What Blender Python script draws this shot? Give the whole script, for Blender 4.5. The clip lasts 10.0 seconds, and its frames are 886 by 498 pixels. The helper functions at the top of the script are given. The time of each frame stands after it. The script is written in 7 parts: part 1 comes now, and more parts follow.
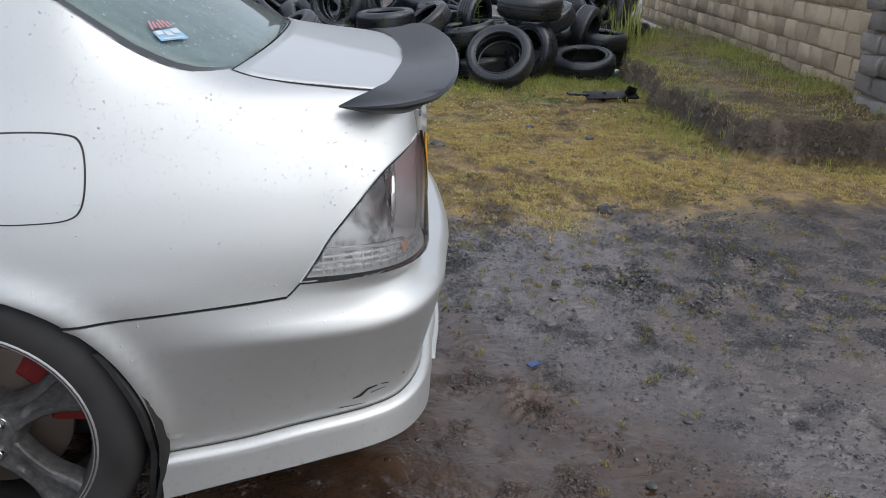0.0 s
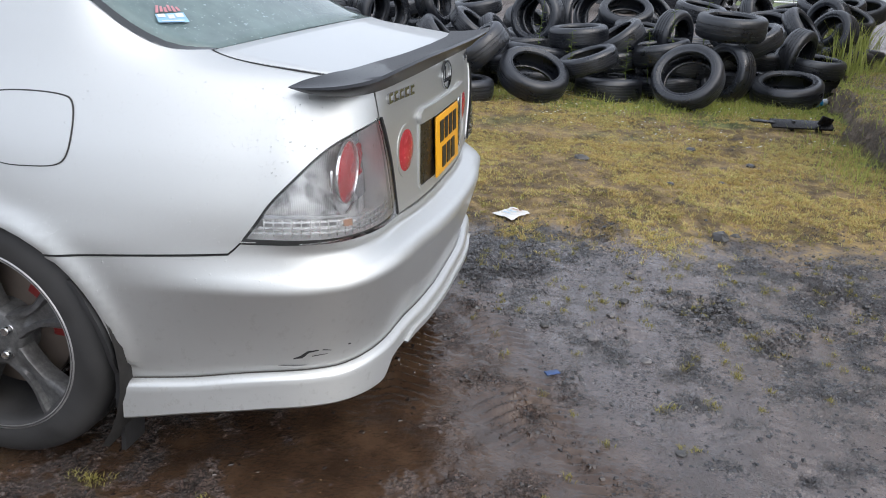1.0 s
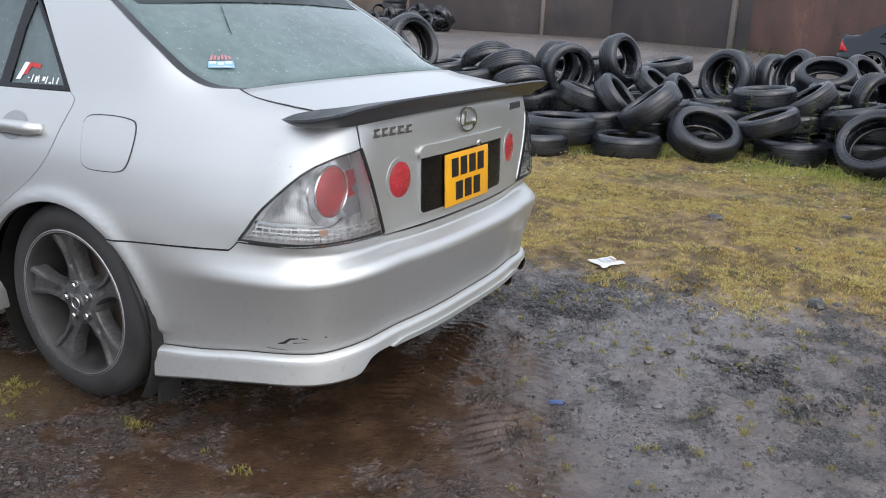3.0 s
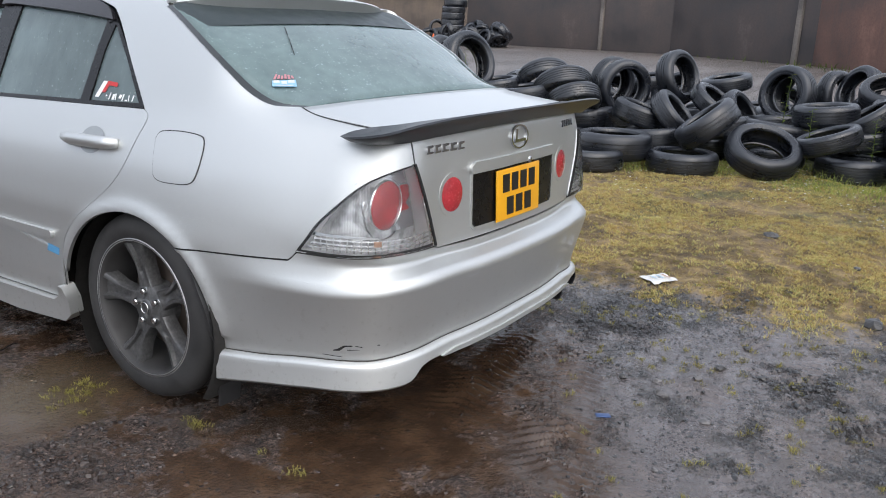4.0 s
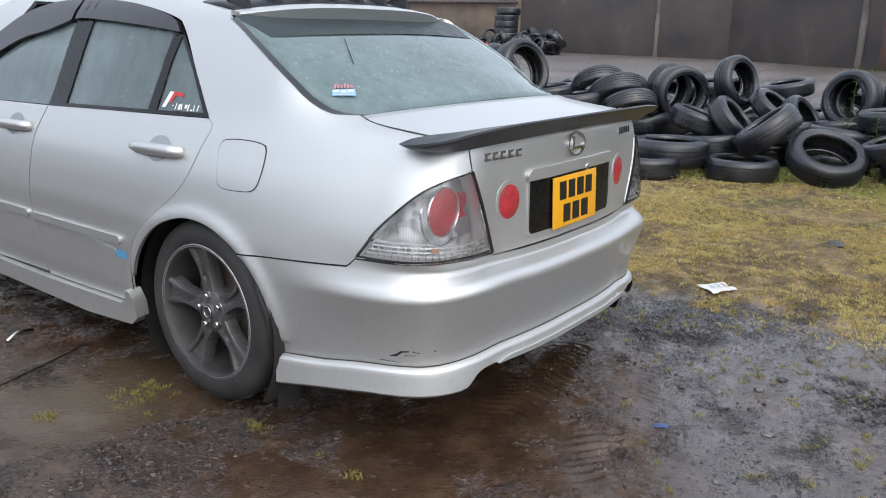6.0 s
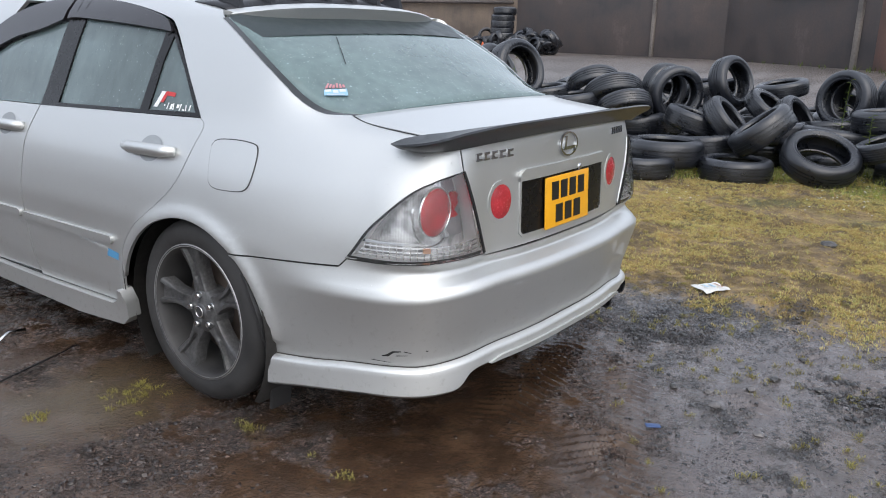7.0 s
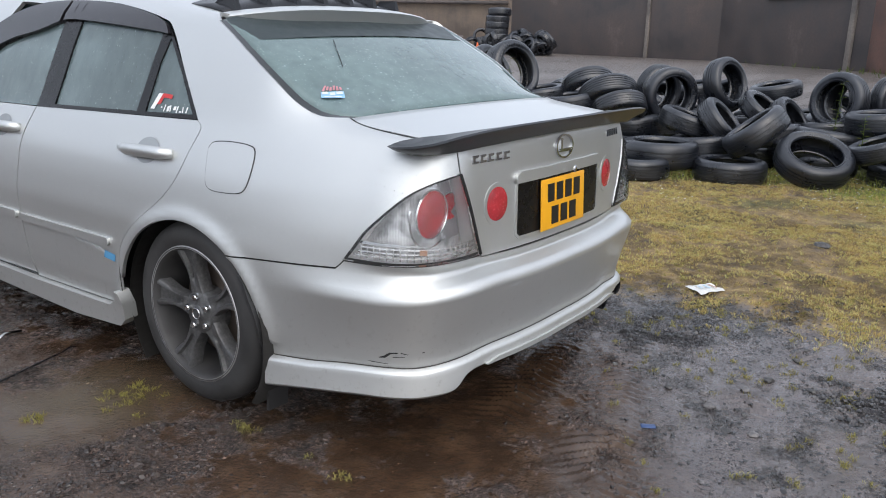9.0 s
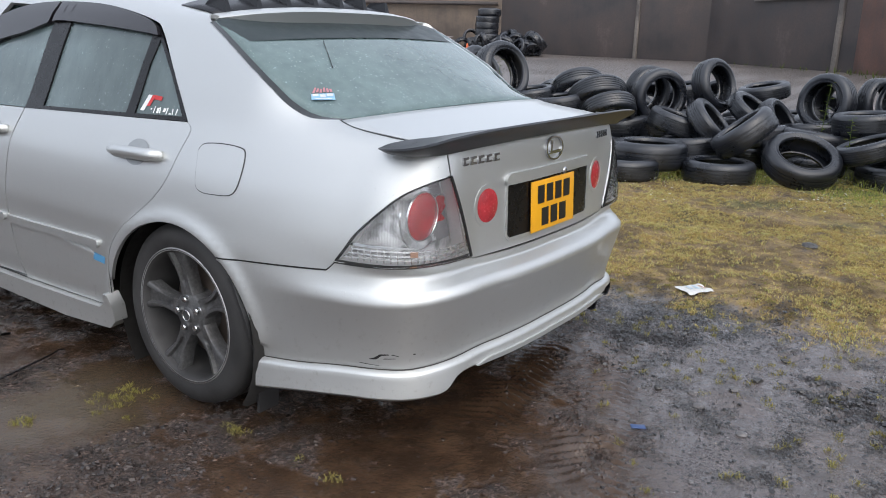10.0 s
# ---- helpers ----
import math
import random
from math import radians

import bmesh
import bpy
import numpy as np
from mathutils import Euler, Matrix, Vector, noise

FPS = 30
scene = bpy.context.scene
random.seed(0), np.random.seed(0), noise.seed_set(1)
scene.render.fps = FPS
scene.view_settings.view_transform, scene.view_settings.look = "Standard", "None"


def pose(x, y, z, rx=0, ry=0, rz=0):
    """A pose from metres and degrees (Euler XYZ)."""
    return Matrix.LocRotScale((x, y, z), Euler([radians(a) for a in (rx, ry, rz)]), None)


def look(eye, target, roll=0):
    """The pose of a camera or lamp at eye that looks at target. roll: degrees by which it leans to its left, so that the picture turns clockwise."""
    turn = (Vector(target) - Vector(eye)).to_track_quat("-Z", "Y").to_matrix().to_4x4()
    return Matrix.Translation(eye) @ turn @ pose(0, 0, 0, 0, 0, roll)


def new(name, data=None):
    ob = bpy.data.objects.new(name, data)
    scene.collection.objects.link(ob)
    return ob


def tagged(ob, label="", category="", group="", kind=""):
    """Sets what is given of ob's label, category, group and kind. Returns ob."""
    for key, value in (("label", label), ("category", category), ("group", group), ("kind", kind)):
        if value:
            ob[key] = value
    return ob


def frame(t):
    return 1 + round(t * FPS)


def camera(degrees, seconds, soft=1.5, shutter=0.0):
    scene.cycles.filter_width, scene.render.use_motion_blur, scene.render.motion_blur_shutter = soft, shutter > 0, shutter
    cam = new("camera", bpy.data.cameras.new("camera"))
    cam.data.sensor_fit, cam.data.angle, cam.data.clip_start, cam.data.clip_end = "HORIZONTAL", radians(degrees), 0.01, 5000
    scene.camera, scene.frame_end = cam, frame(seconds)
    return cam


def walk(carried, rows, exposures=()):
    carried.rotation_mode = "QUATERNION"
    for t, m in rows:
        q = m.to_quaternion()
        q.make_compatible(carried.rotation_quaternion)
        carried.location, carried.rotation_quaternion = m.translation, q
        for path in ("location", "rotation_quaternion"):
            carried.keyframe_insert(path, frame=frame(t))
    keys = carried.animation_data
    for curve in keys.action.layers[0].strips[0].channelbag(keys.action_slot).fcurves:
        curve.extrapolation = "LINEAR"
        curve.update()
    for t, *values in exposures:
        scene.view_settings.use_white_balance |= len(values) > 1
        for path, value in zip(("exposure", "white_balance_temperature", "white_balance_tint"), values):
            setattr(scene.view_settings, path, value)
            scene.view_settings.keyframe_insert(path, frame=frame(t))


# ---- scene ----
cam = camera(58.4, 10.0, 1.0)
PATH = [
    (0, (-2.154, -0.727, 1.207), (-0.297, -0.927, 0.493), 1.8),
    (0.5, (-2.242, -1.047, 1.223), (-0.377, -0.925, 0.511), 2.5),
    (1, (-2.205, -1.336, 1.187), (-0.366, -0.966, 0.494), 2.6),
    (1.5, (-2.27, -1.602, 1.209), (-0.469, -1.039, 0.544), 2.4),
    (2, (-2.264, -1.794, 1.207), (-0.507, -1.086, 0.567), 2.3),
    (2.5, (-2.212, -1.932, 1.212), (-0.504, -1.089, 0.601), 2.3),
    (2.7, (-2.218, -1.988, 1.207), (-0.525, -1.108, 0.61), 2.3),
    (3.8, (-2.283, -2.091, 1.224), (-0.66, -1.063, 0.667), 2.1),
    (4, (-2.289, -2.092, 1.225), (-0.678, -1.041, 0.674), 2.0),
    (4.5, (-2.301, -2.088, 1.226), (-0.722, -0.986, 0.685), 1.8),
    (5, (-2.31, -2.08, 1.226), (-0.759, -0.934, 0.692), 1.4),
    (6.5, (-2.302, -2.093, 1.224), (-0.764, -0.932, 0.689), 1.2),
    (7, (-2.298, -2.097, 1.225), (-0.754, -0.944, 0.69), 1.3),
    (7.5, (-2.302, -2.097, 1.23), (-0.754, -0.948, 0.695), 1.3),
    (8, (-2.308, -2.096, 1.233), (-0.759, -0.949, 0.697), 1.3),
    (8.5, (-2.307, -2.097, 1.233), (-0.758, -0.95, 0.699), 1.3),
    (9, (-2.309, -2.098, 1.232), (-0.756, -0.955, 0.698), 1.4),
    (9.5, (-2.31, -2.1, 1.233), (-0.75, -0.968, 0.7), 1.5),
    (10, (-2.313, -2.1, 1.237), (-0.746, -0.977, 0.705), 1.5),
]
walk(cam, [(t, look(eye, target, roll)) for t, eye, target, roll in PATH], [(0.0, -0.13), (0.4, 0.07), (1.0, 0.28), (1.5, 0.45), (2.0, 0.26), (2.5, 0.26), (4.5, 0.27), (7.0, 0.25), (8.5, 0.22), (10.0, 0.18)])

# ---- light: a wet, overcast day ----
world = bpy.data.worlds.new("overcast_sky")
scene.world = world
world.use_nodes = True
wn, wl = world.node_tree.nodes, world.node_tree.links
wn.clear()
sky = wn.new("ShaderNodeTexSky")
sky.sky_type, sky.sun_disc = "NISHITA", False
sky.sun_elevation, sky.sun_rotation = radians(48), radians(216)
sky.air_density, sky.dust_density = 1.0, 4.0
grey = wn.new("ShaderNodeHueSaturation")
grey.inputs["Saturation"].default_value = 0.66
back = wn.new("ShaderNodeBackground")
back.inputs["Strength"].default_value = 0.265
wout = wn.new("ShaderNodeOutputWorld")
veil = wn.new("ShaderNodeMix")  # even cloud over the whole sky
veil.data_type = "RGBA"
veil.inputs[0].default_value = 0.66
veil.inputs[7].default_value = (3.72, 4.0, 4.6, 1)
wl.new(sky.outputs[0], grey.inputs["Color"])
wl.new(grey.outputs[0], veil.inputs[6])
wl.new(veil.outputs[2], back.inputs["Color"])
wl.new(back.outputs[0], wout.inputs["Surface"])

sun = new("sun", bpy.data.lights.new("sun", "SUN"))
sun.data.energy, sun.data.angle, sun.data.color = 1.0, radians(80), (0.97, 0.985, 1.0)
sun.matrix_world = look((-6, -8.3, 11.4), (0, 0, 0))
scene.view_settings.exposure = 0.0

# ---- materials ----
def material(name):
    m = bpy.data.materials.new(name)
    m.use_nodes = True
    nt = m.node_tree
    return m, nt, nt.nodes["Principled BSDF"]


def node(nt, kind, **values):
    n = nt.nodes.new(kind)
    for key, value in values.items():
        n.inputs[key.replace("_", " ")].default_value = value
    return n


def coords(nt, scale=(1, 1, 1), kind="Object"):
    t = nt.nodes.new("ShaderNodeTexCoord")
    m = nt.nodes.new("ShaderNodeMapping")
    m.inputs["Scale"].default_value = scale
    nt.links.new(t.outputs[kind], m.inputs["Vector"])
    return m.outputs[0]


def noise_tex(nt, vec, scale, detail=4.0, rough=0.55):
    n = nt.nodes.new("ShaderNodeTexNoise")
    n.inputs["Scale"].default_value, n.inputs["Detail"].default_value, n.inputs["Roughness"].default_value = scale, detail, rough
    nt.links.new(vec, n.inputs["Vector"])
    return n.outputs["Fac"]


def ramp(nt, fac, *stops):
    r = nt.nodes.new("ShaderNodeValToRGB")
    els = r.color_ramp.elements
    while len(els) < len(stops):
        els.new(0.5)
    for e, (p, c) in zip(els, stops):
        e.position = p
        e.color = (*c, 1) if len(c) == 3 else c
    nt.links.new(fac, r.inputs["Fac"])
    return r.outputs["Color"]


def grey_ramp(nt, fac, *stops):
    return ramp(nt, fac, *[(p, (g, g, g)) for p, g in stops])


def mix_colour(nt, fac, a, b, mode="MIX"):
    m = nt.nodes.new("ShaderNodeMix")
    m.data_type, m.blend_type = "RGBA", mode
    for s, v in ((0, fac), (6, a), (7, b)):
        if hasattr(v, "is_linked"):
            nt.links.new(v, m.inputs[s])
        else:
            m.inputs[s].default_value = v if s == 0 else (*v, 1)
    return m.outputs[2]


def calc(nt, op, a, b=0.0):
    m = nt.nodes.new("ShaderNodeMath")
    m.operation = op
    for s, v in ((0, a), (1, b)):
        if hasattr(v, "is_linked"):
            nt.links.new(v, m.inputs[s])
        else:
            m.inputs[s].default_value = v
    return m.outputs[0]


def bump(nt, bsdf, height, strength=0.3, distance=0.01, under=None):
    b = nt.nodes.new("ShaderNodeBump")
    b.inputs["Strength"].default_value, b.inputs["Distance"].default_value = strength, distance
    nt.links.new(height, b.inputs["Height"])
    if under is not None:
        nt.links.new(under, b.inputs["Normal"])
    if bsdf is not None:
        nt.links.new(b.outputs[0], bsdf.inputs["Normal"])
    return b.outputs[0]


def droplets(nt, scale=110.0, share=0.35):
    """Height of rain drops lying on a surface."""
    v = nt.nodes.new("ShaderNodeTexVoronoi")
    v.inputs["Scale"].default_value = scale
    nt.links.new(coords(nt), v.inputs["Vector"])
    sep = nt.nodes.new("ShaderNodeSeparateColor")
    nt.links.new(v.outputs["Color"], sep.inputs[0])
    keep = calc(nt, "LESS_THAN", sep.outputs[1], share)
    radius = calc(nt, "MULTIPLY", calc(nt, "MULTIPLY", sep.outputs[0], 0.34), keep)
    h = calc(nt, "SUBTRACT", radius, v.outputs["Distance"])
    return calc(nt, "SQRT", calc(nt, "MAXIMUM", h, 0.0))


def plain(name, colour, rough=0.5, metal=0.0, vary=0.25, scale=18.0, relief=0.12, size=0.004, coat=0.0):
    """A surface of one colour, uneven at two scales."""
    m, nt, b = material(name)
    vec = coords(nt)
    big, fine = noise_tex(nt, vec, scale * 0.15), noise_tex(nt, vec, scale, 6.0, 0.65)
    f = calc(nt, "ADD", calc(nt, "MULTIPLY", big, 0.6), calc(nt, "MULTIPLY", fine, 0.4))
    lo = tuple(c * (1 - vary) for c in colour)
    hi = tuple(min(1.0, c * (1 + vary)) for c in colour)
    nt.links.new(ramp(nt, f, (0.3, lo), (0.7, hi)), b.inputs["Base Color"])
    nt.links.new(grey_ramp(nt, fine, (0.3, max(0.02, rough * 0.8)), (0.7, min(1.0, rough * 1.2))), b.inputs["Roughness"])
    b.inputs["Metallic"].default_value = metal
    b.inputs["Coat Weight"].default_value = coat
    bump(nt, b, fine, relief, size)
    return m


def car_paint(name, colour, metal=0.90, rough=0.47, dirt=(0.16, 0.14, 0.11), wet=True):
    """Metallic paint under lacquer, with flake, road dirt near the sills and rain drops."""
    m, nt, b = material(name)
    vec = coords(nt)
    flake = noise_tex(nt, vec, 900.0, 2.0)
    cloud = noise_tex(nt, vec, 3.0, 5.0)
    c = mix_colour(nt, calc(nt, "MULTIPLY", flake, 0.25), colour, tuple(x * 0.7 for x in colour))
    sep = nt.nodes.new("ShaderNodeSeparateXYZ")
    nt.links.new(coords(nt), sep.inputs[0])
    low = grey_ramp(nt, sep.outputs[2], (0.15, 0.9), (0.30, 0.45), (0.5, 0.2), (0.8, 0.0))
    spots = grey_ramp(nt, noise_tex(nt, vec, 42.0, 8.0, 0.75), (0.56, 0.0), (0.74, 1.0))
    film = calc(nt, "MULTIPLY", low, calc(nt, "ADD", calc(nt, "MULTIPLY", cloud, 0.32), calc(nt, "MULTIPLY", spots, 0.55)))
    nt.links.new(mix_colour(nt, film, c, dirt), b.inputs["Base Color"])
    nt.links.new(calc(nt, "SUBTRACT", metal, calc(nt, "MULTIPLY", film, metal)), b.inputs["Metallic"])
    nt.links.new(calc(nt, "ADD", rough, calc(nt, "MULTIPLY", film, 0.3)), b.inputs["Roughness"])
    b.inputs["Coat Weight"].default_value, b.inputs["Coat Roughness"].default_value = 0.40, 0.06
    if wet:
        beads = calc(nt, "ADD", calc(nt, "MULTIPLY", droplets(nt, 240.0, 0.34), 0.6), droplets(nt, 135.0, 0.13))
        n = bump(nt, b, calc(nt, "MULTIPLY", beads, grey_ramp(nt, sep.outputs[2], (0.42, 0.12), (0.72, 1.0))), 0.8, 0.004)
        nt.links.new(n, b.inputs["Coat Normal"])
    return m


def glass(name, tint, veil, veil_colour, drops=0.5, rough=0.02, ior=1.5):
    """A pane: see-through, mirror-like by its gloss, with a diffuse veil for damp and mirrored sky."""
    m, nt, b = material(name)
    nt.nodes.remove(b)
    clear = node(nt, "ShaderNodeBsdfTransparent", Color=(*tint, 1))
    damp = node(nt, "ShaderNodeBsdfDiffuse", Color=(*veil_colour, 1))
    gloss = node(nt, "ShaderNodeBsdfGlossy", Roughness=rough)
    h = calc(nt, "ADD", droplets(nt, 85.0, 0.4), calc(nt, "MULTIPLY", droplets(nt, 170.0, 0.4), 0.6))
    nrm = bump(nt, None, h, drops, 0.004)
    nt.links.new(nrm, gloss.inputs["Normal"])
    fres = node(nt, "ShaderNodeFresnel", IOR=ior)
    nt.links.new(nrm, fres.inputs["Normal"])
    cloud = grey_ramp(nt, noise_tex(nt, coords(nt), 2.2, 4.0), (0.3, veil * 0.8), (0.7, min(1.0, veil * 1.2)))
    runs = noise_tex(nt, coords(nt, (7.0, 7.0, 1.6)), 3.0, 5.0, 0.65)
    cloud = calc(nt, "MULTIPLY", cloud, grey_ramp(nt, runs, (0.34, 0.90), (0.66, 1.10)))
    cloud = calc(nt, "MINIMUM", calc(nt, "ADD", cloud, calc(nt, "MULTIPLY", h, drops * 1.2)), 1.0)
    one, two = nt.nodes.new("ShaderNodeMixShader"), nt.nodes.new("ShaderNodeMixShader")
    nt.links.new(cloud, one.inputs[0])
    nt.links.new(clear.outputs[0], one.inputs[1])
    nt.links.new(damp.outputs[0], one.inputs[2])
    nt.links.new(fres.outputs[0], two.inputs[0])
    nt.links.new(one.outputs[0], two.inputs[1])
    nt.links.new(gloss.outputs[0], two.inputs[2])
    nt.links.new(two.outputs[0], nt.nodes["Material Output"].inputs["Surface"])
    return m


def fluted(name, colour):
    """Bright metal pressed into fine upright flutes."""
    m, nt, b = material(name)
    vec = coords(nt)
    sep = nt.nodes.new("ShaderNodeSeparateXYZ")
    nt.links.new(vec, sep.inputs[0])
    along = calc(nt, "SUBTRACT", sep.outputs[0], sep.outputs[1])
    wave = calc(nt, "ABSOLUTE", calc(nt, "SINE", calc(nt, "MULTIPLY", along, 520.0)))
    tone = noise_tex(nt, vec, 26.0, 3.0)
    nt.links.new(ramp(nt, tone, (0.36, tuple(c * 0.38 for c in colour)), (0.58, colour)), b.inputs["Base Color"])
    b.inputs["Metallic"].default_value, b.inputs["Roughness"].default_value = 0.45, 0.22
    bump(nt, b, wave, 0.3, 0.002)
    return m


def dusty_spoke():
    """Dark alloy with pale dust wiped and washed into streaks along the spoke."""
    m, nt, b = material("dusty_spoke")
    streak = noise_tex(nt, coords(nt, (9.0, 30.0, 26.0)), 1.6, 8.0, 0.75)
    fine = noise_tex(nt, coords(nt), 70.0, 6.0, 0.7)
    f = calc(nt, "ADD", calc(nt, "MULTIPLY", streak, 0.45), calc(nt, "MULTIPLY", fine, 0.55))
    nt.links.new(ramp(nt, f, (0.40, (0.056, 0.056, 0.057)), (0.50, (0.085, 0.085, 0.086)), (0.60, (0.122, 0.122, 0.121)), (0.68, (0.20, 0.198, 0.196))), b.inputs["Base Color"])
    b.inputs["Metallic"].default_value, b.inputs["Roughness"].default_value = 0.35, 0.42
    bump(nt, b, fine, 0.15, 0.003)
    return m


PAINT = car_paint("silver_paint", (0.640, 0.652, 0.642))
PAINT_TAIL = car_paint("silver_pink_paint", (0.60, 0.56, 0.55), wet=False)
PAINT_DARK = car_paint("black_blue_paint", (0.012, 0.016, 0.024), 0.3, 0.25, wet=False)
REAR_GLASS = glass("misted_rear_glass", (0.28, 0.38, 0.38), 0.45, (0.29, 0.40, 0.40), 0.95)
# this veil's colour holds mist and also the sky mirrored in the panes
SIDE_GLASS = glass("mist_and_sky_side_glass", (0.28, 0.35, 0.35), 0.36, (0.30, 0.395, 0.41), 0.8)
FAR_GLASS = glass("dark_glass", (0.06, 0.08, 0.09), 0.15, (0.03, 0.035, 0.04), 0.0)
LENS = glass("clear_lens", (0.95, 0.96, 0.96), 0.012, (0.7, 0.72, 0.72), 0.25)
BLACK_TRIM = plain("black_trim", (0.006, 0.006, 0.007), 0.28, relief=0.05)
BLACK_TRIM.node_tree.nodes["Principled BSDF"].inputs["Specular IOR Level"].default_value = 0.3
GLASS_BORDER = plain("black_glass_border", (0.022, 0.025, 0.026), 0.16, relief=0.0)
# the roof spoiler's shade on the rear window, held as a dark colour
SPOILER_SHADE = plain("painted_spoiler_shade", (0.030, 0.040, 0.042), 0.4, relief=0.0)
SPOILER_SHADE.node_tree.nodes["Principled BSDF"].inputs["Specular IOR Level"].default_value = 0.15
LAMP_GREY = plain("lamp_side_wall", (0.82, 0.82, 0.83), 0.35)
FLAP_GAP = plain("flap_gap", (0.03, 0.03, 0.03), 0.7)
GAP = plain("panel_gap", (0.008, 0.008, 0.008), 0.8)
UNDERBODY = plain("underbody", (0.012, 0.011, 0.010), 0.85)
SPOILER_BLACK = car_paint("wet_black_spoiler", (0.012, 0.013, 0.016), 0.0, 0.45, wet=True)
SPOILER_BLACK.node_tree.nodes["Principled BSDF"].inputs["Specular IOR Level"].default_value = 0.3
SPOILER_BLACK.node_tree.nodes["Principled BSDF"].inputs["Coat Weight"].default_value = 0.22
VISOR = car_paint("smoked_visor", (0.010, 0.008, 0.011), 0.0, 0.38, wet=True)
CHROME = plain("chrome", (0.62, 0.63, 0.64), 0.14, 1.0, vary=0.1, relief=0.02)
REFLECTOR = plain("lamp_reflector", (0.90, 0.91, 0.92), 0.22, 0.9, vary=0.2, scale=120.0, relief=0.2)
REFLECTOR_DARK = fluted("lamp_housing", (0.76, 0.76, 0.77))
RED_LENS = plain("red_lens", (0.37, 0.028, 0.036), 0.25, vary=0.45, scale=130.0, relief=0.35, size=0.002, coat=0.25)
BOWL = plain("bright_lamp_bowl", (0.80, 0.81, 0.82), 0.10, 0.95, vary=0.1, relief=0.03)
AMBER = plain("amber_bulb", (0.42, 0.24, 0.16), 0.25)
LAMP_RED = plain("lit_red_lens", (0.6, 0.02, 0.02), 0.2)
CAR_TYRE = plain("muddy_tyre", (0.027, 0.0265, 0.0265), 0.72, vary=0.6, scale=22.0, relief=0.25)
PLATE_YELLOW = plain("yellow_plate", (0.80, 0.38, 0.015), 0.35, vary=0.08, relief=0.03)
PLATE_BLACK = plain("plate_bars", (0.012, 0.012, 0.012), 0.4)
RIM = plain("brake_dusted_rim", (0.10, 0.10, 0.103), 0.45, 0.6, vary=0.5, scale=14.0, relief=0.15)
SPOKE = dusty_spoke()
# the barrel is darker and duller than the spokes
BARREL = plain("dark_barrel", (0.046, 0.045, 0.045), 0.6, 0.2, vary=0.6, scale=20.0, relief=0.2)
RIM_EDGE = plain("rim_edge", (0.42, 0.42, 0.43), 0.3, 0.9)
RIM_LIP = plain("dusted_rim_lip", (0.33, 0.33, 0.33), 0.4, 0.6, vary=0.5, scale=30.0)
BRAKE = plain("brake_disc", (0.16, 0.13, 0.11), 0.5, 0.8)
CALIPER = plain("red_caliper", (0.20, 0.014, 0.013), 0.45)
SEAT = plain("dark_seat", (0.025, 0.027, 0.03), 0.8)
DECAL_RED = plain("red_decal", (0.55, 0.03, 0.03), 0.4, relief=0.0)
DECAL_BLUE = plain("blue_decal", (0.22, 0.41, 0.56), 0.4, relief=0.0)
DECAL_WHITE = plain("white_decal", (0.78, 0.80, 0.80), 0.4, relief=0.0)
JOINT_DIRT = plain("dirt_in_the_joint", (0.055, 0.050, 0.044), 0.8, vary=0.5, scale=60.0)
FADED_RED = plain("faded_red_print", (0.40, 0.17, 0.19), 0.4, relief=0.0)
TAPE_BLUE = plain("blue_tape", (0.085, 0.27, 0.47), 0.4, relief=0.0)
CHALKY = plain("chalky_scrawl", (0.52, 0.54, 0.55), 0.6, relief=0.0)
LAMP_DUSK = plain("dark_lamp_corner", (0.42, 0.42, 0.44), 0.25, 0.7, vary=0.4)
MUD_RUBBER = plain("muddy_flap_rubber", (0.022, 0.022, 0.023), 0.55, vary=0.5, scale=20.0)
SCUFF = plain("black_scuff", (0.02, 0.02, 0.02), 0.8)


def rubber():
    """Old wet tyre rubber: black, dusted on the walls, glossy where wet."""
    m, nt, b = material("wet_rubber")
    vec = coords(nt)
    info = nt.nodes.new("ShaderNodeObjectInfo")
    big = noise_tex(nt, vec, 5.0, 5.0)
    fine = noise_tex(nt, vec, 140.0, 5.0, 0.7)
    tone = calc(nt, "ADD", calc(nt, "MULTIPLY", big, 0.7), calc(nt, "MULTIPLY", info.outputs["Random"], 0.3))
    nt.links.new(ramp(nt, tone, (0.25, (0.007, 0.0085, 0.012)), (0.6, (0.013, 0.0155, 0.022)), (0.85, (0.034, 0.039, 0.050))), b.inputs["Base Color"])
    nt.links.new(grey_ramp(nt, big, (0.35, 0.20), (0.65, 0.44)), b.inputs["Roughness"])
    b.inputs["Specular IOR Level"].default_value = 0.75
    bump(nt, b, fine, 0.35, 0.003)
    return m


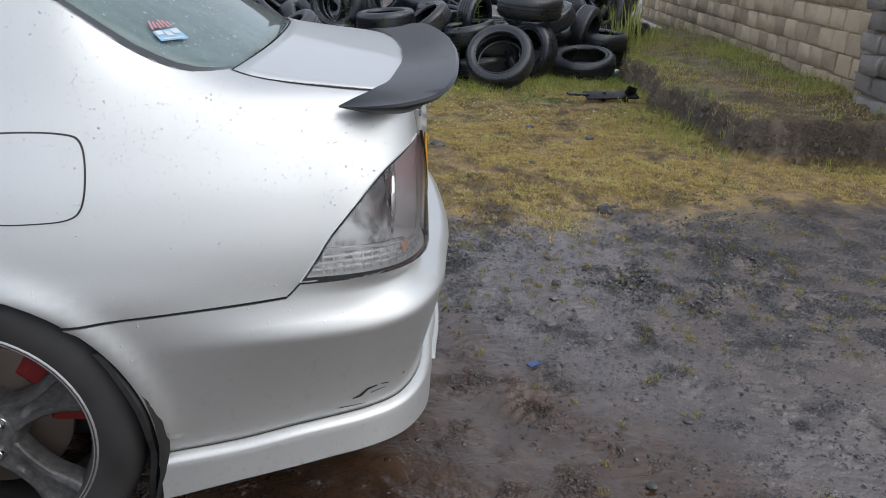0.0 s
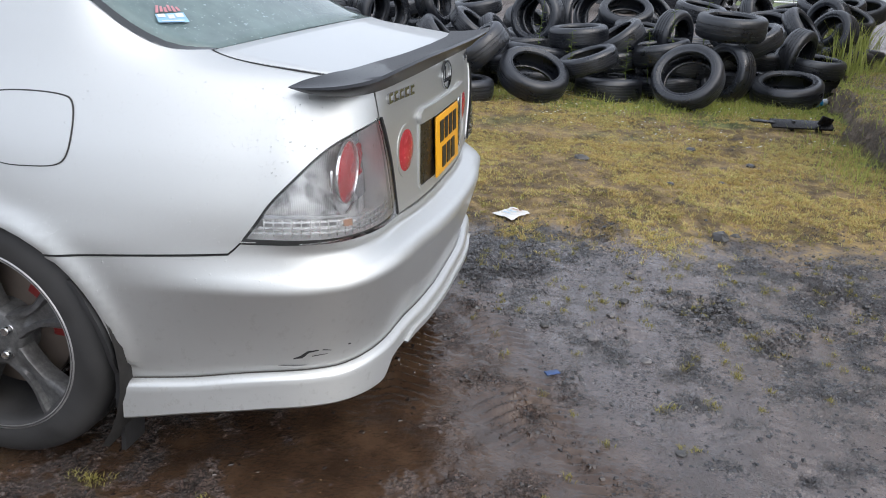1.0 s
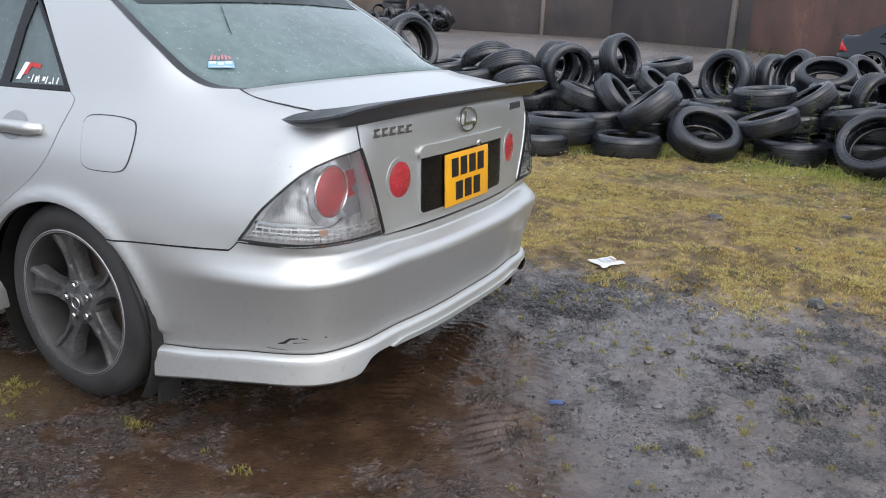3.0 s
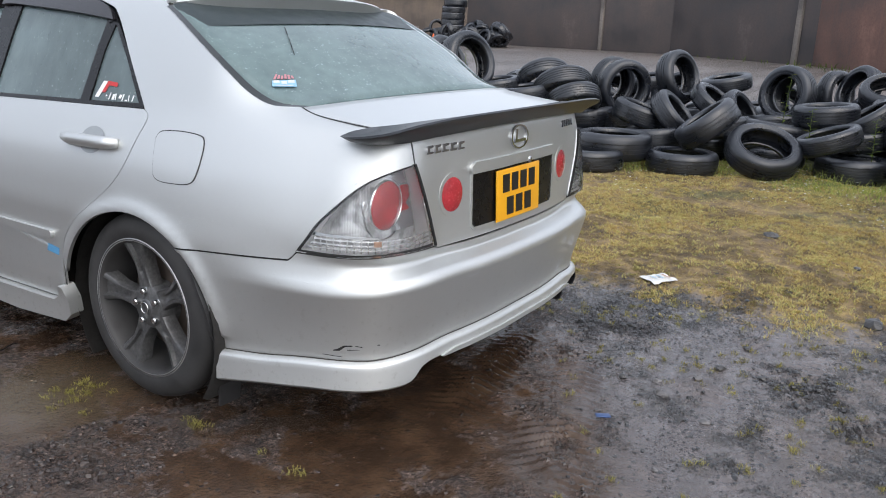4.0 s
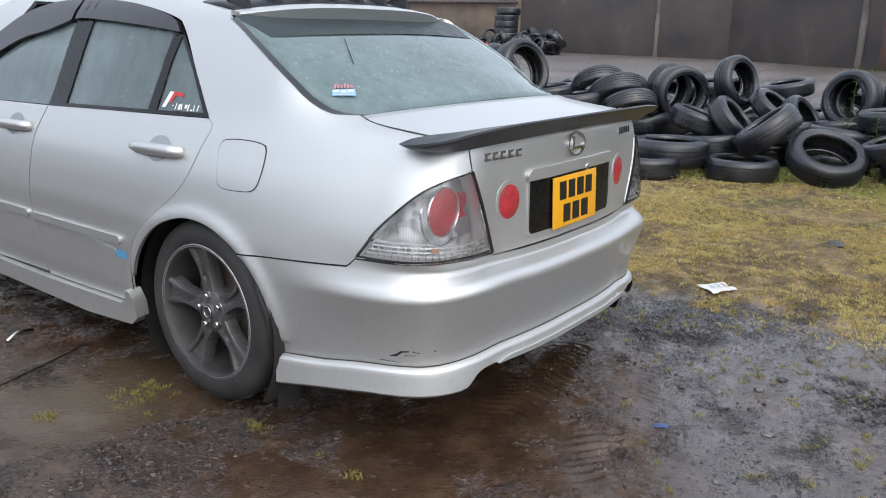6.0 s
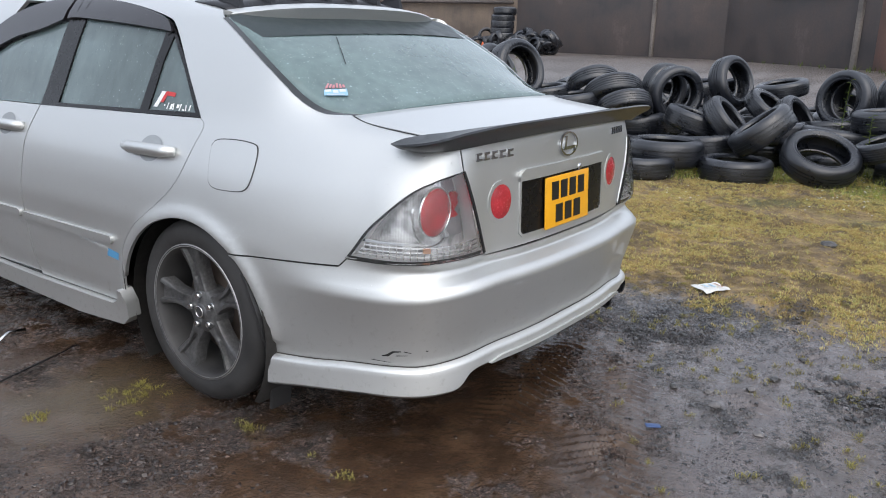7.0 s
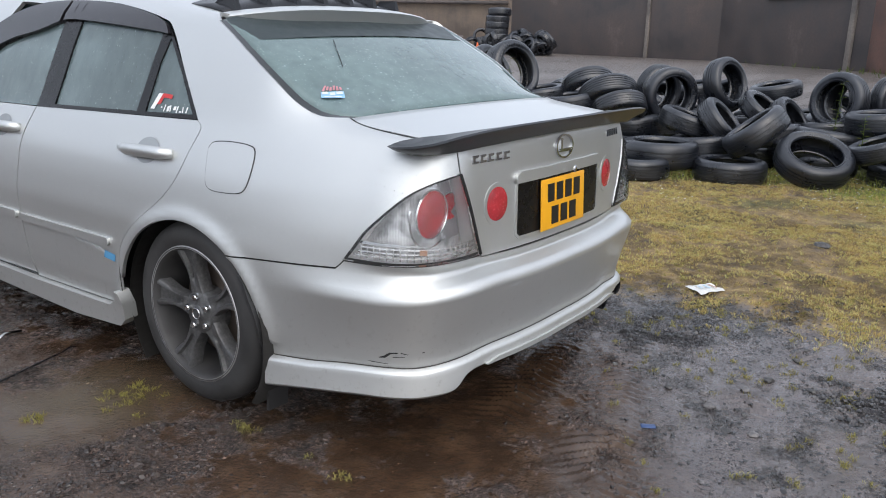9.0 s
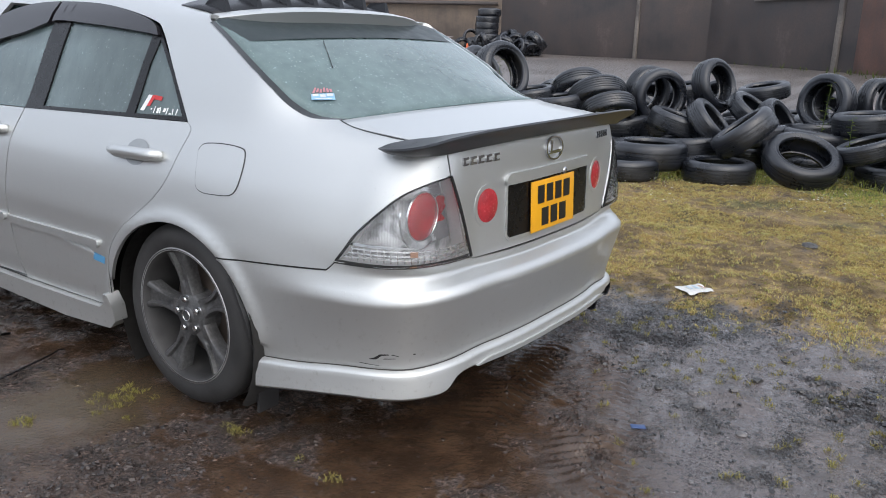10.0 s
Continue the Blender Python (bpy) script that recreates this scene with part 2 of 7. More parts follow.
def tread_rubber():
    """Tread: as the rubber, with sipes across the ribs."""
    m, nt, b = material("wet_tread")
    vec = coords(nt)
    big = noise_tex(nt, vec, 6.0, 5.0)
    nt.links.new(ramp(nt, big, (0.3, (0.007, 0.0085, 0.012)), (0.7, (0.021, 0.024, 0.031))), b.inputs["Base Color"])
    nt.links.new(grey_ramp(nt, big, (0.35, 0.24), (0.65, 0.48)), b.inputs["Roughness"])
    b.inputs["Specular IOR Level"].default_value = 0.8
    sep = nt.nodes.new("ShaderNodeSeparateXYZ")
    nt.links.new(vec, sep.inputs[0])
    ang = calc(nt, "ARCTAN2", sep.outputs[1], sep.outputs[0])
    slant = calc(nt, "ADD", calc(nt, "MULTIPLY", ang, 46.0), calc(nt, "MULTIPLY", calc(nt, "ABSOLUTE", sep.outputs[2]), 90.0))
    sipe = calc(nt, "POWER", calc(nt, "ABSOLUTE", calc(nt, "SINE", slant)), 0.25)
    n = bump(nt, None, sipe, 0.22, 0.003)
    bump(nt, b, noise_tex(nt, vec, 150.0, 4.0), 0.25, 0.003, n)
    return m


RUBBER, TREAD = rubber(), tread_rubber()


# ---- building helpers ----
def mesh(name, verts, faces, smooth=True, normals=None):
    me = bpy.data.meshes.new(name)
    me.from_pydata([tuple(v) for v in verts], [], [tuple(f) for f in faces])
    me.validate()
    if smooth:
        me.polygons.foreach_set("use_smooth", [True] * len(me.polygons))
    if normals is not None:
        me.normals_split_custom_set_from_vertices([tuple(n) for n in normals])
    me.update()
    return me


def part(name, data, mat, parent=None, label=""):
    """One mesh object from a bmesh or mesh, under its thing or part."""
    if isinstance(data, bmesh.types.BMesh):
        me = bpy.data.meshes.new(name)
        data.to_mesh(me)
        data.free()
        data = me
    if mat is not None and not data.materials:
        data.materials.append(mat)
    ob = new(name, data)
    if parent is not None:
        ob.parent = parent
    if label:
        tagged(ob, label)
    return ob


def box(size, at=(0, 0, 0), bevel=0.0, rot=None, segments=2, bm=None):
    """A box, bevelled; added to bm when given."""
    own = bmesh.new()
    bmesh.ops.create_cube(own, size=1.0)
    for v in own.verts:
        v.co = Vector((v.co.x * size[0], v.co.y * size[1], v.co.z * size[2]))
    if bevel:
        bmesh.ops.bevel(own, geom=own.edges[:], offset=bevel, segments=segments, profile=0.5, affect="EDGES")
    m = Matrix.Translation(at) @ (rot.to_4x4() if rot is not None else Matrix())
    bmesh.ops.transform(own, matrix=m, verts=own.verts)
    for f in own.faces:
        f.smooth = bool(bevel)
    if bm is None:
        return own
    me = bpy.data.meshes.new("tmp")
    own.to_mesh(me)
    own.free()
    bm.from_mesh(me)
    bpy.data.meshes.remove(me)
    return bm


def revolve(profile, n=48, closed=False):
    """Verts and faces of a profile of (radius, height) turned round z."""
    verts, faces = [], []
    k = len(profile)
    for i in range(n):
        a = 2 * math.pi * i / n
        for r, z in profile:
            verts.append((r * math.cos(a), r * math.sin(a), z))
    for i in range(n):
        j = (i + 1) % n
        for q in range(k if closed else k - 1):
            p = (q + 1) % k
            faces.append((i * k + q, j * k + q, j * k + p, i * k + p))
    return verts, faces


def sharpen(me, degrees=35):
    """Marks edges sharper than the angle, so that smooth shading keeps them."""
    bm = bmesh.new()
    bm.from_mesh(me)
    for e in bm.edges:
        if len(e.link_faces) == 2 and e.calc_face_angle(0) > radians(degrees):
            e.smooth = False
    bm.to_mesh(me)
    bm.free()
    return me


def tube(points, radius, n=8, taper=None):
    """A round bar along points."""
    verts, faces = [], []
    pts = [Vector(p) for p in points]
    for i, p in enumerate(pts):
        d = (pts[min(i + 1, len(pts) - 1)] - pts[max(i - 1, 0)]).normalized()
        a = d.cross(Vector((0, 0, 1)) if abs(d.z) < 0.9 else Vector((1, 0, 0))).normalized()
        b = d.cross(a)
        r = radius * (taper[i] if taper else 1.0)
        for k in range(n):
            t = 2 * math.pi * k / n
            verts.append(p + a * (r * math.cos(t)) + b * (r * math.sin(t)))
    for i in range(len(pts) - 1):
        for k in range(n):
            j = (k + 1) % n
            faces.append((i * n + k, i * n + j, (i + 1) * n + j, (i + 1) * n + k))
    faces.append(tuple(range(n))[::-1])
    faces.append(tuple((len(pts) - 1) * n + k for k in range(n)))
    return verts, faces


# ---- the ground: one sheet out to the horizon ----
def axis_lines(stretches, far):
    """Grid lines: even steps in each stretch (from, to, step), then ever wider out to far."""
    a = []
    for lo, hi, w in stretches:
        a += list(np.arange(lo, hi - w / 2, w))
    a.append(stretches[-1][1])
    w, x = stretches[-1][2], a[-1]
    while x < far:
        w *= 1.16
        x += w
        a.append(x)
    w, x = stretches[0][2], a[0]
    while x > -far:
        w *= 1.16
        x -= w
        a.insert(0, x)
    return np.array(a)


def value_noise(x, y, seed):
    """Smooth noise in -1..1 on arrays."""
    xi, yi = np.floor(x), np.floor(y)
    fx, fy = x - xi, y - yi
    fx, fy = fx * fx * (3 - 2 * fx), fy * fy * (3 - 2 * fy)
    def h(i, j):
        s = np.sin(i * 127.1 + j * 311.7 + seed * 74.7) * 43758.5453
        return (s - np.floor(s)) * 2 - 1
    a, b, c, d = h(xi, yi), h(xi + 1, yi), h(xi, yi + 1), h(xi + 1, yi + 1)
    return (a * (1 - fx) + b * fx) * (1 - fy) + (c * (1 - fx) + d * fx) * fy


def moss_edge(y):
    return 1.37 + 0.16 * np.exp(-((y + 0.90) / 0.28) ** 2) - 0.14 * np.exp(-((y + 1.85) / 0.35) ** 2) + 0.12 * np.sin(y * 1.7) + 0.08 * np.sin(y * 4.3 + 1) - 0.10 * (y + 1)


def bank_height(x, y):
    """The raised earth bank beside the block wall."""
    edge_y = -3.06 - 0.05 * np.sin(x * 4.3) - 0.05 * value_noise(x * 7, x * 3, 12) - 0.32 * np.clip((x - 3.9) / 2.0, 0, 2)
    edge_x = 2.28 + 0.07 * np.sin(y * 5.0) + 0.05 * value_noise(y * 8, y * 2, 13) + 0.25 * np.exp(-((y + 3.05) / 0.15) ** 2)
    inside = np.minimum((edge_y - y) / 0.075, (x - edge_x) / 0.075)
    rise = np.clip(inside, 0, 1)
    rise = rise * rise * (3 - 2 * rise)
    return rise * (0.22 + 0.025 * value_noise(x * 4, y * 4, 9) + 0.015 * value_noise(x * 13, y * 13, 10) + 0.05 * np.clip((edge_y - y) / 1.0, 0, 1.4)) * np.clip((11 - x) / 3, 0, 1)


def spot(x, y, cx, cy, rx, ry):
    return np.exp(-((x - cx) / rx) ** 2 - ((y - cy) / ry) ** 2)


def gravel_mask(x, y):
    """How stony the mud is: 0 smooth silt, 1 gravel."""
    rough = 0.12 * spot(x, y, 0.72, -1.02, 0.42, 0.34) + 0.08 * spot(x, y, 1.1, -2.0, 0.4, 0.3) + 0.12 * spot(x, y, -1.22, -0.25, 0.32, 0.26) + 0.08 * spot(x, y, -0.18, -1.10, 0.32, 0.18) + 0.1 * spot(x, y, 0.95, -0.75, 0.4, 0.3)
    silt = 0.22 * np.exp(-((0.57 * x - 0.82 * y - 0.68) / 0.20) ** 2) + 0.30 * spot(x, y, 0.12, -1.36, 0.42, 0.22) + 0.55 * spot(x, y, 0.70, -1.50, 0.28, 0.11) + 0.55 * spot(x, y, 1.18, -1.62, 0.24, 0.12) + 0.40 * spot(x, y, 0.15, -1.14, 0.22, 0.08) + 0.50 * spot(x, y, -0.22, -1.55, 0.36, 0.20) + 0.30 * spot(x, y, 0.15, -1.80, 0.30, 0.12) + 0.6 * spot(x, y, -0.98, 0.32, 0.42, 0.25) + 0.6 * spot(x, y, -0.5, -0.75, 0.45, 0.35)
    return np.clip(0.52 + 0.16 * value_noise(x * 1.9, y * 1.9, 21) + 0.20 * value_noise(x * 4.9 + 3, y * 4.9, 22) + 0.36 * value_noise(x * 13 + 7, y * 13, 24) + rough - silt, 0, 1)


def ground_height(x, y):
    x, y = np.asarray(x, float), np.asarray(y, float)
    near = np.exp(-((x - 1.5) / 9) ** 2 - ((y + 0.5) / 9) ** 2)
    h = 0.010 * value_noise(x * 1.3, y * 1.3, 1) + 0.008 * value_noise(x * 3.7, y * 3.7, 2) + 0.006 * value_noise(x * 9, y * 9, 3)
    h = h + (0.10 + gravel_mask(x, y)) * (0.0036 * value_noise(x * 21, y * 21, 4) + 0.0050 * value_noise(x * 43, y * 43, 8) + 0.0046 * value_noise(x * 91, y * 91, 28))
    moss = 1 / (1 + np.exp(-(x - moss_edge(y)) / 0.06))
    h = h + moss * (0.018 + 0.010 * value_noise(x * 6, y * 6, 5))
    # wheel ruts beside the tail
    for c, a in ((0.55, 0.25), (0.95, 0.25)):
        h = h - 0.012 * np.exp(-((x - c - a * (y + 1.3)) / 0.08) ** 2) * np.exp(-((y + 1.6) / 0.9) ** 2)
    # prints of tyre blocks pressed into the mud
    for cx, cy, ang, wid, lng, pitch in ((0.28, -1.05, 0.35, 0.10, 0.75, 0.042), (0.62, -1.30, 0.55, 0.10, 0.60, 0.038), (1.05, -1.55, 0.5, 0.12, 0.7, 0.05), (0.1, -1.75, 0.2, 0.12, 0.8, 0.045), (0.75, -2.3, 0.1, 0.12, 0.8, 0.045), (1.0, -0.95, 0.4, 0.08, 0.5, 0.04), (1.35, -1.25, 2.2, 0.07, 0.35, 0.036), (0.45, -2.05, 2.5, 0.09, 0.4, 0.04), (-0.55, -1.35, 0.5, 0.10, 0.5, 0.045), (1.15, -2.15, 0.7, 0.08, 0.5, 0.04), (0.15, -0.75, 0.15, 0.09, 0.4, 0.04)):
        ca, sa = np.cos(ang), np.sin(ang)
        s, t = (x - cx) * ca + (y - cy) * sa, -(x - cx) * sa + (y - cy) * ca
        mask = np.exp(-(t / wid) ** 4) * np.exp(-(s / lng) ** 4)
        mask = mask * np.clip(0.45 + 0.9 * value_noise(x * 5.5, y * 5.5, 33), 0, 1)
        h = h + mask * (0.0105 * np.sin(2 * np.pi * (s + 0.5 * np.abs(t)) / pitch) - 0.006)
    # the hollow of the puddle beneath and before the tail
    h = h - 0.020 * np.exp(-((x + 0.55) / 0.75) ** 2 - ((y + 0.55) / 0.85) ** 2)
    return h * near + bank_height(x, y)


gx, gy = axis_lines([(-2.0, -0.7, 0.02), (-0.7, 1.7, 0.01), (1.7, 2.7, 0.02), (2.7, 5.8, 0.045)], 900), axis_lines([(-4.5, -2.8, 0.035), (-2.8, -2.4, 0.02), (-2.4, -0.5, 0.01), (-0.5, 1.6, 0.02)], 900)
GX, GY = np.meshgrid(gx, gy, indexing="ij")
GZ = ground_height(GX, GY)
ni, nj = GX.shape
idx = np.arange(ni * nj).reshape(ni, nj)
quads = np.stack([idx[:-1, :-1], idx[1:, :-1], idx[1:, 1:], idx[:-1, 1:]], -1).reshape(-1, 4)
me = bpy.data.meshes.new("ground")
me.from_pydata(np.stack([GX, GY, GZ], -1).reshape(-1, 3).tolist(), [], quads.tolist())
me.polygons.foreach_set("use_smooth", [True] * len(me.polygons))
me.attributes.new("stoniness", "FLOAT", "POINT").data.foreach_set("value", gravel_mask(GX, GY).reshape(-1))


def ground_material():
    """Wet black mud and gravel near the car, yellow moss past it, bare wet yard beyond the tyres, earth on the bank."""
    m, nt, b = material("wet_ground")
    vec = coords(nt)
    sep = nt.nodes.new("ShaderNodeSeparateXYZ")
    nt.links.new(vec, sep.inputs[0])
    n1, n2, n3, n4 = noise_tex(nt, vec, 1.1, 5), noise_tex(nt, vec, 7.0, 6, 0.65), noise_tex(nt, vec, 38.0, 6, 0.7), noise_tex(nt, vec, 160.0, 4, 0.7)
    grit = calc(nt, "ADD", calc(nt, "MULTIPLY", n3, 0.6), calc(nt, "MULTIPLY", n4, 0.4))
    stony = nt.nodes.new("ShaderNodeAttribute")
    stony.attribute_name = "stoniness"
    stony = calc(nt, "ADD", calc(nt, "MULTIPLY", stony.outputs["Fac"], 0.9), calc(nt, "ADD", calc(nt, "MULTIPLY", calc(nt, "SUBTRACT", noise_tex(nt, vec, 17.0, 5, 0.7), 0.5), 0.9), calc(nt, "MULTIPLY", calc(nt, "SUBTRACT", n3, 0.5), 1.3)))
    stony = grey_ramp(nt, stony, (0.30, 0.0), (0.60, 1.0))
    # silt: red-brown beside the car (mud and the car's dark reflection), grey past the tail, warmer again behind it
    slant = calc(nt, "SUBTRACT", calc(nt, "MULTIPLY", sep.outputs[0], 0.57), calc(nt, "MULTIPLY", sep.outputs[1], 0.82))
    left = grey_ramp(nt, calc(nt, "ADD", calc(nt, "SUBTRACT", 1.53, slant), calc(nt, "ADD", calc(nt, "MULTIPLY", calc(nt, "SUBTRACT", n1, 0.5), 0.22), calc(nt, "MULTIPLY", calc(nt, "SUBTRACT", n3, 0.5), 0.30))), (0.38, 0.0), (0.60, 1.0))
    warm = grey_ramp(nt, calc(nt, "ADD", calc(nt, "SUBTRACT", calc(nt, "MULTIPLY", sep.outputs[1], -0.6), 0.75), calc(nt, "MULTIPLY", calc(nt, "SUBTRACT", n1, 0.5), 1.2)), (0.1, 0.0), (0.6, 1.0))
    grey = ramp(nt, n2, (0.30, (0.058, 0.047, 0.046)), (0.52, (0.095, 0.079, 0.077)), (0.72, (0.140, 0.118, 0.115)))
    grey = mix_colour(nt, warm, grey, ramp(nt, n2, (0.30, (0.060, 0.043, 0.034)), (0.52, (0.092, 0.068, 0.056)), (0.72, (0.132, 0.103, 0.086))))
    brown = ramp(nt, n2, (0.30, (0.034, 0.018, 0.010)), (0.52, (0.058, 0.033, 0.019)), (0.72, (0.095, 0.057, 0.033)))
    pool = nt.nodes.new("ShaderNodeVectorMath")
    pool.operation = "DISTANCE"
    nt.links.new(vec, pool.inputs[0])
    pool.inputs[1].default_value = (-1.02, 0.33, 0.0)
    brown = mix_colour(nt, grey_ramp(nt, calc(nt, "ADD", pool.outputs["Value"], calc(nt, "MULTIPLY", calc(nt, "SUBTRACT", n2, 0.5), 0.5)), (0.10, 0.85), (0.42, 0.0)), brown, (0.105, 0.080, 0.050))
    mud = mix_colour(nt, left, grey, brown)
    mud = mix_colour(nt, grey_ramp(nt, n4, (0.35, 0.35), (0.6, 0.0)), mud, (0.030, 0.026, 0.024))
    stones = ramp(nt, grit, (0.43, (0.010, 0.010, 0.010)), (0.50, (0.050, 0.047, 0.050)), (0.56, (0.130, 0.121, 0.125)), (0.66, (0.24, 0.226, 0.222)))
    stones = mix_colour(nt, calc(nt, "MULTIPLY", left, 0.8), stones, mix_colour(nt, 1.0, stones, (1.05, 0.72, 0.54), "MULTIPLY"))
    mud = mix_colour(nt, calc(nt, "MULTIPLY", stony, 0.75), mud, stones)
    moss = ramp(nt, calc(nt, "ADD", calc(nt, "MULTIPLY", n2, 0.5), calc(nt, "MULTIPLY", n3, 0.5)), (0.36, (0.070, 0.049, 0.028)), (0.46, (0.165, 0.110, 0.048)), (0.58, (0.29, 0.205, 0.078)), (0.74, (0.43, 0.33, 0.12)))
    green = ramp(nt, n3, (0.35, (0.035, 0.055, 0.012)), (0.65, (0.14, 0.18, 0.035)))
    moss = mix_colour(nt, grey_ramp(nt, calc(nt, "ADD", n1, calc(nt, "MULTIPLY", calc(nt, "SUBTRACT", sep.outputs[0], 3.2), 0.10)), (0.55, 0.0), (0.75, 0.8)), moss, green)
    yard = ramp(nt, n2, (0.3, (0.090, 0.074, 0.066)), (0.7, (0.185, 0.155, 0.137)))
    wob = calc(nt, "ADD", calc(nt, "MULTIPLY", calc(nt, "SUBTRACT", n2, 0.5), 0.9), calc(nt, "MULTIPLY", calc(nt, "SUBTRACT", n3, 0.5), 0.7))
    mx = calc(nt, "ADD", calc(nt, "ADD", sep.outputs[0], calc(nt, "MULTIPLY", sep.outputs[1], 0.10)), wob)
    is_moss = grey_ramp(nt, calc(nt, "MULTIPLY", calc(nt, "SUBTRACT", mx, 1.0), 1.0), (0.05, 0.0), (0.40, 1.0))
    bare = grey_ramp(nt, calc(nt, "ADD", calc(nt, "MULTIPLY", n1, 0.5), calc(nt, "MULTIPLY", n2, 0.5)), (0.34, 1.0), (0.42, 0.0))
    is_moss = calc(nt, "MULTIPLY", is_moss, calc(nt, "SUBTRACT", 1.0, calc(nt, "MULTIPLY", bare, 0.5)))
    # scattered moss flecks on the mud
    fleck = grey_ramp(nt, n3, (0.66, 0.0), (0.72, 0.5))
    is_moss = calc(nt, "MAXIMUM", is_moss, calc(nt, "MULTIPLY", fleck, grey_ramp(nt, n1, (0.4, 0.2), (0.6, 1.0))))
    is_yard = grey_ramp(nt, calc(nt, "MULTIPLY", calc(nt, "SUBTRACT", calc(nt, "ADD", sep.outputs[0], wob), 6.0), 0.5), (0.0, 0.0), (1.0, 1.0))
    soil = ramp(nt, n3, (0.3, (0.095, 0.070, 0.046)), (0.7, (0.27, 0.205, 0.125)))
    geo = nt.nodes.new("ShaderNodeNewGeometry")
    gn = nt.nodes.new("ShaderNodeSeparateXYZ")
    nt.links.new(geo.outputs["Normal"], gn.inputs[0])
    steep = grey_ramp(nt, gn.outputs[2], (0.55, 1.0), (0.9, 0.0))
    # steep faces: bare soil, darkened for the shade under the bank's edge
    soil = mix_colour(nt, steep, soil, ramp(nt, n3, (0.3, (0.055, 0.042, 0.032)), (0.7, (0.20, 0.158, 0.118))))
    is_bank = calc(nt, "MULTIPLY", grey_ramp(nt, sep.outputs[2], (0.045, 0.0), (0.08, 1.0)), calc(nt, "MAXIMUM", steep, grey_ramp(nt, n2, (0.46, 1.0), (0.62, 0.25))))
    c = mix_colour(nt, is_moss, mud, moss)
    c = mix_colour(nt, is_yard, c, yard)
    c = mix_colour(nt, is_bank, c, soil)
    nt.links.new(c, b.inputs["Base Color"])
    wet = grey_ramp(nt, calc(nt, "ADD", calc(nt, "MULTIPLY", n1, 0.5), calc(nt, "MULTIPLY", n2, 0.5)), (0.40, 0.32), (0.50, 0.20), (0.58, 0.10))
    wet = calc(nt, "ADD", wet, calc(nt, "MULTIPLY", stony, 0.06))
    wet = calc(nt, "SUBTRACT", wet, calc(nt, "MULTIPLY", left, 0.07))
    dry = calc(nt, "MULTIPLY", warm, calc(nt, "SUBTRACT", 1.0, left))
    wet = calc(nt, "ADD", wet, calc(nt, "MULTIPLY", dry, 0.12))
    r = mix_colour(nt, is_moss, wet, (0.85, 0.85, 0.85))
    r = mix_colour(nt, is_yard, r, (0.4, 0.4, 0.4))
    r = mix_colour(nt, is_bank, r, (0.8, 0.8, 0.8))
    nt.links.new(r, b.inputs["Roughness"])
    b.inputs["Specular IOR Level"].default_value = 0.6
    # the film of water
    nt.links.new(calc(nt, "MULTIPLY", calc(nt, "SUBTRACT", 1.0, is_moss), calc(nt, "SUBTRACT", calc(nt, "SUBTRACT", 0.72, calc(nt, "MULTIPLY", stony, 0.04)), calc(nt, "ADD", calc(nt, "MULTIPLY", dry, 0.2), calc(nt, "MULTIPLY", left, 0.6)))), b.inputs["Coat Weight"])
    b.inputs["Coat Roughness"].default_value, b.inputs["Coat IOR"].default_value = 0.07, 1.45
    cell = nt.nodes.new("ShaderNodeTexVoronoi")
    cell.inputs["Scale"].default_value = 85.0
    nt.links.new(vec, cell.inputs["Vector"])
    low = bump(nt, None, n2, 0.09, 0.03)
    pebble = calc(nt, "SUBTRACT", calc(nt, "ADD", calc(nt, "MULTIPLY", n3, 1.8), calc(nt, "MULTIPLY", n4, 0.9)), calc(nt, "MULTIPLY", cell.outputs["Distance"], 1.0))
    last = nt.nodes.new("ShaderNodeBump")
    last.inputs["Distance"].default_value = 0.028
    nt.links.new(calc(nt, "ADD", calc(nt, "MULTIPLY", stony, 0.75), calc(nt, "SUBTRACT", 0.30, calc(nt, "MULTIPLY", left, 0.16))), last.inputs["Strength"])
    nt.links.new(pebble, last.inputs["Height"])
    nt.links.new(low, last.inputs["Normal"])
    nt.links.new(last.outputs[0], b.inputs["Normal"])
    nt.links.new(last.outputs[0], b.inputs["Coat Normal"])
    return m


me.materials.append(ground_material())
ground = tagged(new("ground", me), "muddy wet ground with gravel, puddles and yellow moss", "ground", kind="structure")

# ---- far walls of the yard ----
def stained_wall(name, colour, damp):
    """Old plaster with broad damp blotches and run-down streaks."""
    m, nt, b = material(name)
    vec = coords(nt)
    big = noise_tex(nt, vec, 0.45, 5.0, 0.6)
    runs = noise_tex(nt, coords(nt, (3.0, 3.0, 0.25)), 1.6, 6.0, 0.7)
    fine = noise_tex(nt, vec, 14.0, 6.0, 0.7)
    f = calc(nt, "ADD", calc(nt, "MULTIPLY", big, 0.8), calc(nt, "MULTIPLY", runs, 0.2))
    c = ramp(nt, f, (0.40, damp), (0.50, tuple(0.5 * (x + y) for x, y in zip(damp, colour))), (0.62, colour), (0.72, tuple(1.5 * x for x in colour)))
    c = mix_colour(nt, grey_ramp(nt, fine, (0.35, 0.35), (0.6, 0.0)), c, damp)
    nt.links.new(c, b.inputs["Base Color"])
    nt.links.new(grey_ramp(nt, f, (0.42, 0.5), (0.6, 0.85)), b.inputs["Roughness"])
    bump(nt, b, fine, 0.3, 0.02)
    return m


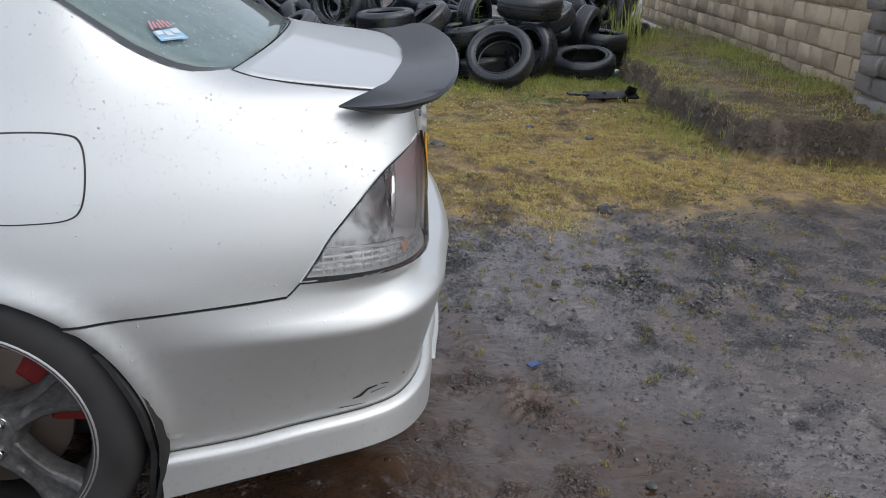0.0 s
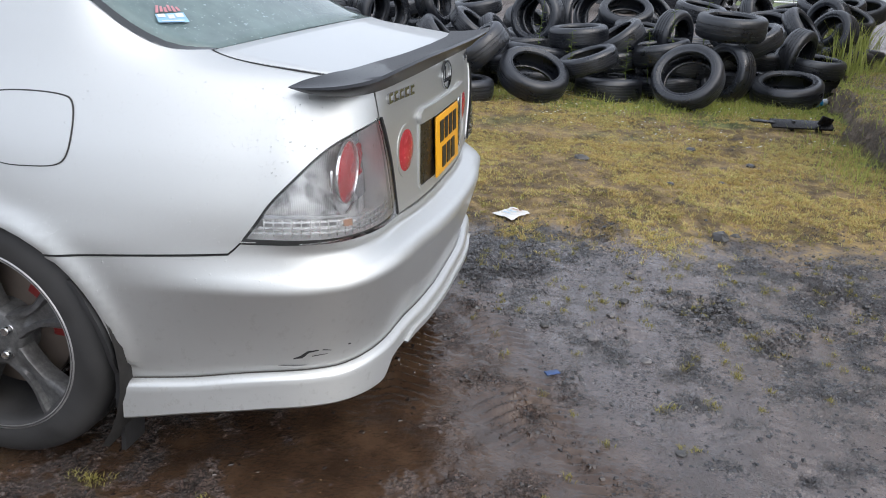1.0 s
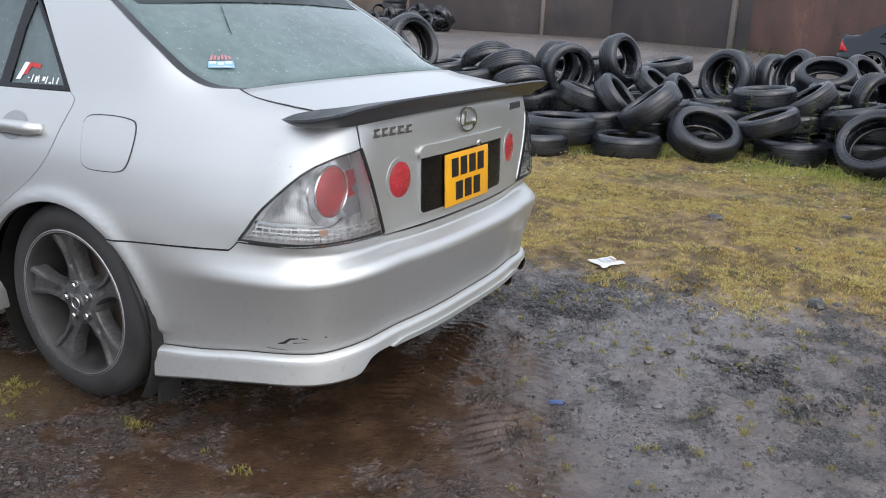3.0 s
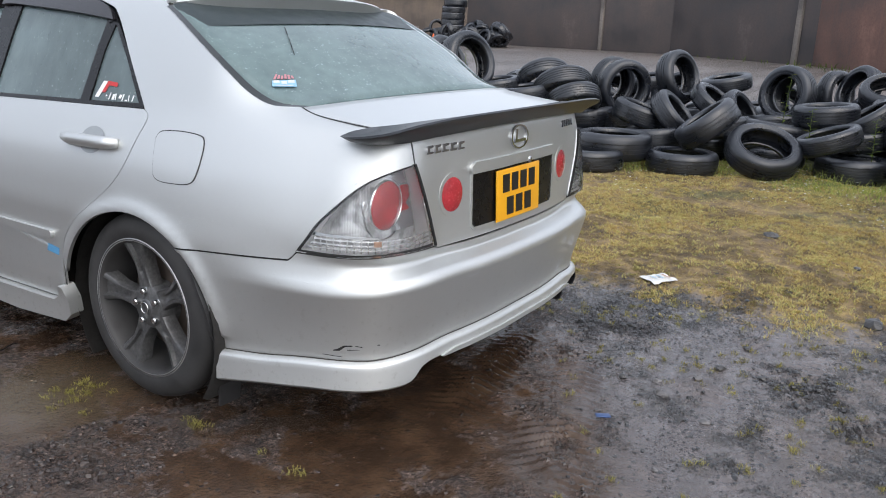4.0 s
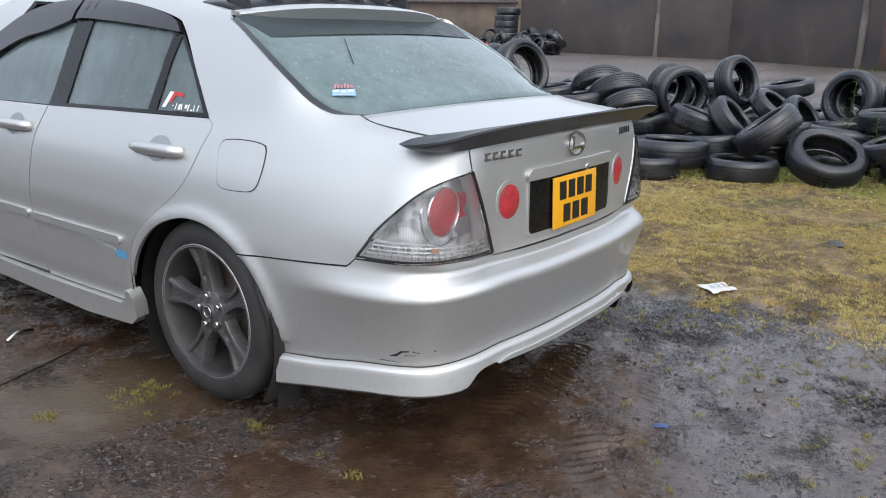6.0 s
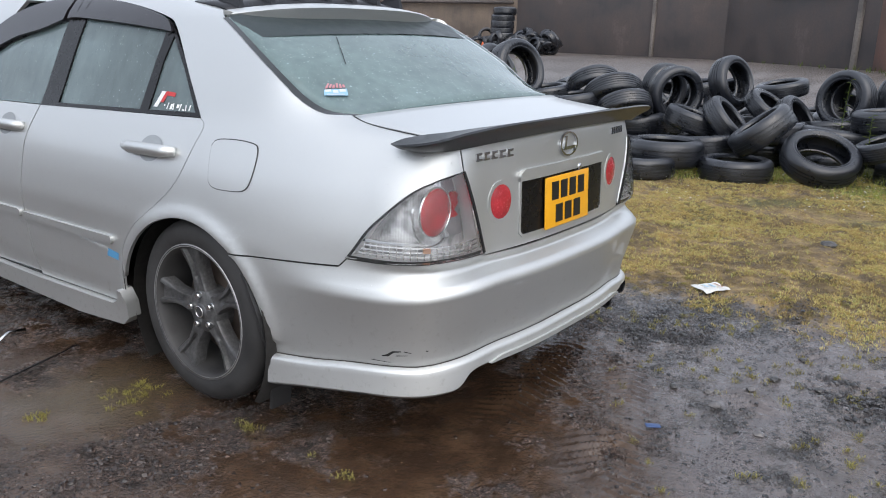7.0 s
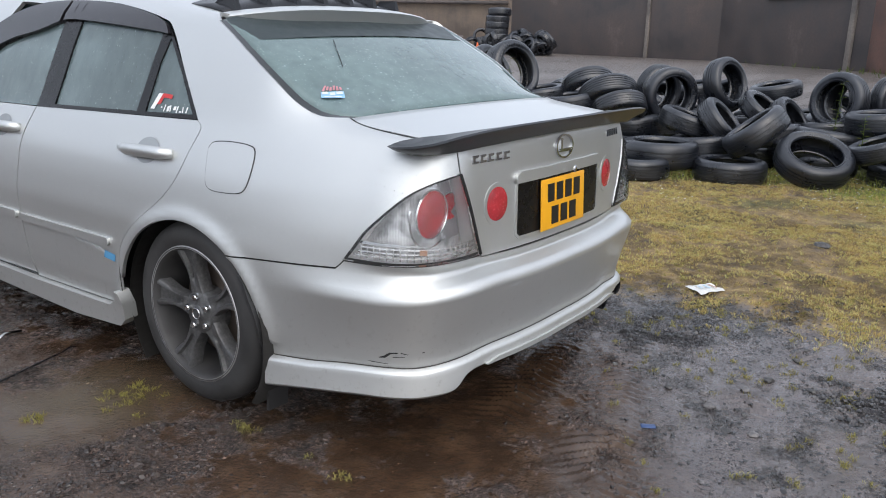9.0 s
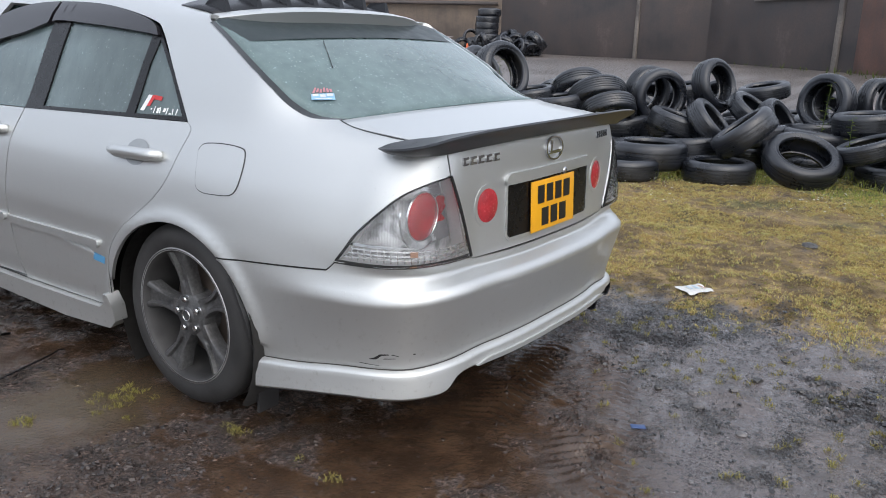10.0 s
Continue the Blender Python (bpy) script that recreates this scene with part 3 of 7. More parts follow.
WALL = stained_wall("stained_brown_wall", (0.100, 0.080, 0.074), (0.048, 0.043, 0.044))
WALL_RED = stained_wall("stained_red_plaster", (0.21, 0.115, 0.090), (0.075, 0.050, 0.044))
CONCRETE = stained_wall("stained_concrete", (0.20, 0.155, 0.12), (0.09, 0.072, 0.06))
POST = stained_wall("stained_concrete_post", (0.26, 0.23, 0.20), (0.075, 0.066, 0.062))


def wall_run(name, a, b, height, mat, label, thick=0.25):
    a, b = Vector((*a, 0)), Vector((*b, 0))
    d = b - a
    bm = box((d.length, thick, height + 0.3), (0, 0, 0), 0.02)
    ob = tagged(part(name, bm, mat), label, "wall", kind="structure")
    ob.matrix_basis = Matrix.Translation((a + b) / 2 + Vector((0, 0, height / 2 - 0.15))) @ Matrix.Rotation(math.atan2(d.y, d.x), 4, "Z")
    return ob


W0, W1 = (24.9, -3.4), (33.5, 3.6)
W2, W3, W4 = (39.5, 11.5), (41.5, 25.2), (37.0, 40.0)
wall_run("wall_east", W0, (29.5, 0.23), 5.0, WALL_RED, "tall red-brown rendered yard wall with damp stains")
wall_run("wall_middle", (29.5, 0.23), W1, 5.0, WALL_RED, "tall red-brown rendered yard wall with damp stains")
wall_run("wall_north", W1, W2, 5.0, WALL, "tall dark brown stained yard wall")
wall_run("wall_corner", W2, W3, 5.0, WALL, "tall dark brown stained yard wall")
wall_run("wall_far", W3, W4, 5.5, CONCRETE, "pale stained concrete wall with a pipe along it")
# added out of view so that the silver car's door mirrors something dark
wall_run("wall_west", (-11.0, 5.0), (-7.0, 26.0), 4.0, CONCRETE, "unseen grey wall added to darken what the silver car's door mirrors")

# posts, base strip and rail on the far walls
def turned(a, b):
    return math.atan2(b[1] - a[1], b[0] - a[0])


for (a, b), s, w in (((W1, W2), 0.10, 0.26), ((W2, W3), 0.30, 0.20)):
    x, y = a[0] + (b[0] - a[0]) * s, a[1] + (b[1] - a[1]) * s
    t = turned(a, b)
    p = tagged(part("wall_post", box((w, 0.16, 5.2), (0, 0.17, 0), 0.02), POST), "weathered concrete post against the yard wall", "post", "wall posts")
    p.matrix_basis = Matrix.Translation((x, y, 2.45)) @ Matrix.Rotation(t, 4, "Z")
a, b = Vector((*W1, 0)), Vector((*W2, 0))
ledge = part("wall_ledge", box(((b - a).length * 0.55, 0.10, 0.07), (0, 0, 0), 0.01), POST)
tagged(ledge, "pale stained ledge along the yard wall", "ledge", kind="structure")
ledge.matrix_basis = Matrix.Translation(a.lerp(b, 0.375) + Vector((-0.16, 0.12, 2.92))) @ Matrix.Rotation(turned(W1, W2), 4, "Z")
rail_a, rail_b = Vector((41.4, 25.5, 2.9)), Vector((37.0, 40.0, 2.9))
v, f = tube([rail_a - Vector((0.35, 0.2, 0)), rail_b - Vector((0.35, 0.2, 0))], 0.12, 10)
tagged(part("wall_pipe", mesh("wall_pipe", v, f), WALL), "rusty brown pipe along the concrete wall", "pipe")

# steel field gate and what lies behind it
GALV = plain("galvanised_steel", (0.62, 0.64, 0.65), 0.45, 0.3, vary=0.15, relief=0.05)
gate = tagged(new("field_gate"), "pale galvanised steel field gate with horizontal bars", "gate")
gate.matrix_basis = Matrix.Translation((25.0, -3.7, 0)) @ Matrix.Rotation(radians(-82), 4, "Z")
for k, z in enumerate((0.28, 0.46, 0.62, 0.78, 0.96, 1.16, 1.38)):
    v, f = tube([(0, 0, z), (4.4, 0, z)], 0.028, 8)
    part("gate_bar", mesh("gate_bar", v, f), GALV, gate)
for x in (0.0, 1.45, 2.9, 4.4):
    v, f = tube([(x, 0, 0.0 if x in (0.0, 4.4) else 0.25), (x, 0, 1.42)], 0.032, 8)
    part("gate_upright", mesh("gate_upright", v, f), GALV, gate)
GRASS_FAR = plain("far_grass", (0.10, 0.13, 0.045), 0.9, vary=0.4, scale=6.0)
ASPHALT = plain("wet_asphalt", (0.16, 0.16, 0.165), 0.35, vary=0.2, scale=10.0)
verge = tagged(part("verge", mesh("verge", [(25.6, -3.4, 0.02), (34.0, -3.0, 0.04), (36.0, -18.0, 0.04), (26.0, -18.0, 0.02)], [(3, 2, 1, 0)], False), GRASS_FAR), "rough green verge beyond the gate", "grass", kind="structure")
lane = tagged(part("road", mesh("road", [(34.0, -3.0, 0.05), (44.0, -2.0, 0.05), (46.0, -20.0, 0.05), (36.0, -18.0, 0.05)], [(3, 2, 1, 0)], False), ASPHALT), "wet grey lane beyond the verge", "road", kind="structure")


# ---- the silver saloon's skin: a plan outline and vertical sections ----
def spline(points, n=14):
    """A smooth line through the points (Catmull-Rom)."""
    out = []
    for i in range(len(points) - 1):
        p0, p1, p2 = points[max(i - 1, 0)], points[i], points[i + 1]
        p3 = points[min(i + 2, len(points) - 1)]
        for k in range(n):
            s = k / n
            out.append(tuple(0.5 * (2 * b + (c - a) * s + (2 * a - 5 * b + 4 * c - d) * s * s + (3 * b - a - 3 * c + d) * s ** 3)
                             for a, b, c, d in zip(p0, p1, p2, p3)))
    out.append(tuple(points[-1]))
    return out


def table(x, xs, ys):
    """Smooth monotone look-up (piecewise Hermite)."""
    if x <= xs[0]:
        return ys[0]
    if x >= xs[-1]:
        return ys[-1]
    i = 0
    while xs[i + 1] < x:
        i += 1
    n = len(xs)
    def sec(k):
        return (ys[k + 1] - ys[k]) / (xs[k + 1] - xs[k])
    def slope(k):
        if k == 0:
            return sec(0)
        if k == n - 1:
            return sec(n - 2)
        a, b = sec(k - 1), sec(k)
        return 0.0 if a * b <= 0 else 2 * a * b / (a + b)
    h = xs[i + 1] - xs[i]
    s = (x - xs[i]) / h
    return ((2 * s ** 3 - 3 * s * s + 1) * ys[i] + (s ** 3 - 2 * s * s + s) * h * slope(i)
            + (3 * s * s - 2 * s ** 3) * ys[i + 1] + (s ** 3 - s * s) * h * slope(i + 1))


def step(a, b, x):
    s = min(1.0, max(0.0, (x - a) / (b - a)))  # a may lie above b
    return s * s * (3 - 2 * s)


ARCH_Y, ARCH_Z, ARCH_R = 0.015, 0.286, 0.344
OUTLINE = spline([(0, -0.985), (-0.18, -0.982), (-0.36, -0.963), (-0.52, -0.92), (-0.64, -0.845), (-0.71, -0.75), (-0.757, -0.62),
                  (-0.795, -0.45), (-0.828, -0.22), (-0.845, 0.0), (-0.855, 0.4), (-0.858, 1.0), (-0.856, 1.8), (-0.845, 2.4),
                  (-0.82, 2.85), (-0.74, 3.15), (-0.55, 3.35), (-0.28, 3.44), (0, 3.46)])
ARC = [0.0]
for _p, _q in zip(OUTLINE, OUTLINE[1:]):
    ARC.append(ARC[-1] + math.hypot(_q[0] - _p[0], _q[1] - _p[1]))
UMAX = ARC[-1]


def plan(u):
    """Point and outward normal of the plan outline at u metres from the middle of the tail."""
    u = min(max(u, 0.0), UMAX - 1e-6)
    lo, hi = 0, len(ARC) - 1
    while hi - lo > 1:
        mid = (lo + hi) // 2
        if ARC[mid] <= u:
            lo = mid
        else:
            hi = mid
    s = (u - ARC[lo]) / (ARC[hi] - ARC[lo])
    def tangent(k):
        a, b = OUTLINE[max(k - 1, 0)], OUTLINE[min(k + 1, len(OUTLINE) - 1)]
        if k == 0 or k == len(OUTLINE) - 1:
            return (-1.0, 0.0) if k == 0 else (1.0, 0.0)
        l = math.hypot(b[0] - a[0], b[1] - a[1])
        return ((b[0] - a[0]) / l, (b[1] - a[1]) / l)
    t0, t1 = tangent(lo), tangent(hi)
    tx, ty = t0[0] + (t1[0] - t0[0]) * s, t0[1] + (t1[1] - t0[1]) * s
    l = math.hypot(tx, ty)
    a, b = OUTLINE[lo], OUTLINE[hi]
    return a[0] + (b[0] - a[0]) * s, a[1] + (b[1] - a[1]) * s, -ty / l, tx / l


def uy(y):
    """u of the side at y."""
    for k in range(len(OUTLINE) - 1):
        if OUTLINE[k][0] < -0.5 and OUTLINE[k][1] <= y <= OUTLINE[k + 1][1]:
            return ARC[k] + (y - OUTLINE[k][1]) / (OUTLINE[k + 1][1] - OUTLINE[k][1]) * (ARC[k + 1] - ARC[k])


REAR = ((0.15, 0.19, 0.25, 0.30, 0.40, 0.47, 0.495, 0.515, 0.53, 0.545, 0.56, 0.59, 0.61, 0.75, 0.88, 0.92, 0.95, 1.0, 1.1, 1.3, 1.6),
        (-0.05, -0.04, -0.036, -0.036, -0.016, 0.0, 0.003, -0.003, -0.018, -0.043, -0.068, -0.093, -0.099, -0.104, -0.109, -0.114, -0.131, -0.17, -0.26, -0.45, -0.75),
        (0.15, 0.19, 0.25, 0.30, 0.405, 0.492, 0.519, 0.539, 0.551, 0.559, 0.565, 0.578, 0.60, 0.75, 0.88, 0.918, 0.938, 0.95, 0.958, 0.97, 0.98))
TAIL = ((0.15, 0.25, 0.35, 0.46, 0.495, 0.53, 0.57, 0.66, 0.76, 0.85, 0.90, 0.95, 1.0, 1.1, 1.3, 1.6),
        (-0.03, -0.026, -0.016, 0.000, 0.005, 0.002, -0.006, -0.016, -0.04, -0.077, -0.103, -0.135, -0.178, -0.27, -0.46, -0.75),
        (0.15, 0.25, 0.35, 0.46, 0.495, 0.53, 0.57, 0.66, 0.76, 0.85, 0.898, 0.937, 0.960, 0.980, 0.996, 1.0))
CABIN = ((0.15, 0.25, 0.35, 0.47, 0.57, 0.66, 0.76, 0.88, 0.94, 1.06, 1.18, 1.28, 1.34, 1.40, 1.6, 1.95),
         (-0.03, -0.02, -0.004, 0.0, 0.0, -0.014, -0.04, -0.09, -0.118, -0.165, -0.214, -0.262, -0.305, -0.36, -0.55, -0.86),
         (0.15, 0.25, 0.35, 0.47, 0.57, 0.66, 0.76, 0.88, 0.94, 1.06, 1.18, 1.275, 1.32, 1.347, 1.385, 1.40))


LEDGE = ((0.28, 0.36, 0.44, 0.478, 0.499, 0.513, 0.530, 0.545, 0.59), (0.0, 0.003, 0.010, 0.0145, 0.017, 0.0135, 0.0045, 0.0008, 0.0))


def skin(u, v, proud=0.0):
    """A point of the skin. u: metres round the plan from the middle of the tail (plus: the car's left). v: height, then on over the top."""
    x, y, nx, ny = plan(abs(u))
    wr = 1.0 - step(0.42, 0.86, abs(u))
    wc = step(-0.60, -0.20, y)
    d = z = 0.0
    for w, (vs, ds, zs) in ((wr, REAR), ((1 - wr) * (1 - wc), TAIL), ((1 - wr) * wc, CABIN)):
        if w > 0:
            d += w * table(v, vs, ds)
            z += w * table(v, vs, zs)
    # the tail lamps' corner stands fuller than the deck above and the side below
    d += proud + 0.036 * math.exp(-((abs(u) - 0.64) / 0.18) ** 2) * step(0.565, 0.62, v) * (1 - step(0.93, 1.05, v))
    # the bumper's ledge, fading out towards the wheel
    d += table(v, LEDGE[0], LEDGE[1]) * (1 - step(0.72, 1.20, abs(u)))
    # the bumper's middle lies flatter than the lid's bow
    d -= 0.050 * (1 - step(0.36, 0.76, abs(u))) * (1 - step(0.53, 0.60, v))
    # flared lips round the wheel arches
    for yc in (ARCH_Y, ARCH_Y + 2.67):
        r = math.hypot(y - yc, v - ARCH_Z)
        if r < 0.5 and v > 0.3:
            d += 0.010 * math.exp(-((r - ARCH_R - 0.004) / 0.032) ** 2)
    # the roof falls towards the back window
    if y < 0.9:
        z -= 0.10 * wc * (1 - wr) * ((0.9 - y) / 0.83) ** 2 * step(1.24, 1.42, v)
    x, y = x + nx * d, y + ny * d
    return (-x if u < 0 else x, y, z)


# ---- panels of the saloon ----
def skin_normal(u, v, proud=None):
    e = 0.004
    p = proud if callable(proud) else lambda s, t: 0.0
    a, b = Vector(skin(u + e, v, p(u + e, v))), Vector(skin(u - e, v, p(u - e, v)))
    c, d = Vector(skin(u, v + e, p(u, v + e))), Vector(skin(u, v - e, p(u, v - e)))
    n = (c - d).cross(a - b)
    return n.normalized() if n.length > 1e-12 else Vector((0, 0, 1))


def panel_mesh(name, poly, proud=0.0, lip=0.014, cell=0.03):
    """A sheet of the skin inside a closed line of (u, v), with its edge turned in by lip."""
    bm = bmesh.new()
    area = sum(p[0] * q[1] - q[0] * p[1] for p, q in zip(poly, poly[1:] + poly[:1]))
    if area < 0:
        poly = poly[::-1]
    bm.faces.new([bm.verts.new((u, v, 0)) for u, v in poly]).normal_update()
    bmesh.ops.triangulate(bm, faces=bm.faces[:])
    for axis in (0, 1):
        lo, hi = min(p[axis] for p in poly), max(p[axis] for p in poly)
        n = max(1, int((hi - lo) / cell))
        for k in range(1, n):
            co, no = [0, 0, 0], [0, 0, 0]
            co[axis], no[axis] = lo + (hi - lo) * k / n, 1
            bmesh.ops.bisect_plane(bm, geom=bm.verts[:] + bm.edges[:] + bm.faces[:], dist=1e-6, plane_co=co, plane_no=no)
    bm.verts.index_update()
    uv = [(v.co.x, v.co.y) for v in bm.verts]
    verts = [Vector(skin(u, v, proud(u, v) if callable(proud) else proud)) for u, v in uv]
    normals = [skin_normal(u, v, proud) for u, v in uv]
    faces = []
    for f in bm.faces:
        ids = [v.index for v in f.verts]
        faces.append(ids[::-1])
    if lip:
        rim = {}
        for e in bm.edges:
            if len(e.link_faces) != 1:
                continue
            loop = e.link_loops[0]
            i, j = loop.vert.index, loop.link_loop_next.vert.index
            row = []
            for k in (i, j):
                if k not in rim:
                    rim[k] = len(verts)
                    verts.append(verts[k].copy())
                    verts.append(verts[k] - normals[k] * lip)
                    normals.append(normals[k])
                    normals.append(normals[k])
                row.append(rim[k])
            faces.append((row[0], row[1], row[1] + 1, row[0] + 1))
    bm.free()
    # the turned-in edge faces sideways
    side = {}
    for f in faces:
        if lip and any(k >= len(uv) for k in f):
            a, b, c = verts[f[0]], verts[f[1]], verts[f[2]]
            n = (b - a).cross(c - b)
            for k in f:
                side[k] = side.get(k, Vector()) + n
    for k, n in side.items():
        if n.length > 1e-12:
            normals[k] = n.normalized()
    return mesh(name, verts, faces, True, normals)


def panel(name, poly, mat, parent, label="", proud=0.0, lip=0.014, cell=0.03, side=1):
    return part(name, panel_mesh(name, [(u * side, v) for u, v in poly], proud, lip, cell), mat, parent, label)


def bow(name, left, middle, mat, parent, label="", n=24, lip=0.0, rise=2.0, right=None):
    """A sheet lofted over rows: each row bows from its left end over its middle to the mirrored right end."""
    verts, faces = [], []
    for l, c in zip(left, middle):
        for k in range(n + 1):
            s = -1 + 2 * k / n
            w = 1 - abs(s) ** rise
            verts.append((-l[0] * s, l[1] + (c[1] - l[1]) * w, l[2] + (c[2] - l[2]) * w))
    for i in range(len(left) - 1):
        for k in range(n):
            a = i * (n + 1) + k
            faces.append((a, a + 1, a + n + 2, a + n + 1))
    # faces look up and outward
    q = [Vector(verts[k]) for k in faces[len(faces) // 2]]
    if (q[1] - q[0]).cross(q[2] - q[1]).z < 0:
        faces = [f[::-1] for f in faces]
    ob = part(name, mesh(name, verts, faces), mat, parent, label)
    if lip:
        s = ob.modifiers.new("sheet", "SOLIDIFY")
        s.thickness, s.offset = lip, -1
    return ob


def cut(line, n):
    """A line resampled to n points at even steps."""
    length = [0.0]
    for p, q in zip(line, line[1:]):
        length.append(length[-1] + math.dist(p, q))
    out, k = [], 0
    for i in range(n):
        d = length[-1] * i / (n - 1)
        while k < len(line) - 2 and length[k + 1] < d:
            k += 1
        s = (d - length[k]) / max(1e-9, length[k + 1] - length[k])
        out.append(tuple(a + (b - a) * s for a, b in zip(line[k], line[k + 1])))
    return out


def arch(y0, a0, a1, grow=0.0, n=22):
    """The wheel arch's edge as (u, v), by angles in the side view (0 is forward, 90 up)."""
    return [(uy(y0 + (ARCH_R + grow) * math.cos(radians(a0 + (a1 - a0) * k / n))), ARCH_Z + (ARCH_R + grow) * math.sin(radians(a0 + (a1 - a0) * k / n)))
            for k in range(n + 1)]


LAMP_TOP = spline([(0.938, 0.603), (0.908, 0.643), (0.863, 0.702), (0.76, 0.790), (0.67, 0.827), (0.575, 0.847)], 5)
LAMP_INNER = spline([(0.575, 0.847), (0.535, 0.75), (0.475, 0.612)], 4)
LAMP_BOTTOM = spline([(0.475, 0.612), (0.62, 0.612), (0.77, 0.603), (0.935, 0.603)], 4)
JOINT = spline([(1.358, 0.553), (1.17, 0.563), (0.985, 0.573), (0.962, 0.577), (0.935, 0.603)], 5)
SEAM = spline([(0.585, 0.918), (0.66, 0.945), (0.75, 0.958), (0.88, 0.976), (0.965, 1.000), (1.03, 1.032)], 4)
PANE = spline([(1.03, 1.032), (1.09, 1.009), (1.14, 1.009), (1.21, 1.032), (1.27, 1.062), (1.33, 1.093), (1.40, 1.132), (1.47, 1.169), (1.54, 1.206), (1.62, 1.246)], 4)
DOOR_REAR = spline([(1.595, 0.934), (1.568, 0.91), (1.59, 0.846), (1.62, 0.76), (1.67, 0.694), (1.76, 0.622), (1.84, 0.56), (1.90, 0.486), (1.915, 0.40), (1.92, 0.262)], 4)
DOOR_MID = spline([(2.57, 0.915), (2.605, 0.80), (2.60, 0.70), (2.595, 0.614), (2.575, 0.454), (2.54, 0.262)], 4)
DOOR_FRONT = spline([(3.62, 0.89), (3.64, 0.75), (3.60, 0.55), (3.53, 0.40), (3.50, 0.262)], 4)
ROOF_EDGE = [(uy(y), 1.43) for y in (0.10, 0.25, 0.45, 0.7, 0.95, 1.2, 1.4)]


def ribbon(line, width):
    """A closed strip of that width along a line of (u, v)."""
    left, right = [], []
    for i, p in enumerate(line):
        a, b = line[max(i - 1, 0)], line[min(i + 1, len(line) - 1)]
        l = math.dist(a, b) or 1.0
        n = (-(b[1] - a[1]) / l * width / 2, (b[0] - a[0]) / l * width / 2)
        left.append((p[0] + n[0], p[1] + n[1]))
        right.append((p[0] - n[0], p[1] - n[1]))
    return left + right[::-1]


SKIRT_TOP = [(1.215, 0.254), (1.07, 0.264), (0.95, 0.278), (0.87, 0.283), (0.79, 0.285), (0.73, 0.286), (0.645, 0.291), (0.54, 0.297), (0.40, 0.304), (0.17, 0.307), (0.0, 0.308)]
SKIRT_FOOT = [(1.235, 0.152), (1.06, 0.177), (0.95, 0.188), (0.87, 0.194), (0.76, 0.196), (0.684, 0.198), (0.61, 0.201), (0.585, 0.207), (0.565, 0.224), (0.543, 0.241), (0.50, 0.250), (0.40, 0.253), (0.20, 0.257), (0.0, 0.258)]


def skirt_lines(u):
    """Heights of the skirt's top and foot at u, with the cut-out for the exhaust on the far side."""
    top, foot = (table(-abs(u), [-p[0] for p in line], [p[1] for p in line]) for line in (SKIRT_TOP, SKIRT_FOOT))
    cutout = step(-0.80, -0.74, u) * (1 - step(-0.53, -0.47, u))
    return top, foot + cutout * max(0.0, top - 0.036 - foot)


def skirt_proud(u, v):
    top, foot = skirt_lines(u)
    return 0.0235 + 0.011 * min(1.0, max(0.0, (top - 0.01 - v) / 0.08))


def skirt_mesh(steps):
    """The bolt-on skirt: a rounded shelf, a face that leans out, a chamfer along its foot, turned under."""
    rows = []
    for k in range(steps + 1):
        u = -1.222 + 2.444 * k / steps
        top, foot = skirt_lines(u)
        low = skirt_proud(u, foot + 0.014)
        prof = [(top + 0.004, -0.004), (top + 0.002, 0.003), (top + 0.0005, 0.010), (top - 0.003, 0.017), (top - 0.008, 0.022)]
        for q in range(6):
            v = top - 0.012 + (foot + 0.013 - top + 0.012) * q / 5
            prof.append((v, skirt_proud(u, v)))
        prof += [(foot + 0.010, low - 0.002), (foot + 0.001, low - 0.014), (foot, low - 0.020), (foot + 0.004, -0.03)]
        rows.append([skin(u, v, d) for v, d in prof])
    m = len(rows[0])
    verts = [p for r in rows for p in r]
    faces = [(i * m + j, i * m + j + 1, (i + 1) * m + j + 1, (i + 1) * m + j) for i in range(steps) for j in range(m - 1)]
    faces += [tuple(range(m))[::-1], tuple(steps * m + j for j in range(m))]
    q = [Vector(verts[k]) for k in faces[(steps // 2) * (m - 1) + 7]]
    if (q[1] - q[0]).cross(q[2] - q[1]).y > 0:
        faces = [f[::-1] for f in faces]
    return sharpen(mesh("rear_skirt", verts, faces), 38)


def line_gap(line, width):
    """The same line moved by width (towards larger u)."""
    return [(u + width, v) for u, v in line]


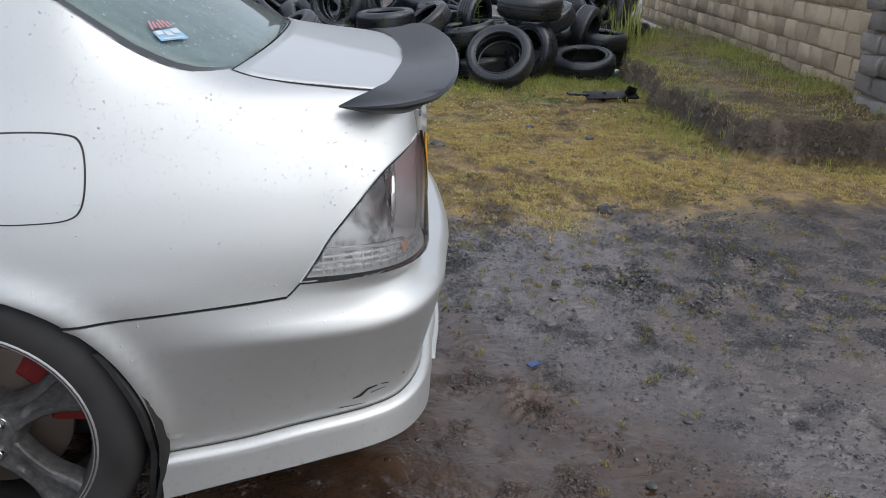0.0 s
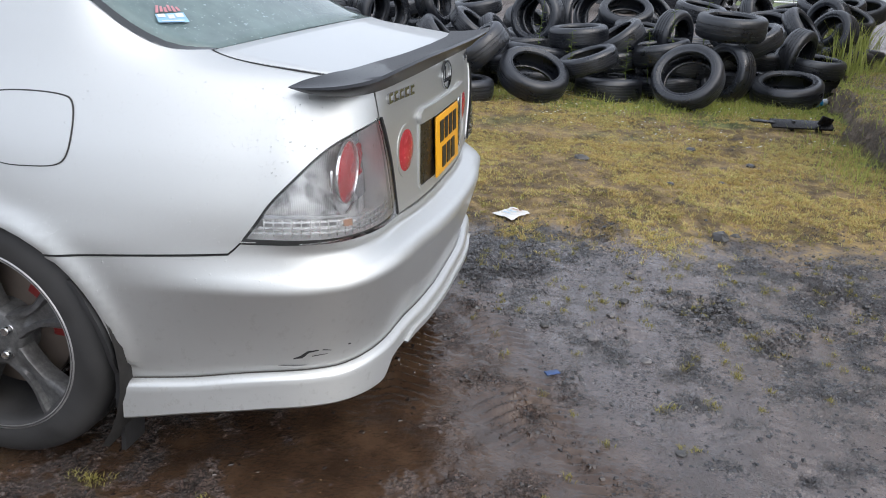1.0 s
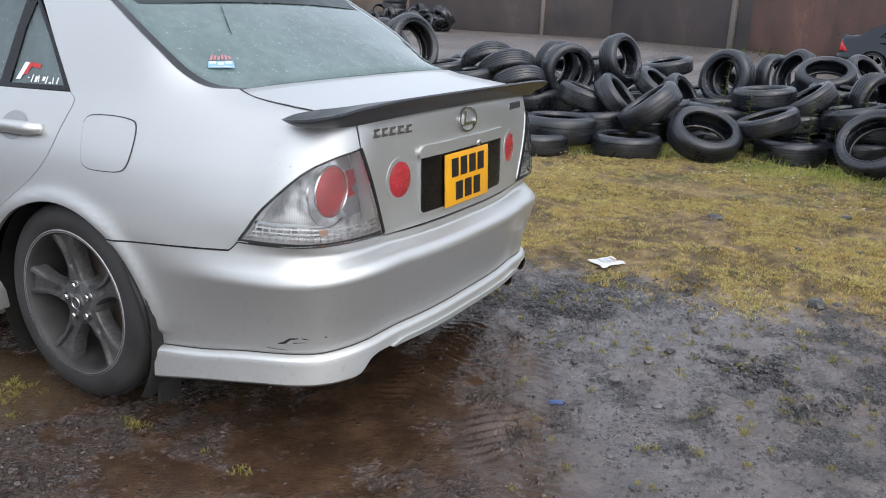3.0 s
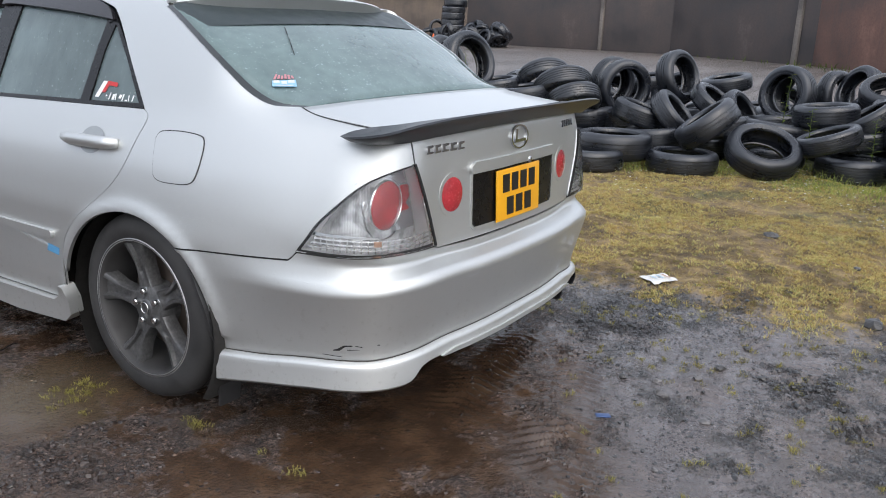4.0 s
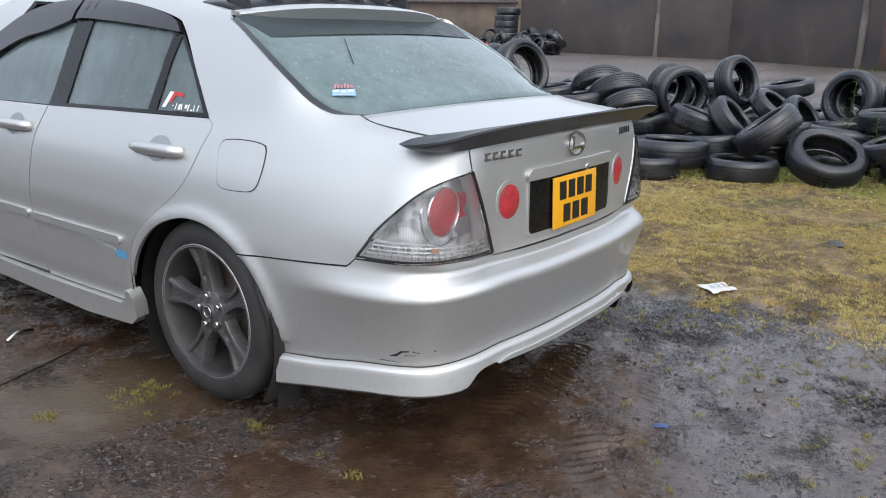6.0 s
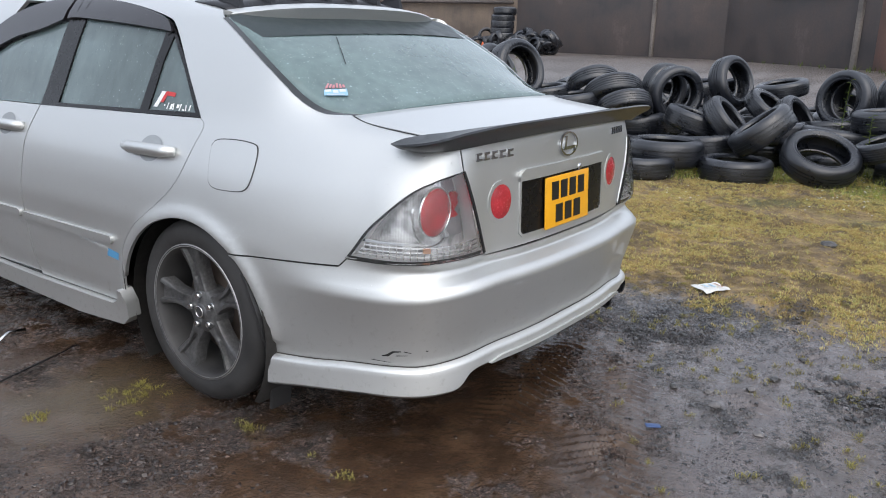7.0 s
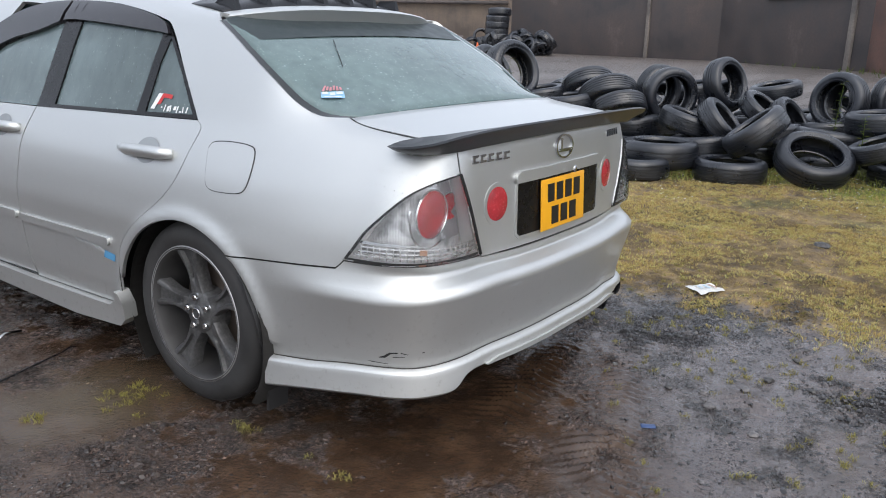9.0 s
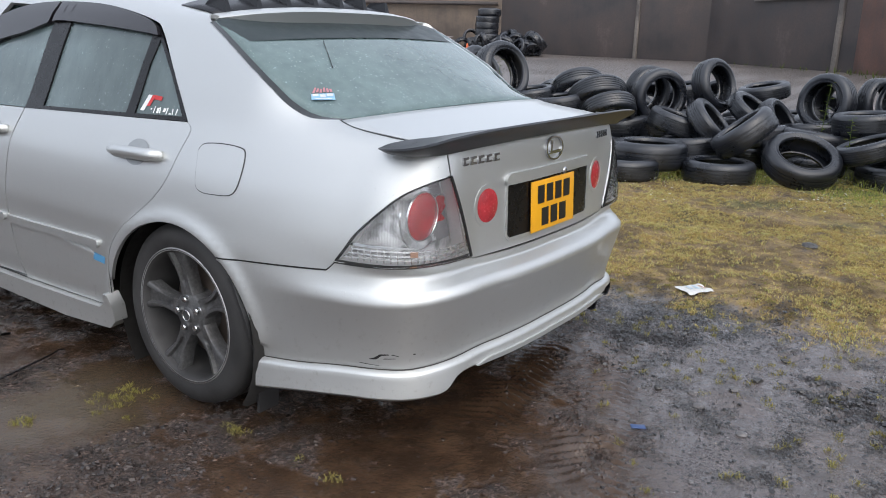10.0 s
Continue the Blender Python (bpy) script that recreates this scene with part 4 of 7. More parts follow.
def wheel_meshes():
    """Tyre and alloy wheel, axle along z, outer face up; shared by all four."""
    prof = [(0.222, 0.10), (0.232, 0.106), (0.252, 0.109), (0.272, 0.108), (0.290, 0.100), (0.302, 0.088), (0.308, 0.072)]
    for z in (0.045, 0.0, -0.045):
        prof += [(0.310, z + 0.012), (0.310, z + 0.0055), (0.302, z + 0.004), (0.302, z - 0.004), (0.310, z - 0.0055), (0.310, z - 0.012)]
    prof += [(0.308, -0.072), (0.300, -0.090), (0.272, -0.106), (0.222, -0.10)]
    v, f = revolve(prof, 72)
    tyre = sharpen(mesh("tyre", v, f))
    v, f = revolve([(0.2255, 0.101), (0.231, 0.106), (0.226, 0.1075), (0.219, 0.104), (0.214, 0.092), (0.208, 0.07), (0.206, -0.02), (0.214, -0.09), (0.222, -0.10)], 72)
    rim = mesh("rim", v, f)
    v, f = revolve([(0.2215, 0.1062), (0.2305, 0.1075), (0.2315, 0.1045)], 72)
    lip = mesh("rim_lip", v, f)
    # one broad spoke with a sunk middle, tapering and dishing in to the hub
    verts, faces = [], []
    rows = 12
    for i in range(rows + 1):
        s = i / rows
        r = 0.045 + s * 0.176
        w = 0.027 + 0.024 * step(0.50, 1.0, s) + 0.010 * (1 - step(0.0, 0.35, s))
        top = 0.078 + 0.020 * s - 0.010 * math.sin(s * math.pi) * 0.5
        sink = 0.013 * step(0.25, 0.45, s)
        for a, z in ((-w, top - 0.045), (-w, top - 0.006), (-w * 0.86, top), (-w * (0.30 + 0.34 * s), top), (-w * (0.20 + 0.34 * s), top - sink), (w * (0.20 + 0.34 * s), top - sink),
                     (w * (0.30 + 0.34 * s), top), (w * 0.86, top), (w, top - 0.006), (w, top - 0.045)):
            verts.append((r, a, z))
    for i in range(rows):
        for k in range(9):
            a = i * 10 + k
            faces.append((a, a + 10, a + 11, a + 1))
    spoke = sharpen(mesh("spoke", verts, faces), 50)
    v, f = revolve([(0.0, 0.088), (0.030, 0.087), (0.034, 0.084), (0.066, 0.080), (0.074, 0.074), (0.076, 0.01)], 40)
    hub = mesh("hub", v, f)
    v, f = revolve([(0.0, 0.015), (0.009, 0.0145), (0.012, 0.010), (0.012, 0.0), (0.015, -0.003)], 12)
    nut = sharpen(mesh("wheel_nut", v, f))
    v, f = revolve([(0.0, 0.006), (0.012, 0.006), (0.026, 0.003), (0.028, 0.0)], 28)
    cap = mesh("centre_cap", v, f)
    v, f = revolve([(0.05, 0.012), (0.15, 0.012), (0.155, 0.010), (0.155, -0.010), (0.05, -0.012)], 48)
    disc = sharpen(mesh("brake_disc", v, f))
    return tyre, rim, lip, spoke, hub, nut, cap, disc


WHEEL = wheel_meshes()
BRIGHT_SPOKE = WHEEL[3].copy()
BRIGHT_SPOKE.materials.append(RIM_EDGE)


def wheel(at, turn, side, parent, simple=False):
    """A wheel under its car. turn: the first spoke's angle. side: -1 for the car's left."""
    tyre, rim, lip, spoke, hub, nut, cap, disc = WHEEL
    m = Matrix.Translation(at) @ Euler((0, radians(90 * side), 0)).to_matrix().to_4x4()
    w = part("wheel", tyre, CAR_TYRE, parent, "black low-profile tyre on a dusty alloy wheel")
    w.matrix_local = m
    r = part("rim", rim, BARREL, w, "dark brake-dusted five-spoke alloy rim")
    part("rim_lip", lip, RIM_EDGE if simple else RIM_LIP, w)
    for k in range(5):
        a = turn + 72 * k
        s = part("spoke", BRIGHT_SPOKE if simple else spoke, RIM if simple else SPOKE, w)
        s.matrix_local = pose(0, 0, 0, 0, 0, a)
        if not simple:
            q = part("wheel_nut", nut, CHROME, w)
            q.matrix_local = pose(0.053 * math.cos(radians(a)), 0.053 * math.sin(radians(a)), 0.081, 0, 0, a)
    part("hub", hub, RIM if simple else SPOKE, w)
    c = part("centre_cap", cap, RIM_EDGE if simple else RIM, w)
    c.matrix_local = pose(0, 0, 0.087)
    if not simple:
        v, f = revolve([(0.0165, 0.0), (0.0165, 0.003), (0.0195, 0.003), (0.0195, 0.0)], 24)
        e = part("cap_emblem", mesh("cap_emblem", v, f), CHROME, w)
        e.matrix_local = pose(0, 0, 0.094)
        d = part("brake_disc", disc, BRAKE, w, "rust-tinted brake disc")
        d.matrix_local = pose(0, 0, 0.0)
        cv, cf = [], []
        for i in range(9):
            a = radians(-30 + 7.5 * i)
            thin = 0.75 if i in (0, 8) else 1.0
            for r, z in ((0.118, 0.020), (0.128, 0.030 * thin), (0.180, 0.030 * thin), (0.194, 0.020), (0.194, -0.03), (0.118, -0.03)):
                cv.append((r * math.cos(a), r * math.sin(a), z))
        cf = [(i * 6 + j, i * 6 + (j + 1) % 6, (i + 1) * 6 + (j + 1) % 6, (i + 1) * 6 + j) for i in range(8) for j in range(6)] + [(5, 4, 3, 2, 1, 0), (48, 49, 50, 51, 52, 53)]
        c = part("brake_caliper", mesh("brake_caliper", cv, cf, False), CALIPER, w, "red brake caliper")
        c.matrix_local = pose(0, 0, 0, 0, 0, -62 if side < 0 else 118)
    return w


def mud_flap(root, side):
    """A rubber sheet behind the wheel that follows the arch down and hangs below the skirt."""
    rows = []
    for k in range(15):
        z = 0.50 - 0.455 * k / 14
        back = math.sqrt(max(0.0, ARCH_R ** 2 - (z - ARCH_Z) ** 2)) if z > 0.2 else 0.333 - 0.10 * (0.2 - z)
        y = ARCH_Y - back + 0.010
        out = abs(skin(uy(max(y, -0.36)), max(z, 0.24))[0]) + 0.012 * step(0.50, 0.42, z) - 0.030 * step(0.24, 0.06, z)
        inn = 0.76 - 0.06 * step(0.5, 0.25, z)
        rows.append([(-out * side, y - 0.006, z), (-out * side, y + 0.006, z), (-inn * side, y + 0.006, z), (-inn * side, y - 0.006, z)])
    verts = [p for r in rows for p in r]
    faces = [(i * 4 + j, i * 4 + (j + 1) % 4, (i + 1) * 4 + (j + 1) % 4, (i + 1) * 4 + j) for i in range(14) for j in range(4)] + [(0, 1, 2, 3), (59, 58, 57, 56)]
    me = mesh("mud_flap", verts, faces, False)
    bm = bmesh.new()
    bm.from_mesh(me)
    bmesh.ops.recalc_face_normals(bm, faces=bm.faces[:])
    part("mud_flap", bm, MUD_RUBBER, root, "black rubber mud flap behind the rear wheel")


def saloon(root, paint, fine=True):
    """The four-door saloon; nose towards +y, rear axle over the root."""
    cell = 0.02 if fine else 0.09
    glass_r, glass_s = (REAR_GLASS, SIDE_GLASS) if fine else (FAR_GLASS, FAR_GLASS)
    gap = 0.0028 if fine else 0.0
    for side in (1, -1):
        # rear wing with the roof pillar, bounded by door, arch, bumper, lamp, boot lid and back window
        edge = (SEAM + PANE[1:] + [(uy(0.10), 1.30), (uy(0.10), 1.43)] + ROOF_EDGE[1:] + [(uy(1.4), 1.315)]
                + spline([(2.75, 1.306), (2.54, 1.322), (2.20, 1.305), (1.92, 1.25), (1.835, 1.205), (1.72, 1.078), (1.595, 0.934)], 5)
                + [p for p in DOOR_REAR[1:] if p[1] > 0.41] + arch(ARCH_Y, 15, 128) + [(1.362, 0.557)] + [(u, v + gap) for u, v in JOINT[1:]]
                + LAMP_TOP[1:] + [(0.579, 0.87)])
        panel("rear_wing", edge, paint, root, "silver rear wing and roof pillar beaded with rain" if fine else "", cell=cell, side=side)
        # doors
        belt = [(1.6, 0.936), (1.83, 0.928), (2.16, 0.92), (2.57, 0.908)]
        rear_door = line_gap(DOOR_REAR, gap)[:-1] + [(1.98, 0.262), (2.3, 0.255), (2.536, 0.25)] + [(u - gap, v) for u, v in DOOR_MID[::-1][1:-1]] + belt[::-1][:-1]
        door = panel("rear_door", rear_door, paint, root, cell=cell, side=side)
        front_door = line_gap(DOOR_MID, gap)[1:] + [(3.0, 0.25), (3.5, 0.25)] + DOOR_FRONT[::-1][1:-1] + [(3.62, 0.89), (3.0, 0.90), (2.575, 0.908)]
        door2 = panel("front_door", front_door, paint, root, cell=max(cell, 0.05), side=side)
        for d, u0, u1 in ((door, 1.97, 2.57), (door2, 2.61, 3.45)):
            strip = [(u0, 0.480), (u0 - 0.006, 0.487), (u0 - 0.006, 0.501), (u0, 0.508), (u1, 0.504), (u1, 0.477)]
            panel("rubbing_strip", strip, paint, d, proud=0.012, lip=0.014, cell=0.06, side=side)
        for d, u0 in ((door, 1.665), (door2, 2.64)):
            door_handle(d, u0, side, paint, fine)
        # windows: black surrounds, panes, divider
        top = spline([(2.75, 1.296), (2.54, 1.314), (2.20, 1.297), (1.92, 1.243), (1.843, 1.20)], 5)
        panel("window_surround", top + [(1.88, 1.185), (1.90, 1.20), (2.14, 1.222), (2.44, 1.238), (2.74, 1.20)], BLACK_TRIM, door, lip=0.02, cell=0.08, side=side)
        panel("window_pane", [(2.45, 0.918), (2.42, 1.23), (2.14, 1.222), (1.892, 1.203), (1.905, 1.11), (1.928, 0.926), (2.16, 0.918)], glass_s, door,
              "damp greenish side window", proud=-0.008, lip=0.004, cell=0.08, side=side)
        panel("quarter_pane", [(1.845, 1.19), (1.73, 1.085), (1.612, 0.946), (1.885, 0.934), (1.868, 1.10)], glass_s, door, proud=-0.008, lip=0.004, cell=0.08, side=side)
        panel("window_divider", [(1.893, 1.205), (1.907, 1.11), (1.93, 0.924), (1.882, 0.924), (1.866, 1.10), (1.843, 1.195)], BLACK_TRIM, door, proud=-0.002, lip=0.02, cell=0.08, side=side)
        panel("quarter_surround", [(1.845, 1.203), (1.725, 1.085), (1.602, 0.94), (1.622, 0.94), (1.74, 1.08), (1.845, 1.186)], BLACK_TRIM, door, lip=0.02, cell=0.08, side=side)
        panel("belt_moulding", [(1.60, 0.937), (1.885, 0.929), (2.16, 0.921), (2.57, 0.909), (2.57, 0.922), (2.16, 0.933), (1.885, 0.941), (1.607, 0.95)], BLACK_TRIM, door, proud=0.002, lip=0.02, cell=0.1, side=side)
        panel("door_pillar", [(2.57, 0.908), (2.535, 1.25), (2.525, 1.314), (2.42, 1.29), (2.42, 1.23), (2.45, 0.915)], BLACK_TRIM, door, lip=0.02, cell=0.08, side=side)
        panel("front_pane", [(2.575, 0.91), (2.54, 1.225), (2.72, 1.19), (2.95, 1.13), (3.4, 0.93), (3.0, 0.902)], glass_s, door2, proud=-0.008, lip=0.004, cell=0.08, side=side)
        panel("front_surround", [(2.54, 1.23), (2.54, 1.318), (2.76, 1.300), (3.0, 1.225), (3.55, 0.92), (3.4, 0.93), (2.95, 1.13), (2.72, 1.19)], BLACK_TRIM, door2, lip=0.02, cell=0.08, side=side)
        panel("wind_visor", spline([(1.845, 1.197), (1.92, 1.25), (2.2, 1.308), (2.535, 1.322)], 5) + spline([(2.535, 1.235), (2.44, 1.238), (2.14, 1.222), (1.89, 1.203)], 5),
              VISOR, door, "smoked plastic wind visor", proud=0.014, lip=0.012, cell=0.05, side=side)
        panel("wind_visor", spline([(2.55, 1.322), (2.75, 1.306), (2.97, 1.243), (3.2, 1.13)], 5) + spline([(3.16, 1.06), (2.91, 1.15), (2.71, 1.19), (2.56, 1.23)], 5),
              VISOR, door2, proud=0.014, lip=0.012, cell=0.05, side=side)
        # windscreen pillar, front wing
        panel("screen_pillar", [(uy(1.4), 1.32), (uy(1.4), 1.43), (3.25, 1.28), (3.75, 1.0), (3.62, 0.895), (3.55, 0.93), (3.0, 1.23)], paint, root, cell=0.1, side=side)
        fy = ARCH_Y + 2.67
        wing = [(3.63, 0.89), (3.645, 0.75), (3.605, 0.55), (3.535, 0.40), (3.505, 0.29)] + arch(fy, 180, 20)[1:] + [(5.05, 0.45), (5.15, 0.62), (4.9, 0.86), (4.4, 0.93), (3.75, 0.985)]
        panel("front_wing", wing, paint, root, cell=max(cell, 0.06), side=side)
        # side skirt
        sk = [(1.912, 0.318), (1.915, 0.215), (1.955, 0.182), (2.1, 0.172), (2.25, 0.162), (2.8, 0.168), (3.45, 0.175), (3.5, 0.28), (3.0, 0.242), (2.5, 0.243), (2.0, 0.254), (1.965, 0.275), (1.945, 0.318)]
        panel("side_skirt", sk, paint, root, "silver side skirt streaked with mud" if fine else "", proud=0.022, lip=0.05, cell=max(cell, 0.04), side=side)
        if fine:
            for line in (DOOR_REAR, DOOR_MID, JOINT, SEAM, LAMP_INNER, [(0.575, 0.842), (0.579, 0.87), (0.585, 0.918)], [(1.92, 0.257), (2.3, 0.250), (2.54, 0.246), (3.0, 0.246)]):
                panel("panel_gap", ribbon(line, 0.0065), GAP, root, proud=-0.004, lip=0.0, cell=0.05, side=side)
            panel("boot_seam", ribbon(SEAM, 0.005), GAP, root, proud=0.0012, lip=0.0, cell=0.04, side=side)
            for line in (LAMP_TOP, LAMP_BOTTOM):
                panel("lamp_gasket", ribbon(line, 0.013), GAP, root, proud=-0.001, lip=0.0, cell=0.03, side=side)
        # wheel housings
        for y0 in (ARCH_Y, fy):
            v, f = revolve([(0.362, -0.30), (0.362, 0.0), (0.350, 0.012)], 40)
            keep = [q for q in f if all(v[k][1] > -0.22 for k in q)]
            me = mesh("wheel_housing", v, keep)
            h = part("wheel_housing", me, UNDERBODY, root)
            x = -0.812 if side > 0 else 0.812
            h.matrix_local = Matrix.Translation((x, y0, ARCH_Z)) @ Matrix(((0, 0, -side, 0), (1, 0, 0, 0), (0, 1, 0, 0), (0, 0, 0, 1)))
        wheel((-0.716 * side, 0.008, 0.311), 10.0 if side > 0 else 20, -side, root, not fine)
        wheel((-0.716 * side, 2.68, 0.311), 40, -side, root, not fine)
        if fine:
            mud_flap(root, side)
        panel("tail_lamp_housing", LAMP_TOP + LAMP_INNER[1:] + LAMP_BOTTOM[1:-1], REFLECTOR_DARK if fine else LAMP_RED, root, proud=-0.085 if fine else 0.0, lip=0.0, cell=cell, side=side)
    # bumper and its lip spoiler
    low = spline(SKIRT_TOP, 4)
    half = ([(0.0, 0.597)] + spline([(0.30, 0.597), (0.455, 0.600), (0.47, 0.604), (0.62, 0.606), (0.77, 0.597), (0.935, 0.597)], 3)
            + [(u, v - gap) for u, v in JOINT[::-1][1:]] + arch(ARCH_Y, 130, 191)[1:] + low)
    whole = half + [(-u, v) for u, v in half[::-1]][1:-1]
    bumper = panel("rear_bumper", whole, paint, root, "silver rear bumper with scratches and dirt" if fine else "", cell=cell)
    skirt = part("rear_skirt", skirt_mesh(170 if fine else 40), paint, root, "silver bolt-on bumper skirt with scuffed lower edge" if fine else "")
    if fine:
        rib = [(0.452, 0.2585), (0.40, 0.259), (0.20, 0.262), (0.0, 0.263), (-0.20, 0.262), (-0.40, 0.259), (-0.452, 0.2585), (-0.458, 0.262), (-0.40, 0.273), (-0.20, 0.277), (0.0, 0.278), (0.20, 0.277), (0.40, 0.273), (0.458, 0.262)]
        panel("skirt_rib", rib, paint, skirt, proud=0.035, lip=0.012, cell=0.03)
        for side in (1, -1):
            panel("skirt_joint", ribbon(spline([(u, v + 0.0035) for u, v in SKIRT_TOP], 3), 0.0045), JOINT_DIRT, skirt, proud=0.0022, lip=0.0, cell=0.05, side=side)
    # boot lid: back face, deck
    inner = [(0.455, 0.602), (0.472, 0.61), (0.53, 0.75), (0.570, 0.842), (0.578, 0.905), (0.55, 0.925), (0.3, 0.928), (0.0, 0.929)]
    half = [(0.0, 0.602), (0.3, 0.602)] + inner
    whole = half + [(-u, v) for u, v in half[::-1]][1:-1]
    lid = panel("boot_lid", whole, paint, root, "silver boot lid" if fine else "", cell=cell)
    left = [skin(u - 0.004, v) for u, v in cut(SEAM, 14)]
    mid = cut([(0, -0.882, 0.930), (0, -0.86, 0.945), (0, -0.80, 0.955), (0, -0.70, 0.967), (0, -0.60, 0.98), (0, -0.53, 0.99)], 14)
    bow("boot_deck", left, mid, paint, lid, rise=2.4, lip=0.012)
    # back window with its black border, roof
    left = [skin(u, v) for u, v in cut(PANE, 18)]
    mid = cut(spline([(0, -0.526, 0.988), (0, -0.44, 1.040), (0, -0.34, 1.092), (0, -0.20, 1.158), (0, -0.03, 1.226), (0, 0.13, 1.277)], 6), 18)
    def inset(l, m, k, lift=0.0):
        rows = []
        for a, b in zip(l, m):
            rows.append((a[0] + 0.024 * k, a[1] + (b[1] - a[1]) * 0.07, a[2] + (b[2] - a[2]) * 0.07 + 0.001 * k + lift))
        return rows
    n = len(left)
    bow("rear_window", inset(left, mid, 1), [(0, c[1], c[2] + 0.004) for c in mid], glass_r, root, "misted rear window beaded with rain", rise=2.2, lip=0.004)
    for s in (1, -1):
        v = [(s * (a[0] - 0.002), a[1], a[2] - 0.001) for a in left] + [(s * (a[0] + 0.030), a[1] + (c[1] - a[1]) * 0.085, a[2] + (c[2] - a[2]) * 0.085 + 0.001) for a, c in zip(left, mid)]
        f = [(k, k + 1, n + k + 1, n + k) if s < 0 else (k, n + k, n + k + 1, k + 1) for k in range(n - 1)]
        part("window_border", mesh("window_border", v, f), GLASS_BORDER, root)
    bow("lower_window_border", [left[0], left[1]], [(0, -0.527, 0.984), (0, -0.50, 0.997)], GLASS_BORDER, root, rise=2.2)
    if fine:
        # dark strip laid on the glass for the roof spoiler's shade and reflection
        bow("upper_window_border", [(a[0] + 0.03, a[1] + 0.01, a[2] + 0.007) for a in left[-5:]], [(0, c[1], c[2] + 0.008) for c in cut(mid[-7:], 5)], SPOILER_SHADE, root, "dark strip painting the roof spoiler's shade on the rear window", rise=2.2)
    ly = (0.10, 0.25, 0.45, 0.7, 0.95, 1.2, 1.4)
    bow("roof", [skin(uy(y), 1.43) for y in ly], [(0, y, z) for y, z in zip(ly, (1.297, 1.335, 1.372, 1.395, 1.40, 1.39, 1.37))], paint, root, rise=2.2, lip=0.012)
    bow("windscreen", [skin(uy(1.4), 1.40), skin(3.75, 1.0)], [(0, 1.38, 1.365), (0, 2.28, 0.99)], glass_s, root, lip=0.004, rise=2.2)
    bonnet_l = [skin(u, v) for u, v in ((3.75, 1.0), (4.4, 0.945), (4.9, 0.875), (5.15, 0.64))]
    bow("bonnet", bonnet_l, [(0, 2.26, 0.985), (0, 2.7, 0.93), (0, 3.2, 0.82), (0, 3.42, 0.66)], paint, root, rise=2.6, lip=0.012)
    fb = arch(ARCH_Y + 2.67, 20, -30)[::-1] + [(5.05, 0.45), (5.15, 0.62), (UMAX - 0.01, 0.62), (UMAX - 0.01, 0.2)]
    for side in (1, -1):
        panel("front_bumper", fb, paint, root, cell=0.08, side=side)
    # floor pan and seats close the shell
    part("floor_pan", box((1.36, 3.9, 0.10), (0, 1.28, 0.27), 0.03), UNDERBODY, root)
    part("boot_floor", box((1.25, 0.62, 0.04), (0, -0.52, 0.36), 0.01), UNDERBODY, root)
    part("parcel_shelf", box((1.12, 0.42, 0.03), (0, -0.22, 0.93), 0.01), SEAT, root)
    part("rear_seat", box((1.20, 0.16, 0.62), (0, 0.10, 0.70), 0.05, Euler((radians(-18), 0, 0)).to_matrix()), SEAT, root)
    for x in (-0.34, 0.34):
        part("front_seat", box((0.50, 0.14, 0.66), (x, 1.08, 0.72), 0.05, Euler((radians(-16), 0, 0)).to_matrix()), SEAT, root)
        part("headrest", box((0.26, 0.09, 0.17), (x, 0.98, 1.13), 0.035, Euler((radians(-16), 0, 0)).to_matrix()), SEAT, root)
        part("headrest", box((0.24, 0.08, 0.13), (x, -0.02, 1.06), 0.03), SEAT, root)
    return bumper, skirt, lid


def door_handle(door, u0, side, paint, fine):
    """A pull handle over a flat darker oval that paints the recess's shade."""
    p = [Vector(skin((u0 + k * 0.055) * side, 0.826 - 0.001 * k, 0.022 if 0 < k < 5 else 0.006)) for k in range(6)]
    verts, faces = tube(p, 0.021, 10, [0.75, 1, 1, 1, 1, 0.75])
    part("door_handle", mesh("door_handle", verts, faces), paint, door, "silver pull handle")
    if fine:
        c = [(u0 + 0.135 + 0.062 * math.cos(radians(a)), 0.824 + 0.042 * math.sin(radians(a))) for a in range(0, 360, 18)]
        panel("handle_recess", c, REFLECTOR_DARK if not fine else RECESS_SHADE, door, proud=0.0015, lip=0.0, cell=0.03, side=side)


# darker silver that stands in for the shade in the handle's dish
RECESS_SHADE = plain("recess_shade_grey", (0.33, 0.345, 0.35), 0.4, 0.6)


# ---- the silver car ----
car = tagged(new("silver_saloon_car"), "silver four-door saloon wet with rain, on muddy ground", "car")
bumper, skirt, lid = saloon(car, PAINT)


def disc_on_skin(name, u, v, ru, rv, mat, parent, proud, dome=0.006, rings=5, n=32, label=""):
    """A domed oval lying on the skin."""
    verts, faces = [], []
    for i in range(rings + 1):
        r = i / rings
        for k in range(n):
            a = 2 * math.pi * k / n
            verts.append(skin(u + ru * r * math.cos(a), v + rv * r * math.sin(a), proud + dome * (1 - r * r)))
    for i in range(rings):
        for k in range(n):
            j = (k + 1) % n
            faces.append((i * n + k, (i + 1) * n + k, (i + 1) * n + j, i * n + j))
    return part(name, mesh(name, verts, [f[::-1] for f in faces]), mat, parent, label)


